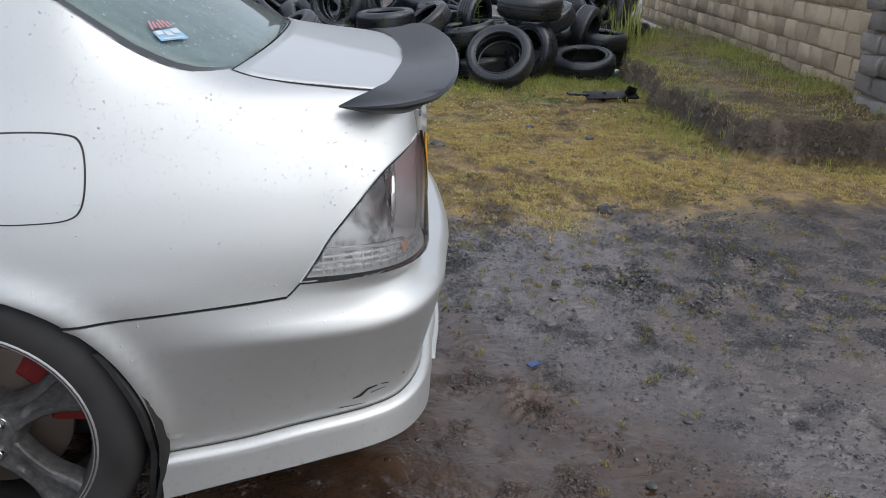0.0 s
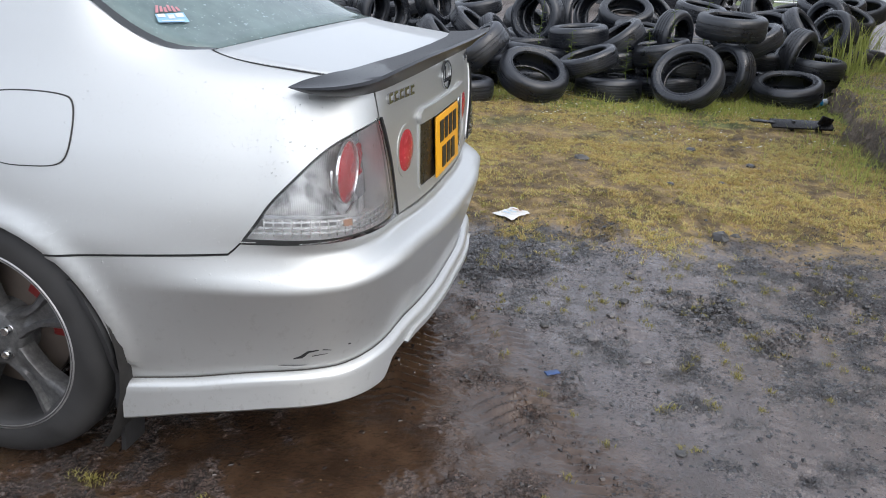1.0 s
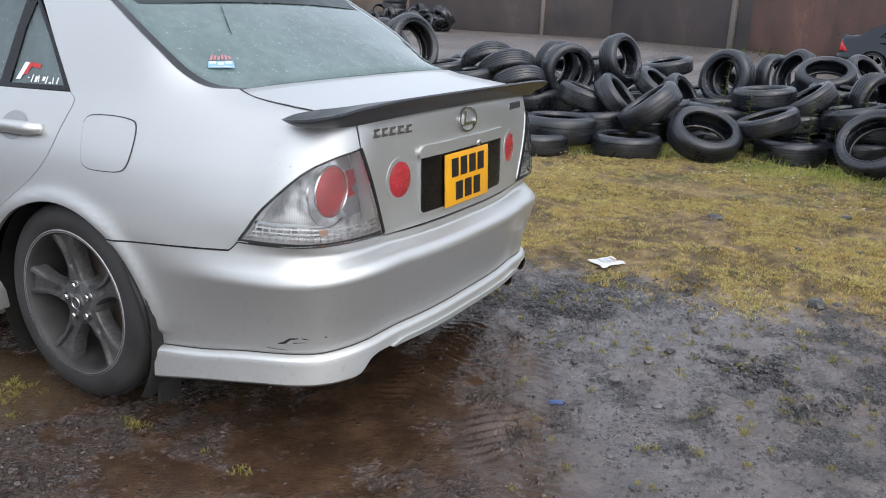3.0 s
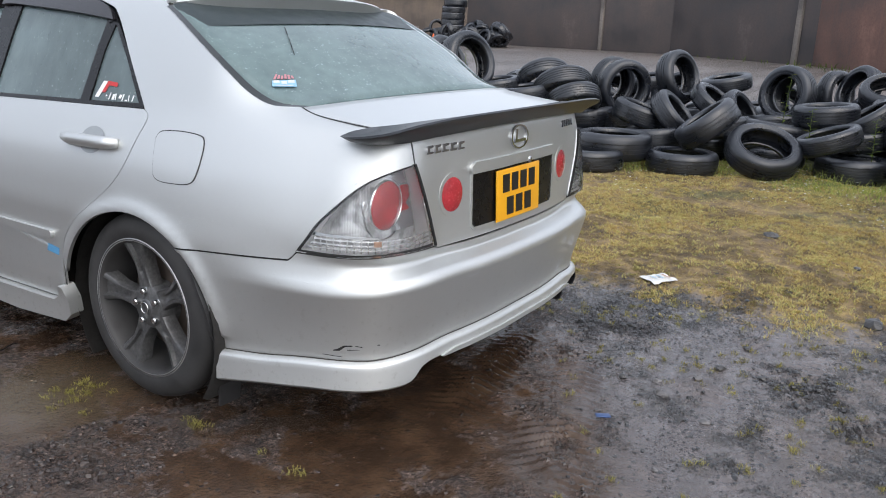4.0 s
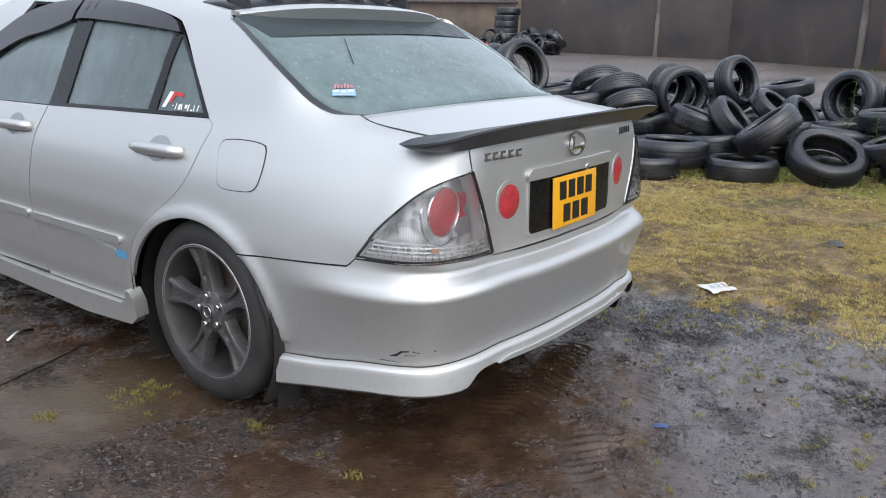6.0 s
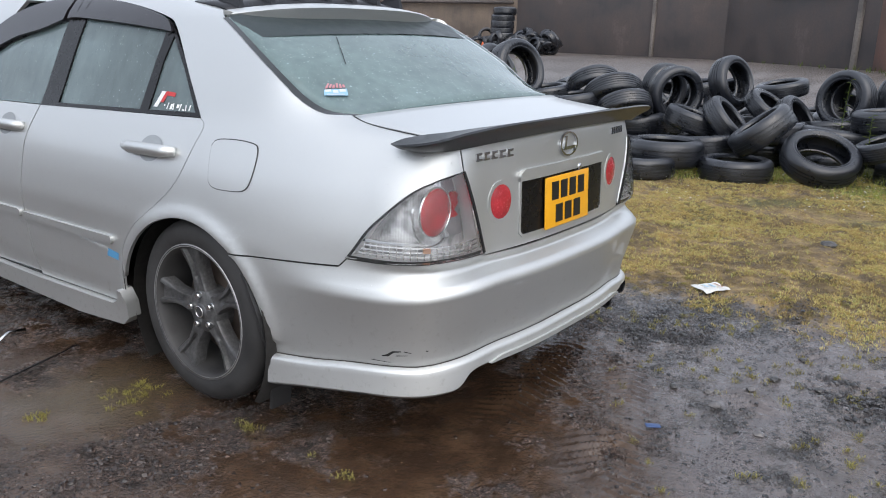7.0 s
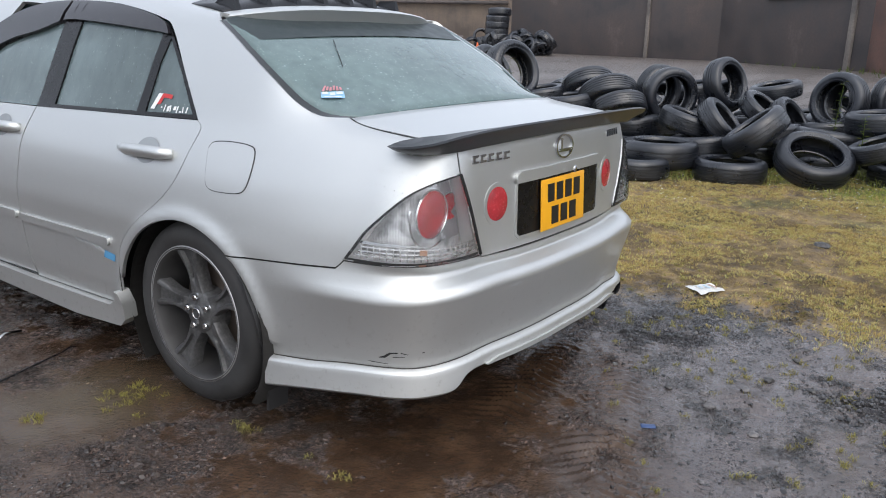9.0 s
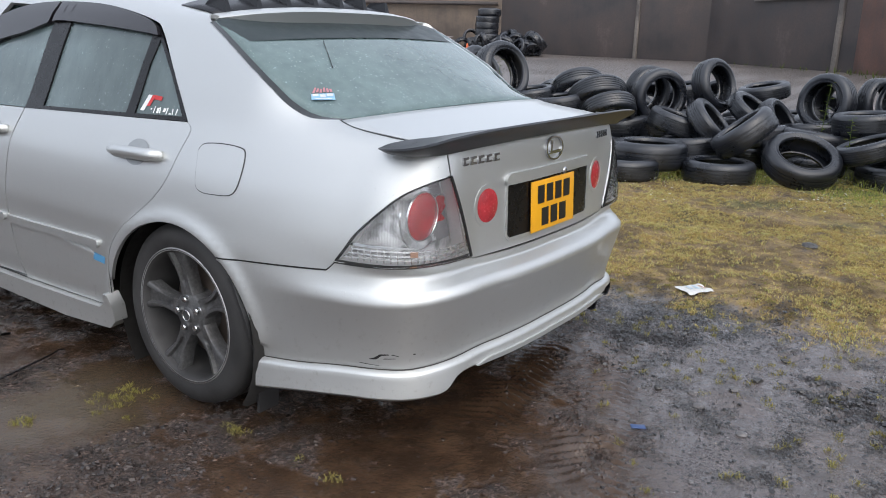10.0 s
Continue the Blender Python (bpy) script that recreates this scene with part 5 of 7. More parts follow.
def ring_on_skin(name, u, v, ru, rv, width, mat, parent, proud, height=0.005, n=36, label=""):
    verts, faces = [], []
    for k in range(n):
        a = 2 * math.pi * k / n
        for s, h in ((1.0, 0.0), (1.0, height), (1 - width, height), (1 - width, -0.002)):
            verts.append(skin(u + ru * s * math.cos(a), v + rv * s * math.sin(a), proud + h))
    for k in range(n):
        j = (k + 1) % n
        for q in range(3):
            faces.append((k * 4 + q, k * 4 + q + 1, j * 4 + q + 1, j * 4 + q))
    return part(name, sharpen(mesh(name, verts, faces)), mat, parent, label)


# tail lamps
for side in (1, -1):
    lens = panel("tail_lamp", LAMP_TOP + LAMP_INNER[1:] + LAMP_BOTTOM[1:-1], LENS, car, "clear tail lamp with round red reflectors", proud=0.009, lip=0.010, cell=0.03, side=side)
    lens.visible_shadow = False
    panel("lamp_gasket", ribbon(LAMP_INNER, 0.0075), GAP, lens, proud=0.0108, lip=0.006, cell=0.03, side=side)
    # bright side walls between lens and housing
    loop = cut(LAMP_TOP + LAMP_INNER[1:] + LAMP_BOTTOM[1:-1] + LAMP_TOP[:1], 60)
    wv = [skin(side * u, v, d) for u, v in loop for d in (0.004, -0.087)]
    wf = [(2 * k, 2 * k + 1, 2 * k + 3, 2 * k + 2) for k in range(len(loop) - 1)]
    part("lamp_wall", mesh("lamp_wall", wv, wf), LAMP_GREY, lens)
    # red cups that look straight back, each in a bright ring
    for x, y, z, rad in ((-0.584, -0.788, 0.731, 0.068), (-0.497, -0.782, 0.725, 0.054)):
        v, f = revolve([(0.0, 0.007), (rad * 0.6, 0.005), (rad * 0.95, 0.001), (rad, -0.003)], 36)
        if rad < 0.06:  # the inner one is cut off by the lamp's side wall
            f = [q for q in f if all(v[k][0] * side < 0.027 for k in q)]
        cup = part("red_reflector", mesh("red_reflector", v, f), RED_LENS, lens, "round red reflector with fine ribs")
        cup.matrix_local = Matrix.Translation((x * side, y, z)) @ Euler((radians(90), 0, 0)).to_matrix().to_4x4()
        v, f = revolve([(rad * 1.01, -0.004), (rad * 1.015, 0.002), (rad * 1.045, 0.002), (rad * 1.05, -0.004)], 36)
        part("reflector_ring", mesh("reflector_ring", v, [q for q in f if all(v[k][0] * side < 0.45 * rad + 0.5 * (rad > 0.06) for k in q)]), BOWL, cup)
    panel("lamp_corner", [(0.625, 0.655), (0.505, 0.655), (0.585, 0.832), (0.665, 0.815), (0.66, 0.76)], LAMP_DUSK, lens, proud=-0.078, lip=0.0, cell=0.04, side=side)
    v, f = revolve([(0.0945, -0.002), (0.0955, 0.003), (0.098, 0.003), (0.099, -0.002)], 48)
    f = [q for q in f if all(v[k][1] < 0.035 and v[k][0] * side < 0.055 for k in q)]
    arc = part("lamp_arc", mesh("lamp_arc", v, f), BOWL, lens, "bright arc round the red reflector")
    arc.matrix_local = Matrix.Translation((-0.584 * side, -0.784, 0.731)) @ Euler((radians(90), 0, 0)).to_matrix().to_4x4()
    panel("chrome_strip", [(0.895, 0.652), (0.70, 0.652), (0.70, 0.657), (0.89, 0.660)], CHROME, lens, proud=-0.01, lip=0.01, cell=0.05, side=side)
    for k in range(3):
        v0 = 0.617 + 0.012 * k
        panel("lens_rib", [(0.915 - 0.012 * k, v0), (0.70, v0 + 0.002), (0.49 + 0.004 * k, v0 + 0.006), (0.49 + 0.004 * k, v0 + 0.010), (0.70, v0 + 0.006), (0.912 - 0.012 * k, v0 + 0.004)],
              REFLECTOR, lens, proud=-0.012, lip=0.006, cell=0.05, side=side)
    for k in range(19):
        u0 = 0.89 - 0.020 * k
        panel("lens_rib", [(u0, 0.613), (u0 - 0.003, 0.613), (u0 - 0.003, 0.650), (u0, 0.650)], REFLECTOR, lens, proud=-0.010, lip=0.005, cell=0.06, side=side)
    panel("amber_bulb", [(0.712, 0.632), (0.690, 0.632), (0.690, 0.646), (0.712, 0.646)], AMBER, lens, proud=-0.009, lip=0.004, side=side)
    # round red lamps in the boot lid
    b = ring_on_skin("round_lamp", side * 0.386, 0.740, 0.066, 0.062, 0.20, PAINT, lid, -0.001, 0.003, label="round red lamp in a silver ring")
    disc_on_skin("red_lens", side * 0.386, 0.740, 0.052, 0.049, RED_LENS, b, 0.0015, 0.006)

# number plate in its recess
def lid_quad(name, x0, x1, z0, z1, depth, thick, mat, parent, label="", bevel=0.002, slant=0.0):
    """An upright slab standing on the lid's back face."""
    y = -0.884 - depth
    bm = box((x1 - x0, thick, z1 - z0), (0, 0, 0), bevel)
    bmesh.ops.transform(bm, matrix=Matrix.Translation(((x0 + x1) / 2, y, (z0 + z1) / 2)) @ Euler((radians(-3), 0, 0)).to_matrix().to_4x4(), verts=bm.verts)
    return part(name, bm, mat, parent, label)

half = [(0.285, 0.786), (0.285, 0.64), (0.27, 0.628), (0.0, 0.628)]
panel("plate_recess", [(0.0, 0.788)] + half + [(-u, v) for u, v in half[::-1]][1:], BLACK_TRIM, lid, "black plate recess", proud=0.0015, lip=0.0, cell=0.05)
ring = [(0.0, 0.823), (0.27, 0.823), (0.292, 0.812), (0.296, 0.788), (0.0, 0.790)]
panel("plate_garnish", ring + [(-u, v) for u, v in ring[::-1]][1:-1], PAINT, lid, proud=0.011, lip=0.014, cell=0.04)
panel("recess_edge", [(0.29, 0.79), (0.29, 0.636), (0.272, 0.622), (-0.272, 0.622), (-0.29, 0.636), (-0.29, 0.79), (-0.281, 0.79), (-0.281, 0.64), (-0.268, 0.63), (0.268, 0.63), (0.281, 0.64), (0.281, 0.79)],
      PAINT, lid, proud=0.004, lip=0.006, cell=0.05)
plate = lid_quad("number_plate", -0.152, 0.137, 0.617, 0.782, 0.007, 0.006, PLATE_YELLOW, lid, "yellow number plate with black bars")
for z, xs, w in ((0.737, (-0.095, -0.037, 0.021, 0.079), 0.041), (0.662, (-0.068, -0.008, 0.052), 0.043)):
    for x in xs:
        lid_quad("plate_bar", x - w / 2, x + w / 2, z - 0.029, z + 0.029, 0.0116 - (z - 0.7) * 0.052, 0.002, PLATE_BLACK, plate, bevel=0.0)
v, f = revolve([(0.0, 0.004), (0.009, 0.003), (0.011, 0.0)], 16)
lock = part("boot_lock", mesh("boot_lock", v, f), CHROME, lid)
lock.matrix_local = Matrix.Translation((0.02, -0.913, 0.803)) @ Euler((radians(90), 0, 0)).to_matrix().to_4x4()

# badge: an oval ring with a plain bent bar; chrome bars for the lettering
badge = ring_on_skin("badge", 0.0, 0.876, 0.058, 0.040, 0.14, CHROME, lid, 0.001, 0.006, label="oval chrome badge")
for q in ([(0.022, 0.902), (0.010, 0.902), (0.018, 0.862), (0.030, 0.862)], [(0.030, 0.868), (0.034, 0.858), (-0.046, 0.858), (-0.046, 0.868)]):
    panel("badge_bar", q, CHROME, badge, proud=0.006, lip=0.006)
for k in range(5):
    u0 = 0.515 - 0.039 * k
    panel("chrome_letter_bar", [(u0, 0.868), (u0 - 0.029, 0.869), (u0 - 0.029, 0.874), (u0 - 0.012, 0.875), (u0 - 0.012, 0.884), (u0 - 0.029, 0.886), (u0 - 0.029, 0.892), (u0, 0.891)], CHROME, lid, proud=0.005, lip=0.005)
for k in range(5):
    u0 = -0.375 - 0.026 * k
    panel("chrome_letter_bar", [(u0, 0.872), (u0 - 0.019, 0.872), (u0 - 0.019, 0.896), (u0, 0.896)], CHROME, lid, proud=0.004, lip=0.004)

# black boot spoiler: a wing that wraps the deck's trailing edge
def boot_spoiler():
    outer = [(0, -0.958, 0.984), (0.25, -0.950, 0.982), (0.45, -0.932, 0.977), (0.60, -0.908, 0.965), (0.675, -0.872, 0.948), (0.698, -0.81, 0.934), (0.690, -0.74, 0.925), (0.656, -0.682, 0.919)]
    inner = [(0, -0.832, 0.958), (0.25, -0.822, 0.956), (0.42, -0.80, 0.953), (0.53, -0.780, 0.949), (0.59, -0.755, 0.946), (0.622, -0.735, 0.941), (0.642, -0.712, 0.934), (0.652, -0.684, 0.921)]
    below = [(0, -0.893, 0.928), (0.25, -0.888, 0.925), (0.45, -0.872, 0.918), (0.57, -0.852, 0.911), (0.635, -0.822, 0.908), (0.668, -0.79, 0.909), (0.674, -0.735, 0.912), (0.654, -0.684, 0.917)]
    n = 7
    rows = []
    for o, i, b in zip(spline(outer, n), spline(inner, n), spline(below, n)):
        o, i, b = Vector(o), Vector(i), Vector(b)
        thick = (o - i).length
        e = Vector((0, 0, 1))
        k = min(1.0, thick / 0.1)
        rows.append([i, i.lerp(o, 0.35) - e * 0.003 * k, i.lerp(o, 0.7) - e * 0.003 * k, i.lerp(o, 0.95) + e * 0.001 * k, o - e * 0.004 * k, o.lerp(b, 0.18) - e * 0.006 * k, o.lerp(b, 0.7), b, i - e * 0.03 * k])
    rows = [[Vector((-p.x, p.y, p.z)) for p in r] for r in rows[::-1]][:-1] + [[Vector((p.x * 0.955, p.y, p.z)) for p in r] for r in rows]
    m, n = len(rows[0]), len(rows) - 1
    verts = [p for r in rows for p in r]
    faces = [(i * m + j, i * m + (j + 1) % m, (i + 1) * m + (j + 1) % m, (i + 1) * m + j) for i in range(n) for j in range(m)]
    return sharpen(mesh("boot_spoiler", verts, faces), 40)

part("boot_spoiler", boot_spoiler(), SPOILER_BLACK, lid, "black wet boot spoiler with worn finish")

# roof-end spoiler and the black finned strip before it
def roof_spoiler():
    n, rows = 40, []
    for k in range(n + 1):
        s = -1 + 2 * k / n
        w = abs(s)
        x = -0.556 * s
        y0, z0 = 0.140 + 0.03 * w ** 2, 1.302 - 0.042 * w ** 2.4
        y1, z1 = 0.005 + 0.115 * w ** 3.5, 1.294 - 0.036 * w ** 3
        rows.append([(x, y0, z0), (x, (y0 + y1) / 2, (z0 + z1) / 2 + 0.008), (x, y1 + 0.006, z1 + 0.001), (x, y1, z1 - 0.004), (x, y1 + 0.013, z1 - 0.026 - 0.012 * w ** 5), (x, y1 + 0.020, z1 - 0.046 - 0.014 * w ** 5), (x, y0 - 0.005, z0 - 0.052 - 0.02 * w ** 5), (x, y0, z0 - 0.040)])
    m = len(rows[0])
    verts = [p for r in rows for p in r]
    faces = [(i * m + j, i * m + (j + 1) % m, (i + 1) * m + (j + 1) % m, (i + 1) * m + j) for i in range(n) for j in range(m)]
    faces += [tuple(range(m))[::-1], tuple(n * m + j for j in range(m))]
    return sharpen(mesh("roof_spoiler", verts, faces), 40)

part("roof_spoiler", roof_spoiler(), PAINT, car, "silver roof-end spoiler over the rear window")
strip_l = [(-0.52, y, z) for y, z in ((0.135, 1.268), (0.20, 1.285), (0.26, 1.292), (0.33, 1.300))]
strip = bow("fin_strip", strip_l, [(0, y, z) for y, z in ((0.135, 1.311), (0.20, 1.335), (0.26, 1.348), (0.33, 1.364))], SPOILER_BLACK, car, "black roof strip with seven upright fins", rise=2.3, lip=0.006)
for k in range(7):
    x = -0.47 + 0.14 * k
    w = 1 - (abs(x) / 0.52) ** 2.3
    zr, zf = 1.266 + 0.043 * w, 1.290 + 0.058 * w
    fin = [(x - 0.004, 0.27, zf - 0.006), (x + 0.004, 0.27, zf - 0.006), (x - 0.014, 0.140, zr - 0.006), (x + 0.014, 0.140, zr - 0.006),
           (x - 0.005, 0.152, zr + 0.052), (x + 0.005, 0.152, zr + 0.052), (x - 0.003, 0.235, zf + 0.020), (x + 0.003, 0.235, zf + 0.020)]
    fm = mesh("fin", fin, [(0, 1, 7, 6), (0, 6, 4, 2), (1, 3, 5, 7), (6, 7, 5, 4), (2, 4, 5, 3)], False)
    part("fin", fm, SPOILER_BLACK, strip, "small black roof fin")

# fuel flap with its joint line, aerial trace, stickers, scrapes
flap = spline([(1.505, 0.858), (1.485, 0.878), (1.41, 0.884), (1.335, 0.880), (1.308, 0.866), (1.302, 0.82), (1.31, 0.766), (1.335, 0.744), (1.40, 0.739), (1.45, 0.741), (1.478, 0.756), (1.492, 0.80), (1.505, 0.858)], 4)[:-1]
cu, cv = 1.403, 0.812
joint = panel("fuel_flap_gap", [(cu + (u - cu) * 1.032, cv + (v - cv) * 1.038) for u, v in flap], FLAP_GAP, car, proud=0.001, lip=0.0, cell=0.03)
panel("fuel_flap", flap, PAINT, car, "silver fuel filler flap", proud=0.003, lip=0.006, cell=0.02)
def on_glass(name, low_a, low_b, high_a, high_b, mat, parent, s0=0.0, s1=1.0, t0=0.0, t1=1.0, lift=0.0):
    """A flat sticker on the sloping rear window, in a share of the corners given."""
    a, b, c, d = Vector(low_a), Vector(low_b), Vector(high_a), Vector(high_b)
    def p(s, t):
        return a.lerp(b, s).lerp(c.lerp(d, s), t) + Vector((0, -0.4 * lift, lift))
    return part(name, mesh(name, [p(s0, t0), p(s1, t0), p(s1, t1), p(s0, t1)], [(0, 1, 2, 3)], False), mat, parent)


ST = ((-0.576, -0.351, 1.024), (-0.511, -0.389, 1.023), (-0.558, -0.332, 1.039), (-0.489, -0.362, 1.041))
SR = ((-0.553, -0.329, 1.042), (-0.487, -0.359, 1.043), (-0.530, -0.317, 1.056), (-0.476, -0.338, 1.056))
sticker = on_glass("window_sticker", *ST, DECAL_BLUE, car)
for k in range(6):
    on_glass("sticker_bar", *SR, FADED_RED, sticker, 0.02 + 0.165 * k, 0.13 + 0.165 * k, 0.1 * (k % 2), 1.0 - 0.15 * (k % 3))
for s0, s1, t0, t1 in ((0.05, 0.30, 0.55, 0.95), (0.38, 0.60, 0.35, 0.8), (0.66, 0.93, 0.5, 0.9), (0.12, 0.85, 0.08, 0.2)):
    on_glass("sticker_bar", *ST, CHALKY, sticker, s0, s1, t0, t1, 0.0012)
aerial_v, aerial_f = tube([(-0.291, -0.126, 1.190), (-0.344, -0.198, 1.151), (-0.397, -0.270, 1.110)], 0.0013, 6)
part("aerial_wire", mesh("aerial_wire", aerial_v, aerial_f), BLACK_TRIM, car)
for q, mt in (([(1.861, 0.952), (1.840, 0.952), (1.812, 1.004), (1.834, 1.004)], DECAL_WHITE), ([(1.834, 0.968), (1.814, 0.968), (1.794, 1.004), (1.811, 1.004)], DECAL_RED),
              ([(1.799, 0.991), (1.760, 0.989), (1.758, 1.002), (1.794, 1.004)], DECAL_RED)):
    panel("quarter_decal", q, mt, car, proud=-0.005, lip=0.0)
for k, (w, lo, hi, lean) in enumerate(((0.007, 0.958, 0.962, 0.0), (0.005, 0.948, 0.970, 0.004), (0.012, 0.949, 0.966, 0.002), (0.006, 0.949, 0.969, -0.003), (0.013, 0.955, 0.967, 0.003), (0.006, 0.948, 0.969, 0.004), (0.012, 0.949, 0.954, 0.0), (0.005, 0.949, 0.968, -0.003), (0.006, 0.950, 0.969, 0.003))):
    u0 = 1.806 - 0.0165 * k
    panel("decal_bar", [(u0, lo), (u0 - w, lo), (u0 - w - lean, hi), (u0 - lean, hi)], DECAL_WHITE, car, proud=-0.005, lip=0.0)
# scrapes and paint marks
for q in ([(0.832, 0.318), (0.812, 0.320), (0.796, 0.333), (0.772, 0.3365), (0.775, 0.3395), (0.800, 0.338), (0.818, 0.326), (0.834, 0.3205)], [(0.766, 0.337), (0.744, 0.333), (0.742, 0.3345), (0.764, 0.3395)],
          [(0.790, 0.322), (0.752, 0.325), (0.753, 0.3265), (0.789, 0.3245)], [(0.87, 0.302), (0.81, 0.300), (0.80, 0.301), (0.86, 0.304)], [(0.70, 0.339), (0.692, 0.338), (0.690, 0.341), (0.698, 0.342)]):
    panel("scrape", q, SCUFF, bumper, proud=0.0013, lip=0.0)
panel("scratch_mark", [(0.38, 0.473), (0.32, 0.4755), (0.315, 0.4775), (0.38, 0.475)], CHALKY, bumper, proud=0.001, lip=0.0)
for k in range(20):
    u0, w, h = random.choice((random.uniform(0.86, 0.93), random.uniform(0.80, 1.08))), random.uniform(0.003, 0.014), random.uniform(0.002, 0.009)
    b0 = table(-u0, [-p[0] for p in SKIRT_FOOT], [p[1] for p in SKIRT_FOOT]) + 0.001
    panel("paint_chip", [(u0, b0), (u0 + w * 0.6, b0 - 0.0005), (u0 + w, b0 + h * 0.3), (u0 + w * 0.7, b0 + h), (u0 + w * 0.1, b0 + h * 0.6)], SCUFF, skirt, proud=lambda s, t: skirt_proud(s, t) + 0.0024 - 0.014 * step(skirt_lines(s)[1] + 0.012, skirt_lines(s)[1], t), lip=0.0)
panel("blue_tape", [(2.010, 0.430), (1.942, 0.424), (1.936, 0.450), (2.002, 0.458)], TAPE_BLUE, car, "patch of blue tape", proud=0.0015, lip=0.0)
for k in range(9):
    u0, v0 = 2.19 - 0.021 * k, 0.474 - 0.0022 * k + (0.004 if k % 2 else -0.003)
    panel("paint_scrawl", [(u0, v0), (u0 - 0.020, v0 - 0.007), (u0 - 0.022, v0 - 0.001), (u0 - 0.003, v0 + 0.007)], CHALKY, car, proud=0.0015, lip=0.0)
# exhaust tails under the far corner
for x, z, r in ((0.600, 0.236, 0.032), (0.485, 0.198, 0.028)):
    v, f = revolve([(r * 0.8, -0.20), (r, -0.20), (r, 0.0), (r * 0.9, 0.004), (r * 0.86, 0.0), (r * 0.8, -0.15)], 28)
    ex = part("exhaust_tail", mesh("exhaust_tail", v, f), BLACK_TRIM, car, "dark exhaust tail pipe")
    ex.matrix_local = Matrix.Translation((x, -0.842, z)) @ Euler((radians(90), 0, 0)).to_matrix().to_4x4()


# ---- scrap tyres ----
def scrap_tyre(kind):
    """A worn car tyre, axle along z, 0.62 across: carcass and tread."""
    w = 0.1
    shoulder = 0.300
    side = [(0.206, 0.072), (0.209, 0.094), (0.216, 0.0985), (0.221, 0.0985), (0.223, 0.0945), (0.228, 0.0955), (0.245, 0.1035), (0.247, 0.1015), (0.250, 0.1015), (0.252, 0.1035), (0.268, 0.102), (0.286, 0.094), (0.297, 0.082), (shoulder, 0.076)]
    out_low = [(r, -z) for r, z in side[::-1]]
    liner = [(0.214, -0.066), (0.232, -0.080), (0.262, -0.082), (0.286, -0.066), (0.290, 0.0), (0.286, 0.066), (0.262, 0.082), (0.232, 0.080), (0.214, 0.066)]
    loop = out_low + liner + [(0.206, 0.072)]
    verts, faces = revolve(loop, 44)
    k = len(verts)
    v2, f2 = revolve(side, 44)
    verts += v2
    faces += [tuple(q + k for q in f) for f in f2]
    carcass = sharpen(mesh("tyre", verts, [f[::-1] for f in faces]), 50)
    ribs = {0: (0.045, 0.015, -0.015, -0.045), 1: (0.03, 0.0, -0.03), 2: (0.05, 0.025, 0.0, -0.025, -0.05)}[kind]
    p = [(shoulder, 0.076), (0.307, 0.064)]
    for z in ribs:
        p += [(0.310 - abs(z) * 0.03, z + 0.0050), (0.303, z + 0.004), (0.303, z - 0.004), (0.310 - abs(z) * 0.03, z - 0.0050)]
    p += [(0.307, -0.064), (shoulder, -0.076)]
    v, f = revolve(p, 44)
    tread = sharpen(mesh("tread", v, [q[::-1] for q in f]), 30)
    return carcass, tread


TYRES = [scrap_tyre(k) for k in range(3)]
TYRE_LABELS = ("worn black car tyre thrown on a heap", "wet black scrap tyre with ribbed tread", "old black tyre with dusty sidewall")
pile_count = 0


def pile(x, y, z, axis, size, label="", group="heap of scrap tyres"):
    """One tyre of the heap, its axle along axis."""
    global pile_count
    k = pile_count % 3
    pile_count += 1
    carcass, tread = TYRES[k]
    ob = part("tyre", carcass, RUBBER)
    part("tread", tread, TREAD, ob)
    lying = abs(axis[2]) > 0.9
    tagged(ob, label or (TYRE_LABELS[k] if not lying else "black scrap tyre lying flat in the heap"), "tyre", group)
    q = Vector(axis).to_track_quat("Z", "Y").to_matrix().to_4x4()
    s = size / 0.62
    ob.matrix_basis = Matrix.Translation((x, y, z)) @ q @ Matrix.Rotation(pile_count * 1.7, 4, "Z") @ Matrix.Diagonal((s, s, s * random.uniform(0.92, 1.1), 1))
    return ob


pile(4.74, -0.01, 0.10, (0.00, 0.00, 1.00), 0.63)
pile(4.95, -0.64, 0.235, (-0.40, -0.28, 0.87), 0.64)
pile(5.43, -1.30, 0.10, (0.00, 0.00, 1.00), 0.62)
pile(5.08, -1.97, 0.28, (-0.70, 0.28, 0.60), 0.62)
pile(5.56, -2.35, 0.29, (-0.65, 0.75, 0.19), 0.54)
pile(5.72, -2.92, 0.15, (-0.22, 0.10, 0.97), 0.64)
pile(4.33, 0.69, 0.10, (0.00, 0.00, 1.00), 0.60)
pile(4.64, 0.60, 0.20, (0.00, 0.00, 1.00), 0.68)
pile(5.26, -1.10, 0.35, (-0.10, 0.32, 0.95), 0.54)
pile(5.79, -1.34, 0.50, (-0.14, 0.58, 0.84), 0.54)
pile(5.01, -0.12, 0.42, (-0.20, 0.60, 0.80), 0.59)
pile(5.41, 0.32, 0.43, (0.06, -0.73, 0.66), 0.54)
pile(5.86, -0.96, 0.51, (-0.03, 0.09, 0.99), 0.58)
pile(6.71, -1.39, 0.70, (-0.45, -0.01, 0.88), 0.57)
pile(6.31, -1.55, 0.54, (-0.07, -0.11, 0.97), 0.54)
pile(6.11, -1.86, 0.53, (-0.56, -0.84, -0.06), 0.54)
pile(5.70, -2.34, 0.69, (-0.08, -0.03, 0.98), 0.63)
pile(6.92, -2.16, 0.74, (-0.11, -0.14, 0.95), 0.54)
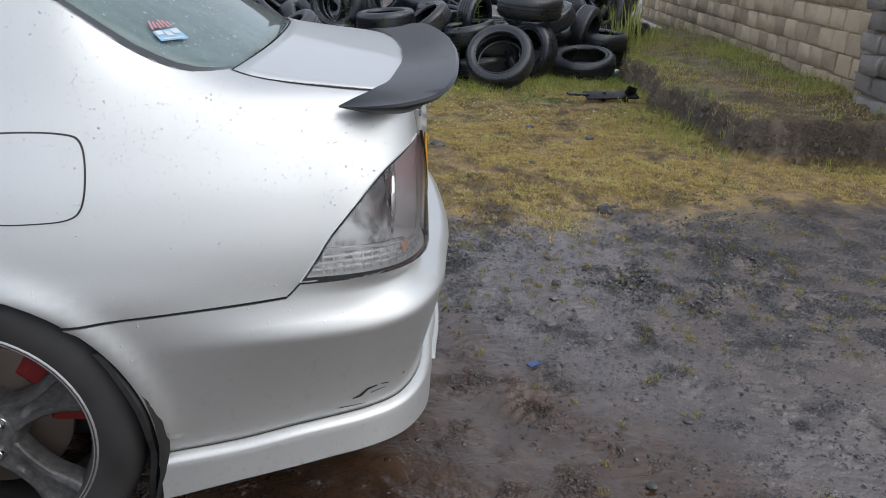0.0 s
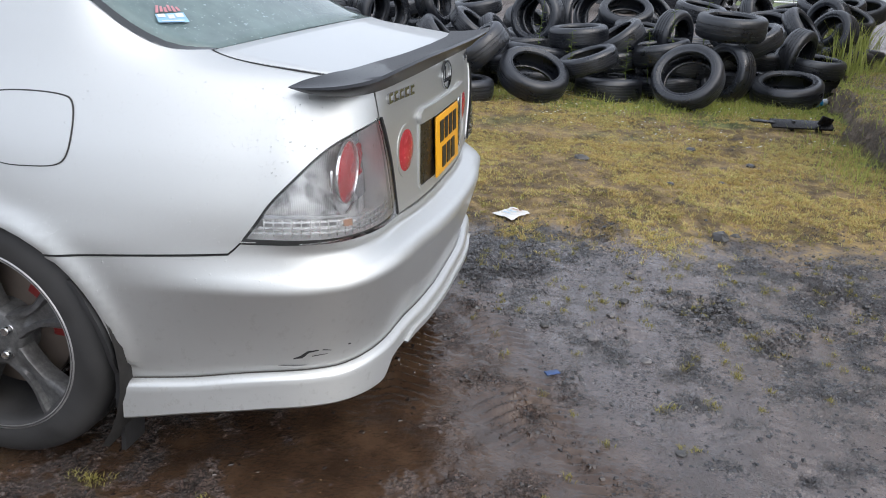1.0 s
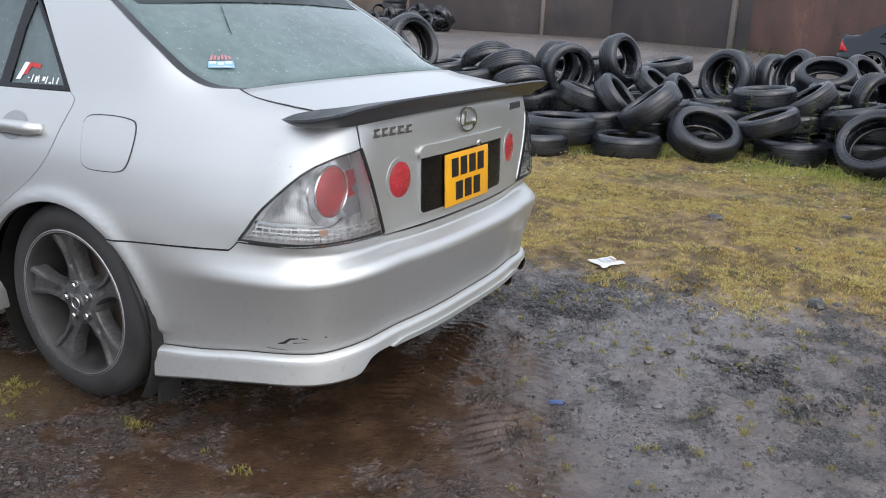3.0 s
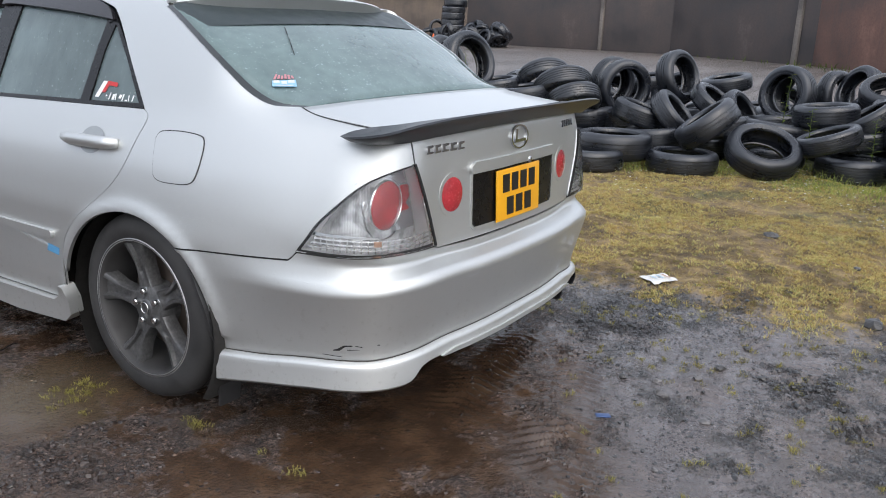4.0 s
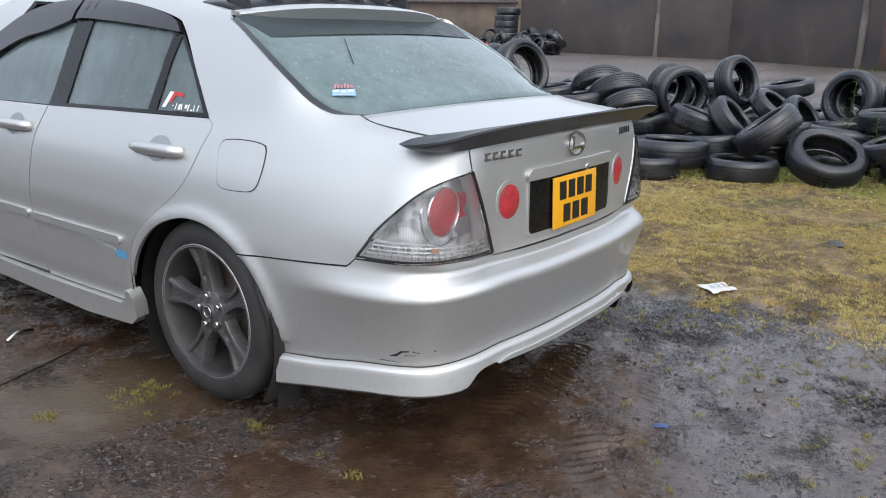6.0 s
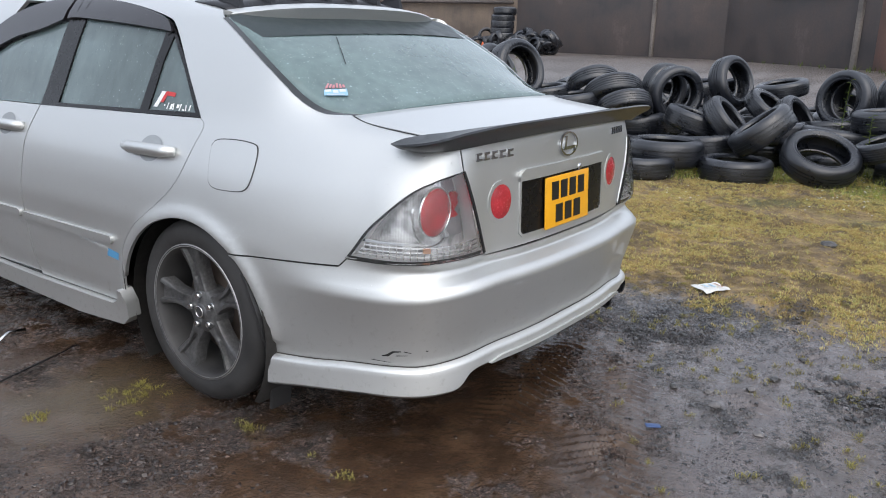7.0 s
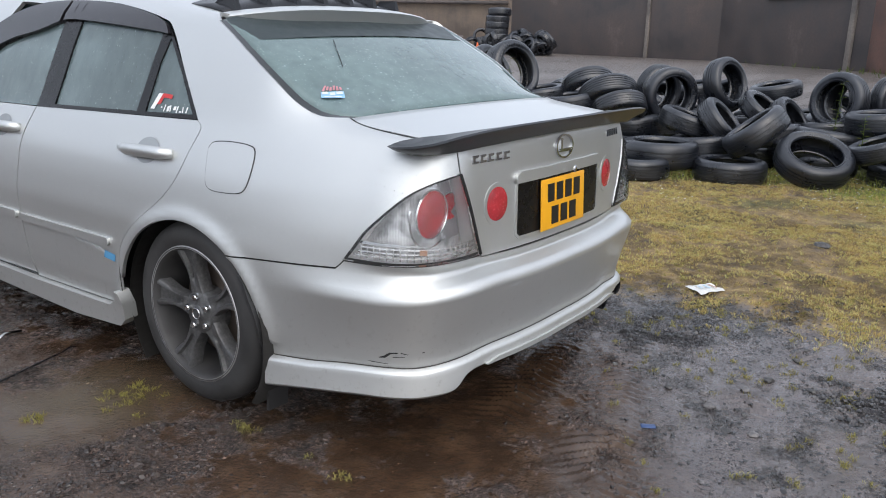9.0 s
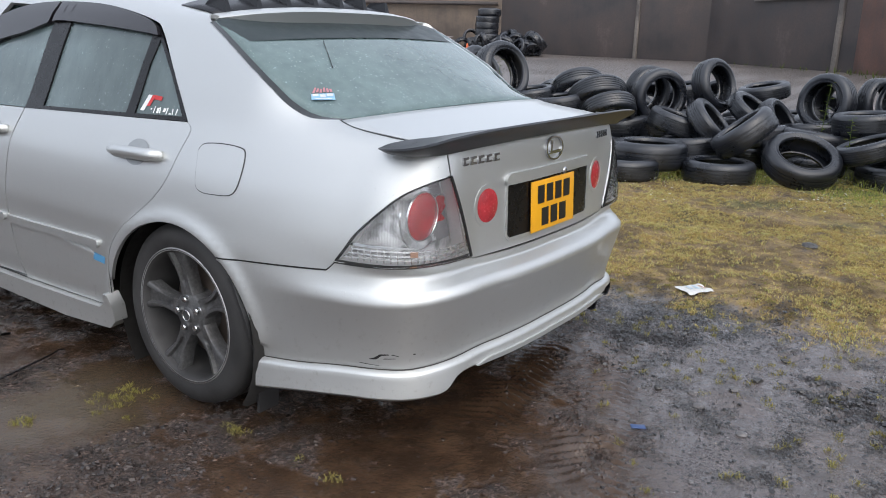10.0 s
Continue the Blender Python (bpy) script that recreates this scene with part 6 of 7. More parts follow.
pile(6.52, -0.48, 0.63, (-0.92, 0.38, 0.12), 0.58)
pile(7.12, -0.43, 0.58, (-0.71, 0.71, 0.06), 0.57)
pile(6.09, 0.12, 0.51, (-0.06, -0.58, 0.79), 0.54)
pile(6.80, 0.21, 0.68, (-0.12, 0.16, 0.98), 0.54)
pile(6.11, 0.54, 0.76, (-0.30, -0.90, 0.28), 0.54)
pile(5.85, 1.01, 0.63, (-0.68, -0.73, -0.00), 0.57)
pile(6.18, 1.28, 0.64, (-0.42, -0.91, -0.05), 0.57)
pile(7.06, 1.19, 0.62, (-0.12, 0.12, 0.99), 0.54)
pile(5.42, 0.65, 0.41, (0.08, -0.27, 0.95), 0.56)
pile(5.25, 0.44, 0.22, (-0.03, 0.10, 1.00), 0.58)
pile(6.24, -0.11, 0.41, (-0.10, -0.81, 0.55), 0.54)
pile(5.65, -0.36, 0.26, (-0.03, 0.14, 0.99), 0.55)
pile(7.29, -1.04, 0.67, (-0.64, 0.70, 0.39), 0.54)
pile(7.47, -0.80, 0.59, (-0.41, -0.91, 0.08), 0.54)
pile(7.42, -1.72, 0.67, (-0.36, -0.61, 0.65), 0.54)
pile(5.70, -1.74, 0.42, (-0.02, 0.19, 0.98), 0.57)
pile(5.97, -2.60, 0.54, (-0.14, 0.44, 0.91), 0.54)
pile(6.26, -2.67, 0.43, (-0.30, -0.16, 0.91), 0.54)
pile(6.29, -3.06, 0.41, (-0.55, -0.84, -0.21), 0.54)
pile(6.89, -3.20, 0.61, (-0.30, -0.65, 0.62), 0.54)
pile(7.72, -3.61, 0.66, (-0.64, 0.77, 0.10), 0.54)
pile(7.12, -3.55, 0.56, (-0.56, 0.79, 0.33), 0.54)
pile(6.59, -2.52, 0.47, (-0.17, -0.33, 0.89), 0.54)
pile(7.84, -2.99, 0.58, (-0.34, 0.05, 0.92), 0.54)
pile(8.42, -3.18, 0.63, (-0.07, 0.19, 0.98), 0.54)
pile(7.45, -2.88, 0.49, (-0.23, 0.03, 0.96), 0.54)
pile(8.73, -3.72, 0.79, (-0.37, 0.01, 0.90), 0.54)
pile(8.87, -4.02, 0.76, (-0.21, 0.24, 0.95), 0.54)
pile(8.06, -3.93, 0.68, (-0.33, -0.24, 0.86), 0.54)
pile(9.00, -4.31, 0.74, (-0.28, 0.18, 0.93), 0.54)
pile(9.18, -3.49, 0.68, (-0.12, 0.20, 0.97), 0.54)
pile(8.85, -3.03, 0.66, (-0.59, -0.68, 0.37), 0.54)
pile(5.24, 2.59, 0.81, (-0.26, -0.92, 0.29), 0.67)
pile(5.53, 3.06, 0.77, (0.00, -0.87, 0.48), 0.65)
pile(5.73, 1.90, 0.66, (0.42, 0.45, 0.79), 0.60)
pile(5.52, 1.56, 0.60, (0.40, 0.42, 0.81), 0.62)
pile(5.30, 1.32, 0.50, (0.34, 0.40, 0.85), 0.55)
pile(5.28, 1.88, 0.53, (-0.10, 0.11, 0.99), 0.54)
pile(5.40, 2.29, 0.57, (-0.11, 0.10, 0.99), 0.54)
pile(5.72, 2.33, 0.51, (-0.53, 0.46, 0.73), 0.54)
pile(6.85, 1.42, 0.50, (-0.30, -0.50, 0.80), 0.56)
pile(6.92, 0.80, 0.56, (-0.50, 0.30, 0.80), 0.56)
pile(7.62, -0.25, 0.48, (-0.40, -0.30, 0.85), 0.56)
# the heap's lower layers, which carry the ones above
rng = random.Random(4)
for row, (x0, y0, y1) in enumerate(((5.35, 0.5, 2.7), (5.75, -2.6, 3.0), (6.45, -3.2, 2.6), (7.15, -3.7, 2.0), (7.85, -4.1, 0.8), (8.6, -4.3, -1.6))):
    y = y0
    while y < y1:
        for z in ((0.10, 0.30) if row in (1, 2, 3) else (0.10, 0.29) if row == 4 else (0.10,)):
            spot_ = (x0 + rng.uniform(-0.12, 0.12), y + rng.uniform(-0.1, 0.1), z + 0.02, (rng.uniform(-0.12, 0.12), rng.uniform(-0.12, 0.12), 1), rng.uniform(0.58, 0.64))
            if not (spot_[0] < 6.1 and spot_[1] < -1.95):
                pile(*spot_)
        y += rng.uniform(0.62, 0.74)

# a tyre against the red wall, a stack and a heap by the far wall
pile(25.6, -2.05, 0.36, (-0.72, 0.62, 0.25), 0.74, "large scrap tyre leaning on the yard wall", "tyres along the wall")
for k in range(7):
    pile(36.0 + rng.uniform(-0.12, 0.12), 22.6 + rng.uniform(-0.12, 0.12), 0.18 + 0.34 * k, (rng.uniform(-0.08, 0.08), rng.uniform(-0.08, 0.08), 1), 1.30, "stacked black tyre by the far wall", "stack of tyres")
for k in range(30):
    x, y = 35.8 + rng.uniform(-0.9, 1.2), 21.4 + rng.uniform(-2.2, 3.4)
    pile(x, y, 0.34 + rng.uniform(0, 0.55), (rng.uniform(-1, 1), rng.uniform(-1, 1), rng.uniform(0, 1)), rng.uniform(0.8, 1.1), "black scrap tyre dumped by the far wall", "tyres along the wall")


# ---- two saloons driving through the yard, here standing ----
dark = tagged(new("dark_saloon_car"), "black four-door saloon with bright alloy wheels", "car")
dark.matrix_basis = Matrix.Translation((20.10, -1.6, 0)) @ Matrix.Rotation(math.atan2(-2.73, -0.76) - math.pi / 2, 4, "Z")
saloon(dark, PAINT_DARK, False)
pale = tagged(new("pale_saloon_car"), "pale silver four-door saloon with tinted windows", "car")
pale.matrix_basis = Matrix.Translation((27.0, 20.0, 0)) @ Matrix.Rotation(math.atan2(0.97, -0.25) - math.pi / 2, 4, "Z")
saloon(pale, PAINT_TAIL, False)
for c in (dark, pale):
    pl = box((0.50, 0.012, 0.11), (0, -0.905, 0.70), 0.003)
    part("number_plate", pl, PLATE_YELLOW, c, "yellow number plate")
    sp = box((1.15, 0.10, 0.025), (0, -0.90, 0.965), 0.008)
    part("boot_spoiler", sp, PAINT_DARK if c is dark else PAINT_TAIL, c)
    for s in (-1, 1):
        m = box((0.20, 0.12, 0.13), (s * 0.90, 1.78, 0.96), 0.04)
        part("wing_mirror", m, PAINT_DARK if c is dark else PAINT_TAIL, c)


# ---- block wall on the bank ----
def weathered(name, colour, lime=0.0):
    """Block whose tone shifts from piece to piece, stained and pitted."""
    m, nt, b = material(name)
    vec = coords(nt)
    info = nt.nodes.new("ShaderNodeObjectInfo")
    big, fine = noise_tex(nt, vec, 5.0, 5.0), noise_tex(nt, vec, 45.0, 6.0, 0.7)
    tone = calc(nt, "ADD", calc(nt, "MULTIPLY", info.outputs["Random"], 0.45), calc(nt, "ADD", calc(nt, "MULTIPLY", big, 0.35), calc(nt, "MULTIPLY", fine, 0.3)))
    c = ramp(nt, tone, (0.25, tuple(c * 0.62 for c in colour)), (0.55, colour), (0.85, tuple(min(1, c * 1.35) for c in colour)))
    if lime:  # white lime washed out of the joints, running across the stones
        runs = noise_tex(nt, coords(nt, (2.2, 2.2, 0.8)), 2.4, 6.0, 0.7)
        c = mix_colour(nt, grey_ramp(nt, runs, (0.57, 0.0), (0.66, lime)), c, (0.62, 0.60, 0.56))
    nt.links.new(c, b.inputs["Base Color"])
    b.inputs["Roughness"].default_value = 0.9
    bump(nt, b, fine, 1.0, 0.02)
    return m



BLOCK = weathered("weathered_block", (0.50, 0.405, 0.29))
BLOCK_DARK = weathered("sooty_block", (0.31, 0.285, 0.265), 0.75)
MORTAR = plain("old_mortar", (0.33, 0.27, 0.20), 0.95, vary=0.3, scale=30.0)
wall_dir = radians(-8.0)
base = Matrix.Translation((3.1, -4.22, 0.22)) @ Matrix.Rotation(wall_dir, 4, "Z")
core = tagged(part("wall_blocks", box((8.4, 0.17, 2.4), (4.05, -0.105, 1.15), 0.01), MORTAR), "old grey concrete-block wall with soot and moss", "wall", kind="structure")
core.matrix_basis = base
pier = tagged(part("wall_pier", box((1.1, 0.34, 2.4), (-0.62, -0.10, 1.15), 0.03), MORTAR), "rough dark stone pier with white stains", "wall", kind="structure")
pier.matrix_basis = base


def rough_block(seed, size, ragged=0.006):
    r = random.Random(seed)
    bm = box(size, (0, 0, 0), 0.010, segments=1)
    for v in bm.verts:
        v.co += Vector((r.uniform(-1, 1), r.uniform(-1, 1), r.uniform(-1, 1))) * ragged
    me = bpy.data.meshes.new("block")
    bm.to_mesh(me)
    bm.free()
    return me


BLOCKS = [rough_block(k, (0.246, 0.09, 0.150)) for k in range(6)]
STONES = [rough_block(20 + k, (0.26, 0.16, 0.125), 0.014) for k in range(6)]
br = random.Random(8)
for row in range(9):
    for col in range(32):
        b = part("block", BLOCKS[br.randrange(6)], BLOCK, core)
        b.matrix_local = Matrix.Translation((0.06 + 0.256 * col + (0.128 if row % 2 else 0) + br.uniform(-0.008, 0.008), br.uniform(-0.006, 0.006) - 0.052, 0.08 + 0.160 * row)) @ Euler((0, br.uniform(-0.012, 0.012), 0)).to_matrix().to_4x4()
for row in range(13):
    for col in range(4):
        b = part("stone", STONES[br.randrange(6)], BLOCK_DARK, pier)
        b.matrix_local = Matrix.Translation((-1.05 + 0.275 * col + (0.10 if row % 2 else 0), 0.02 + br.uniform(-0.02, 0.03), 0.06 + 0.137 * row)) @ Euler((0, br.uniform(-0.04, 0.04), 0)).to_matrix().to_4x4()

# ---- litter ----
def crumple(name, w, d, rise, seed, n=7):
    r = random.Random(seed)
    verts = [(w * (i / (n - 1) - 0.5), d * (j / (n - 1) - 0.5), rise * r.random()) for i in range(n) for j in range(n)]
    faces = [(i * n + j, (i + 1) * n + j, (i + 1) * n + j + 1, i * n + j + 1) for i in range(n - 1) for j in range(n - 1)]
    return mesh(name, verts, faces, False)


def ground_z(x, y):
    return float(ground_height(x, y))


PAPER = plain("wet_paper", (0.60, 0.60, 0.58), 0.7, vary=0.08)
paper = tagged(part("paper_scrap", crumple("paper_scrap", 0.12, 0.15, 0.014, 3), PAPER), "crumpled white wet paper scrap with faint print", "litter")
paper.matrix_basis = pose(1.49, -0.925, ground_z(1.49, -0.925) + 0.008, 0, 0, 60)
for k in range(3):
    bar = mesh("print_bar", [(-0.035 + 0.01 * k, -0.05 + 0.035 * k, 0.0145), (0.03, -0.05 + 0.035 * k, 0.0145), (0.03, -0.04 + 0.035 * k, 0.0145), (-0.035 + 0.01 * k, -0.04 + 0.035 * k, 0.0145)], [(0, 1, 2, 3)], False)
    part("print_bar", bar, DECAL_BLUE if k else AMBER, paper)
BLUE = plain("blue_plastic", (0.03, 0.065, 0.17), 0.35)
chip = tagged(part("plastic_shard", box((0.050, 0.022, 0.005), (0, 0, 0), 0.002), BLUE), "small blue plastic shard in the mud", "litter")
chip.matrix_basis = pose(-0.005, -1.255, ground_z(-0.005, -1.255) + 0.006, 6, 4, -52)
CYAN = plain("blue_bottle_label", (0.02, 0.28, 0.62), 0.3)
CLEAR = plain("cloudy_plastic", (0.55, 0.60, 0.62), 0.2)
v, f = revolve([(0.0, -0.12), (0.032, -0.12), (0.034, -0.11), (0.034, -0.01), (0.030, 0.0)], 20)
bottle = tagged(part("plastic_bottle", mesh("plastic_bottle", v, f), CYAN), "discarded plastic bottle with a blue label", "bottle")
bottle.matrix_basis = Matrix.Translation((5.75, -3.25, 0.06)) @ Euler((radians(80), 0, radians(25))).to_matrix().to_4x4()
v, f = revolve([(0.030, 0.0), (0.033, 0.015), (0.028, 0.06), (0.013, 0.09), (0.013, 0.11), (0.0, 0.112)], 20)
part("bottle_neck", mesh("bottle_neck", v, f), CLEAR, bottle, "clear crushed neck")

# broken black bumper trim on the moss
trim = tagged(part("bumper_trim", box((0.62, 0.13, 0.02), (0, 0, 0.10), 0.006, Euler((radians(24), 0, 0)).to_matrix()), BLACK_TRIM), "broken black plastic bumper trim lying on moss", "car part")
trim.matrix_basis = Matrix.Translation((4.33, -2.80, ground_z(4.33, -2.80) - 0.03)) @ Matrix.Rotation(radians(-82), 4, "Z") @ Matrix.Diagonal((0.76, 0.9, 0.85, 1))
part("trim_fin", box((0.16, 0.02, 0.09), (0.22, -0.02, 0.14), 0.005, Euler((0.3, 0.25, 0.4)).to_matrix()), BLACK_TRIM, trim)
part("trim_bracket", box((0.03, 0.10, 0.11), (-0.08, 0.05, 0.075), 0.004), BLACK_TRIM, trim)
part("trim_bracket", box((0.03, 0.10, 0.11), (0.20, 0.05, 0.075), 0.004), BLACK_TRIM, trim)
part("trim_tip", box((0.26, 0.05, 0.015), (-0.40, -0.01, 0.115), 0.005, Euler((0.2, 0.06, 0.1)).to_matrix()), BLACK_TRIM, trim)

# traffic cone by the far wall
ORANGE = plain("orange_cone", (0.62, 0.12, 0.03), 0.5)
v, f = revolve([(0.17, 0.03), (0.15, 0.04), (0.03, 0.66), (0.0, 0.665)], 20)
cone = tagged(part("traffic_cone", mesh("traffic_cone", v, f), ORANGE), "orange traffic cone by the far wall", "cone")
cone.matrix_basis = pose(30.6, 20.35, 0.0)
part("cone_foot", box((0.42, 0.42, 0.04), (0, 0, 0.02), 0.01), ORANGE, cone)

# dark stones and clods that can be told apart
STONE = plain("wet_stone", (0.045, 0.043, 0.042), 0.3, vary=0.5, scale=25.0, relief=0.3)
def clod(x, y, r, seed, label, mat=STONE, tall=0.5):
    q = random.Random(seed)
    bm = bmesh.new()
    bmesh.ops.create_icosphere(bm, subdivisions=2, radius=r)
    for vv in bm.verts:
        vv.co *= 1 + q.uniform(-0.18, 0.18)
        vv.co.z *= tall
    ob = tagged(part("stone", bm, mat), label, "stone", "loose stones")
    ob.matrix_basis = pose(x, y, ground_z(x, y) + r * 0.15, 0, 0, q.uniform(0, 360))
for x, y, r in ((2.75, -1.20, 0.045), (1.52, -1.98, 0.022), (2.35, -1.72, 0.025), (3.0, -2.25, 0.03), (2.5, -2.02, 0.02), (0.12, -1.47, 0.02), (0.62, -1.62, 0.015), (-0.62, -1.42, 0.014), (0.9, -1.5, 0.016), (-0.35, -1.62, 0.016), (3.3, -1.9, 0.035)):
    clod(x, y, r, int(x * 100), "dark wet stone on the ground")
clod(1.43, -1.90, 0.038, 143, "rounded dark clod on the edge of the moss", STONE, 0.95)
SLATE = plain("wet_slate", (0.115, 0.108, 0.108), 0.25, vary=0.4, scale=40.0, relief=0.3)
for x, y, r, dark in ((0.163, -1.542, 0.018, 0), (0.249, -1.371, 0.021, 0), (0.879, -1.077, 0.016, 0), (0.470, -1.427, 0.017, 0), (0.346, -1.316, 0.019, 0), (0.316, -1.200, 0.017, 1), (-0.226, -1.509, 0.012, 0), (0.927, -1.323, 0.013, 0), (0.61, -1.471, 0.022, 1)):
    clod(x, y, r, int(x * 1000) + 77, "dark wet stone on the ground" if dark else "flat grey stone sunk in the silt", STONE if dark else SLATE)
# broken stones and roots in the bank's cut face
def bank_face_stones(count, seed):
    q = np.random.RandomState(seed)
    base_v = np.array([(1, 0, -0.3), (0.3, 0.9, -0.3), (-0.8, 0.5, -0.3), (-0.7, -0.6, -0.3), (0.4, -0.9, -0.3), (0.5, 0.3, 0.6), (-0.4, 0.3, 0.65), (-0.1, -0.5, 0.6)])
    base_f = [(0, 1, 5), (1, 2, 6), (1, 6, 5), (2, 3, 6), (3, 4, 7), (3, 7, 6), (4, 0, 7), (0, 5, 7), (5, 6, 7), (4, 3, 2, 1, 0)]
    xs, ys = q.uniform(2.2, 7.2, count * 30), q.uniform(-4.3, -3.0, count * 30)
    h = bank_height(xs, ys)
    edge = (h > 0.03) & (h < 0.21)
    xs, ys = xs[edge][:count], ys[edge][:count]
    verts, faces = [], []
    for x, y, z in zip(xs, ys, ground_height(xs, ys)):
        k = len(verts)
        for p in base_v * (1 + q.uniform(-0.3, 0.3, base_v.shape)) * q.uniform(0.008, 0.034):
            verts.append((x + p[0], y + p[1], z + p[2] - 0.008))
        faces += [tuple(k + i for i in f) for f in base_f]
    return mesh("bank_stones", verts, faces, False)


CLOD = plain("dark_clod", (0.11, 0.086, 0.066), 0.85, vary=0.5, scale=40.0, relief=0.5, size=0.01)
tagged(part("bank_stones", bank_face_stones(170, 4), CLOD), "dark clods and stones in the cut bank", "stones", kind="stuff")
# a length of black cable in the mud
v, f = tube([(-1.36, 0.602, 0.002), (-1.171, 0.658, 0.003), (-1.02, 0.705, 0.004), (-0.90, 0.742, 0.004), (-0.862, 0.750, 0.012), (-0.845, 0.748, 0.006)], 0.0032, 7)
tagged(part("cable", mesh("cable", v, f), BLACK_TRIM), "black cable half sunk in the mud", "cable")
# pale plastic scrap, made as a bent chrome bar
v, f = tube([(-1.02, 1.02, 0.006), (-0.96, 1.07, 0.012), (-0.90, 1.05, 0.01)], 0.008, 7)
tagged(part("metal_shard", mesh("metal_shard", v, f), CHROME), "pale plastic scrap in the mud, shaped as a bright bent bar", "litter")


# ---- gravel, moss and grass, past counting ----
def scatter_gravel(count, seed):
    r = np.random.RandomState(seed)
    base_v = np.array([(1, 0, -0.3), (0.3, 0.9, -0.3), (-0.8, 0.5, -0.3), (-0.7, -0.6, -0.3), (0.4, -0.9, -0.3), (0.5, 0.3, 0.5), (-0.4, 0.3, 0.55), (-0.1, -0.5, 0.5)])
    base_f = [(0, 1, 5), (1, 2, 6), (1, 6, 5), (2, 3, 6), (3, 4, 7), (3, 7, 6), (4, 0, 7), (0, 5, 7), (5, 6, 7)]
    verts, faces = [], []
    x = r.uniform(-1.9, 2.2, count * 4)
    y = r.uniform(-2.9, 1.4, count * 4)
    dens = np.clip(1.0 * gravel_mask(x, y) ** 2 + 0.24, 0.03, 1) * np.clip(0.55 + 0.8 * value_noise(x * 8, y * 8, 23), 0.15, 1) * np.where(np.hypot(x + 1.22, y + 0.25) > 0.35, 0.15 + 0.85 * np.clip((0.57 * x - 0.82 * y - 0.45) / 0.5, 0, 1), 1.0)
    keep = r.uniform(0, 1, count * 4) < dens * np.clip((moss_edge(y) + 0.22 - x) / 0.3, 0.03, 1)
    x, y = x[keep][:count], y[keep][:count]
    z = ground_height(x, y)
    size = 0.0034 + 0.0110 * r.uniform(0, 1, len(x)) ** 3.5
    for i in range(len(x)):
        a = r.uniform(0, 6.28)
        c, s = math.cos(a), math.sin(a)
        k = len(verts)
        j = base_v * (1 + r.uniform(-0.25, 0.25, base_v.shape)) * size[i]
        for px_, py_, pz_ in j:
            verts.append((x[i] + px_ * c - py_ * s, y[i] + px_ * s + py_ * c, z[i] + pz_ * 0.6 - size[i] * 0.16))
        faces += [(k + p, k + q, k + t) for p, q, t in base_f]
    return mesh("gravel", verts, faces, False)


def gravel_material():
    m, nt, b = material("gravel")
    geo = nt.nodes.new("ShaderNodeNewGeometry")
    sep = nt.nodes.new("ShaderNodeSeparateXYZ")
    nt.links.new(coords(nt), sep.inputs[0])
    slant = calc(nt, "SUBTRACT", calc(nt, "MULTIPLY", sep.outputs[0], 0.57), calc(nt, "MULTIPLY", sep.outputs[1], 0.82))
    c = ramp(nt, geo.outputs["Random Per Island"], (0.0, (0.010, 0.010, 0.011)), (0.6, (0.026, 0.026, 0.028)), (0.97, (0.044, 0.043, 0.045)), (1.0, (0.10, 0.092, 0.088)))
    c = mix_colour(nt, grey_ramp(nt, calc(nt, "SUBTRACT", 1.45, slant), (0.40, 0.0), (0.60, 1.0)), c, mix_colour(nt, 1.0, c, (1.40, 0.95, 0.70), "MULTIPLY"))
    nt.links.new(c, b.inputs["Base Color"])
    b.inputs["Roughness"].default_value = 0.24
    b.inputs["Specular IOR Level"].default_value = 0.6
    return m


tagged(part("gravel", scatter_gravel(60000, 2), gravel_material()), "loose dark wet gravel over the mud", "gravel", kind="stuff")


def blades(name, xs, ys, height, width, lean, seed, zs=None, away=None):
    """Grass blades, each a bent strip of two faces."""
    r = np.random.RandomState(seed)
    n = len(xs)
    zs = ground_height(xs, ys) if zs is None else zs
    a, b = r.uniform(0, 2 * np.pi, n), r.uniform(0, 2 * np.pi, n)
    if away is not None:  # each blade leans out from its tuft
        b = away + r.normal(0, 0.35, n)
        a = b + np.pi / 2
    h = height * r.uniform(0.5, 1.3, n)
    w = width * r.uniform(0.6, 1.3, n)
    l = lean * h * r.uniform(0.3, 1.2, n)
    wx_, wy_ = np.cos(a) * w / 2, np.sin(a) * w / 2
    dx, dy = np.cos(b) * l, np.sin(b) * l
    p = np.stack([
        np.stack([xs - wx_, ys - wy_, zs - 0.004], -1), np.stack([xs + wx_, ys + wy_, zs - 0.004], -1),
        np.stack([xs + dx * 0.35 + wx_ * 0.8, ys + dy * 0.35 + wy_ * 0.8, zs + h * 0.6], -1), np.stack([xs + dx * 0.35 - wx_ * 0.8, ys + dy * 0.35 - wy_ * 0.8, zs + h * 0.6], -1),
        np.stack([xs + dx, ys + dy, zs + h], -1)], 1).reshape(-1, 3)
    k = np.arange(n) * 5
    faces = np.stack([k, k + 1, k + 2, k + 3], -1).tolist() + np.stack([k + 3, k + 2, k + 4], -1).tolist()
    return mesh(name, p.tolist(), faces, False)


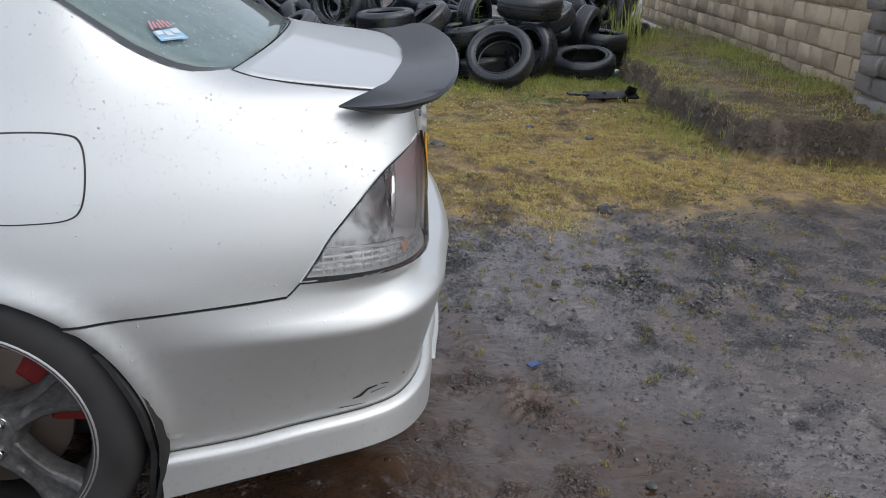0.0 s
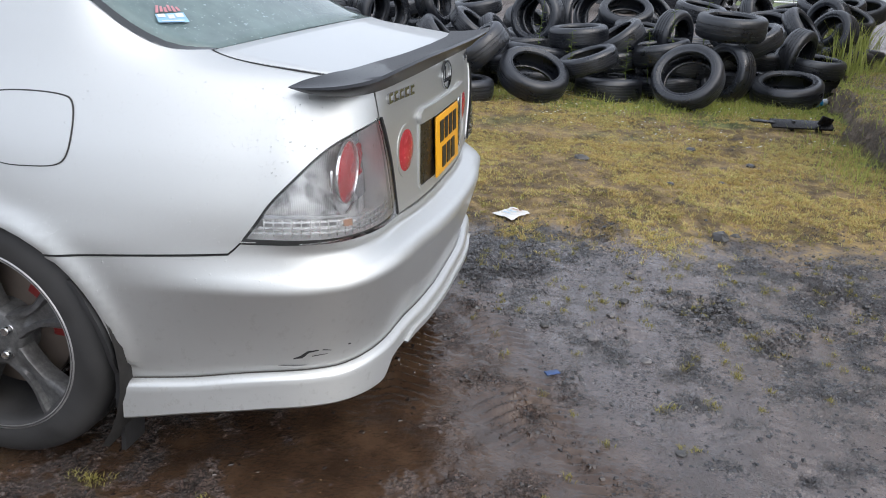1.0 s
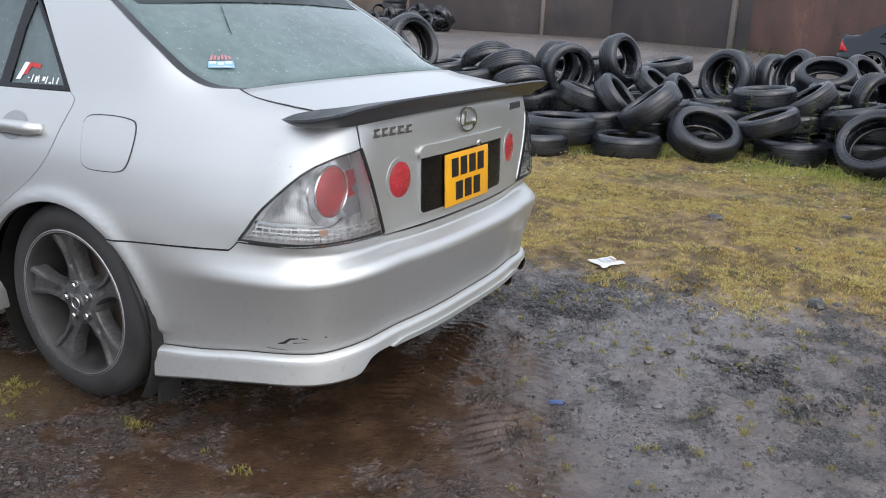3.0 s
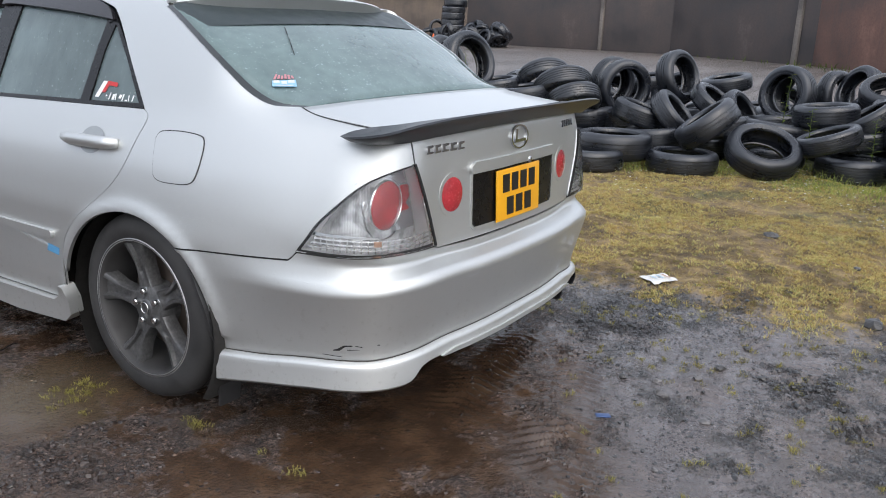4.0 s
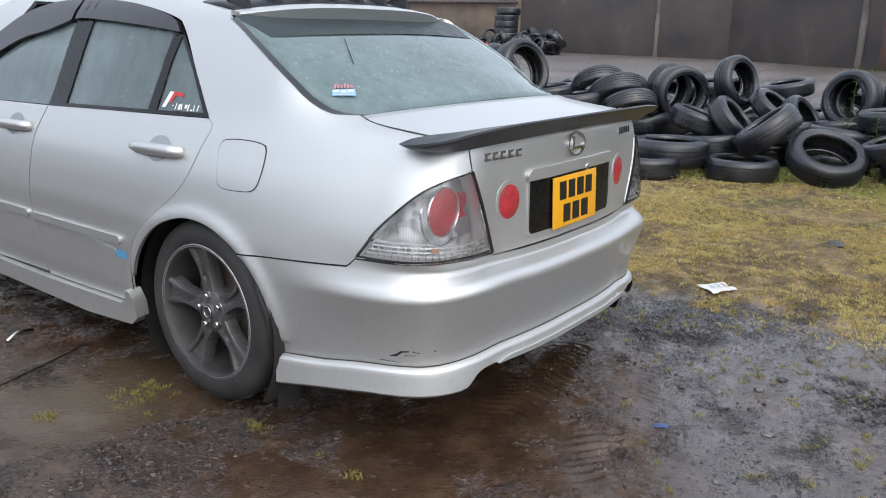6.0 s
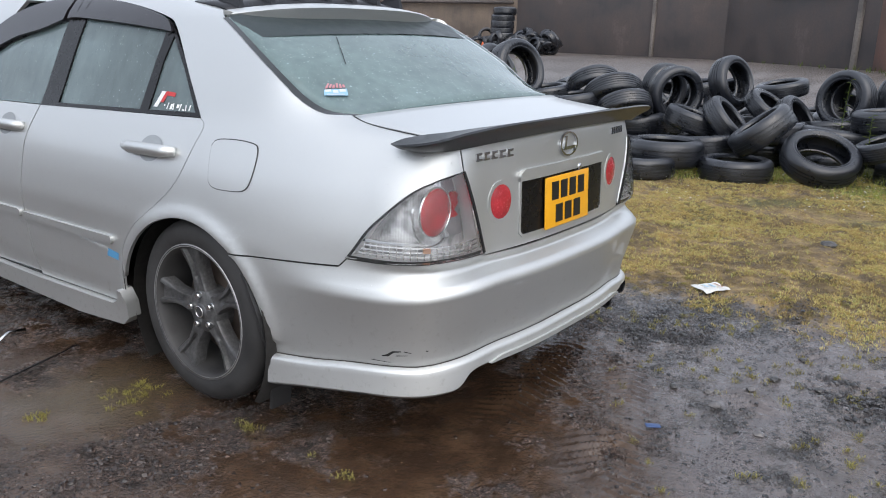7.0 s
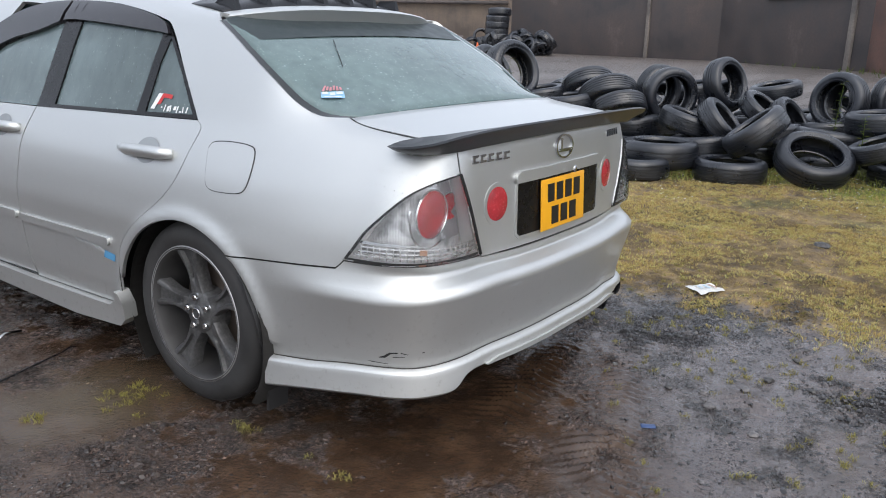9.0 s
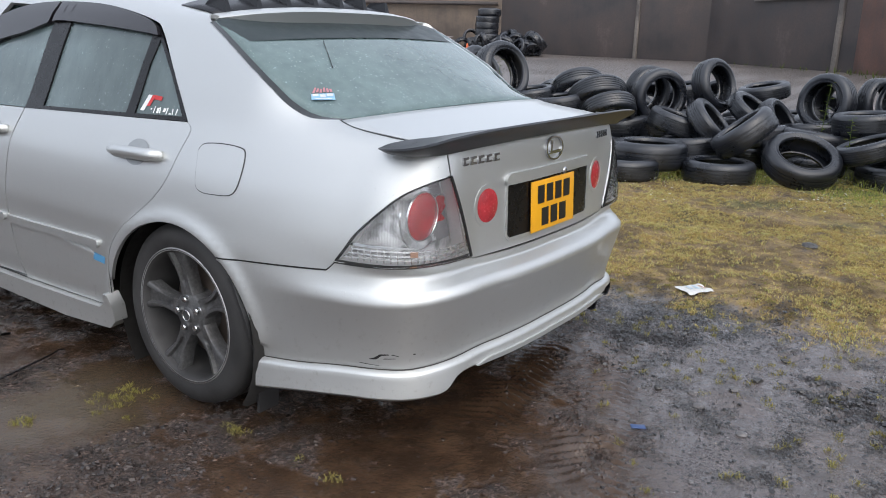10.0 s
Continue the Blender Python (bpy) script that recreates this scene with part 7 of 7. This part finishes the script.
def leaf_material(name, *stops):
    """Leaves that let some light through."""
    m, nt, b = material(name)
    nt.nodes.remove(b)
    geo = nt.nodes.new("ShaderNodeNewGeometry")
    vec = coords(nt)
    patch = calc(nt, "ADD", calc(nt, "MULTIPLY", noise_tex(nt, vec, 3.2, 4.0), 0.5), calc(nt, "MULTIPLY", noise_tex(nt, vec, 26.0, 3.0), 0.5))
    tone = calc(nt, "ADD", calc(nt, "MULTIPLY", geo.outputs["Random Per Island"], 0.5), calc(nt, "MULTIPLY", calc(nt, "SUBTRACT", patch, 0.28), 1.15))
    c = ramp(nt, tone, *stops)
    face, thru, both = nt.nodes.new("ShaderNodeBsdfDiffuse"), nt.nodes.new("ShaderNodeBsdfTranslucent"), nt.nodes.new("ShaderNodeMixShader")
    both.inputs[0].default_value = 0.4
    nt.links.new(c, face.inputs["Color"])
    nt.links.new(c, thru.inputs["Color"])
    nt.links.new(face.outputs[0], both.inputs[1])
    nt.links.new(thru.outputs[0], both.inputs[2])
    nt.links.new(both.outputs[0], nt.nodes["Material Output"].inputs["Surface"])
    return m


MOSSY = leaf_material("moss_blades", (0.0, (0.21, 0.14, 0.065)), (0.26, (0.41, 0.285, 0.12)), (0.52, (0.59, 0.47, 0.20)), (0.75, (0.49, 0.495, 0.19)), (1.0, (0.80, 0.70, 0.43)))
GREEN = leaf_material("grass_blades", (0.0, (0.17, 0.20, 0.050)), (0.4, (0.33, 0.38, 0.10)), (0.8, (0.52, 0.54, 0.18)), (1.0, (0.64, 0.54, 0.26)))
WEED = leaf_material("weed_leaves", (0.0, (0.06, 0.09, 0.025)), (0.6, (0.13, 0.18, 0.05)), (1.0, (0.26, 0.22, 0.08)))
TUFT = leaf_material("tuft_blades", (0.0, (0.15, 0.115, 0.045)), (0.35, (0.26, 0.225, 0.075)), (0.7, (0.35, 0.33, 0.11)), (1.0, (0.52, 0.42, 0.20)))
r = np.random.RandomState(11)


def patchy(n, x0, x1, y0, y1, keep):
    x, y = r.uniform(x0, x1, n), r.uniform(y0, y1, n)
    k = r.uniform(0, 1, n) < keep(x, y)
    return x[k], y[k]


def tufts(cx, cy, each, spread):
    """Blade feet round tuft centres, and the direction in which each leans out."""
    n = len(cx) * each
    way = r.uniform(0, 2 * np.pi, n)
    d = spread * np.sqrt(r.uniform(0, 1, n))
    return np.repeat(cx, each) + d * np.cos(way), np.repeat(cy, each) + d * np.sin(way), way


cx, cy = patchy(80000, 1.0, 5.6, -4.6, 1.8, lambda x, y: (bank_height(x, y) < 0.01) * np.clip((x - moss_edge(y) + 0.42 * value_noise(x * 3.1, y * 3.1, 7) + 0.25 * value_noise(x * 9, y * 9, 57)) * 2.6, 0, 1) * np.clip(0.66 + 0.85 * value_noise(x * 1.9, y * 1.9, 5) + 0.75 * value_noise(x * 6, y * 6, 6), 0.08, 1) * np.clip(1.2 - (x - 1.3) * 0.16, 0.45, 1))
x, y, way = tufts(cx, cy, 9, 0.013)
tagged(part("moss", blades("moss", x, y, 0.0115, 0.0033, 1.8, 12, None, way), MOSSY), "short yellow moss and dead grass", "moss", kind="stuff")
x, y = patchy(15000, 2.2, 7.5, -4.4, -3.0, lambda x, y: (bank_height(x, y) > 0.09) * np.clip(0.55 + 0.9 * value_noise(x * 2.1, y * 2.1, 41) - 0.9 * spot(x, y, 2.9, -3.5, 0.55, 0.3), 0, 1))
tagged(part("bank_moss", blades("bank_moss", x, y, 0.018, 0.007, 1.8, 18), MOSSY), "brown-gold moss on the earth bank", "moss", kind="stuff")
# tufts of weed on the open mud
cx, cy = 0.9 + 0.75 * r.normal(0, 1, 520), r.uniform(-3.0, 0.6, 520)
cx = np.concatenate([cx, r.normal(-0.93, 0.05, 22), r.normal(-0.82, 0.012, 5), r.normal(-1.24, 0.03, 6), r.normal(-0.83, 0.01, 4)])
cy = np.concatenate([cy, r.normal(0.24, 0.06, 22), r.normal(-0.23, 0.012, 5), r.normal(0.30, 0.03, 6), r.normal(-0.7, 0.15, 4)])
keep = ~((np.abs(cx) < 0.75) & (cy > -0.85))
cx, cy = cx[keep], cy[keep]
x = np.repeat(cx, 22) + r.normal(0, 0.009, len(cx) * 22)
y = np.repeat(cy, 22) + r.normal(0, 0.009, len(cx) * 22)
tagged(part("weed_tufts", blades("weed_tufts", x, y, 0.011, 0.0026, 1.5, 13), TUFT), "small yellow-green weed tufts in the mud", "weeds", kind="stuff")
# daisies in the grass before the heap
x, y = patchy(1500, 3.4, 5.6, -3.0, 1.2, lambda x, y: np.clip(0.1 + 0.5 * value_noise(x * 2.2, y * 2.2, 31) + 0.25 * (x - 4.0), 0, 0.8))
z = ground_height(x, y) + r.uniform(0.012, 0.035, len(x))
dv, df = [], []
for i in range(len(x)):
    k = len(dv)
    s = 0.0055 * r.uniform(0.7, 1.5)
    dv += [(x[i] + s * math.cos(a), y[i] + s * math.sin(a), z[i] + (0.002 if q % 2 else 0.0)) for q, a in enumerate((0, 1.05, 2.1, 3.14, 4.2, 5.24))]
    df.append(tuple(k + q for q in range(6)))
tagged(part("daisies", mesh("daisies", dv, df, False), DECAL_WHITE), "tiny white flowers in the grass", "flowers", kind="stuff")
# green grass by the tyres, on the bank and against the wall
x1, y1 = patchy(34000, 3.2, 6.0, -3.6, 1.2, lambda x, y: np.clip((x - 4.4 + 0.5 * value_noise(x * 2, y * 2, 15)) * 1.2, 0, 1) * np.clip(0.4 + value_noise(x * 1.7, y * 1.7, 16) + 0.5 * np.clip(-y - 1.2, 0, 1), 0, 1))
x2, y2 = patchy(20000, 0.8, 8.5, -4.6, -2.9, lambda x, y: np.clip(-0.52 - 0.8 * spot(x, y, 3.2, -3.45, 0.9, 0.35) + 0.9 * value_noise(x * 1.5, y * 1.5, 17) + 0.9 * np.exp(-((y + 4.15 + 0.14 * (x - 3.3)) / 0.25) ** 2), 0, 1))
tagged(part("short_grass", blades("short_grass", np.concatenate([x1, x2]), np.concatenate([y1, y2]), 0.043, 0.0050, 1.0, 14), GREEN), "patchy short green grass", "grass", kind="stuff")
tx, ty = [], []
for px_, py_, n_, sp_ in ((5.0, -1.75, 260, 0.20), (5.3, -2.35, 260, 0.22), (5.8, -2.9, 240, 0.28), (6.3, -3.5, 420, 0.30), (6.9, -4.0, 420, 0.35), (5.1, -1.2, 110, 0.16), (4.85, -0.3, 50, 0.14), (4.5, 0.35, 60, 0.12), (4.2, -4.05, 420, 0.35), (5.4, -4.25, 300, 0.35), (3.4, -4.0, 160, 0.2), (3.3, -2.95, 240, 0.32), (2.45, -3.05, 60, 0.22), (2.35, -3.6, 60, 0.16), (2.3, -4.1, 80, 0.18), (2.9, -2.8, 120, 0.25), (3.9, -3.05, 200, 0.3), (6.2, -4.55, 420, 0.35), (5.2, -4.4, 260, 0.3), (6.2, -3.1, 260, 0.25), (7.8, -4.6, 260, 0.4), (6.9, -3.75, 260, 0.2), (7.6, -4.1, 300, 0.3), (8.6, -4.4, 300, 0.35)):
    tx.append(r.normal(px_, sp_, n_))
    ty.append(r.normal(py_, sp_ * 0.6, n_))
tagged(part("tall_grass", blades("tall_grass", np.concatenate(tx), np.concatenate(ty), 0.09, 0.0042, 0.8, 15), GREEN), "tall green grass round the tyres and bank", "grass", kind="stuff")
bx, by = [], []
for px_, py_, n_ in ((7.1, -3.55, 160), (7.9, -3.8, 200), (8.7, -4.05, 200), (9.6, -4.3, 200), (6.6, -3.45, 120), (10.5, -4.5, 200)):
    bx.append(r.normal(px_, 0.22, n_))
    by.append(r.normal(py_, 0.16, n_))
tagged(part("rank_grass", blades("rank_grass", np.concatenate(bx), np.concatenate(by), 0.42, 0.016, 0.45, 19), GREEN), "rank green grass between the tyres and the block wall", "grass", kind="stuff")
x, y = patchy(5000, 24.0, 46.0, -4.5, 19.0, lambda x, y: (np.abs((x - W0[0]) * (W1[1] - W0[1]) - (y - W0[1]) * (W1[0] - W0[0])) / 31.3 - 0.45 < 0.35) * ((x - W0[0]) * (W1[1] - W0[1]) - (y - W0[1]) * (W1[0] - W0[0]) < 0) * np.clip(0.3 + value_noise(x * 0.6, y * 0.6, 19), 0, 1))
tagged(part("wall_weeds", blades("wall_weeds", x, y, 0.20, 0.04, 0.6, 16), WEED), "weeds along the foot of the yard wall", "weeds", kind="stuff")


# tall weeds growing through the heap
def weed(x, y, z, h, seed):
    q = random.Random(seed)
    lean = (q.uniform(-0.08, 0.08), q.uniform(-0.08, 0.08))
    pts = [(lean[0] * s * h, lean[1] * s * h, h * s) for s in (0, 0.35, 0.7, 1.0)]
    v, f = tube(pts, 0.004, 5, [1, 0.9, 0.7, 0.4])
    ob = tagged(part("weed", mesh("weed", v, f), WEED), "tall leafy weed growing through the tyres", "weed", "weeds in the heap")
    ob.matrix_basis = pose(x, y, z)
    lv, lf = [], []
    for k in range(16):
        s = 0.3 + 0.7 * k / 15
        a = k * 2.4 + q.uniform(-0.3, 0.3)
        l = 0.085 * (1.15 - 0.6 * s)
        b0 = Vector((lean[0] * s * h, lean[1] * s * h, h * s))
        d = Vector((math.cos(a), math.sin(a), 0.35)).normalized()
        sd = d.cross(Vector((0, 0, 1))).normalized()
        k0 = len(lv)
        lv += [b0, b0 + d * l * 0.5 + sd * l * 0.16, b0 + d * l + Vector((0, 0, -0.012)), b0 + d * l * 0.5 - sd * l * 0.16]
        lf.append((k0, k0 + 1, k0 + 2, k0 + 3))
    part("leaves", mesh("leaves", lv, lf, False), WEED, ob)
for k, (x, y, z, h) in enumerate(((5.25, -0.95, 0.15, 0.45), (5.6, -1.85, 0.2, 0.62), (5.45, -1.65, 0.15, 0.5), (6.0, -2.15, 0.3, 0.75), (6.05, -0.55, 0.2, 0.65), (5.35, -1.45, 0.1, 0.45), (5.0, 2.45, 0.3, 0.65))):
    weed(x, y, z, h, k)
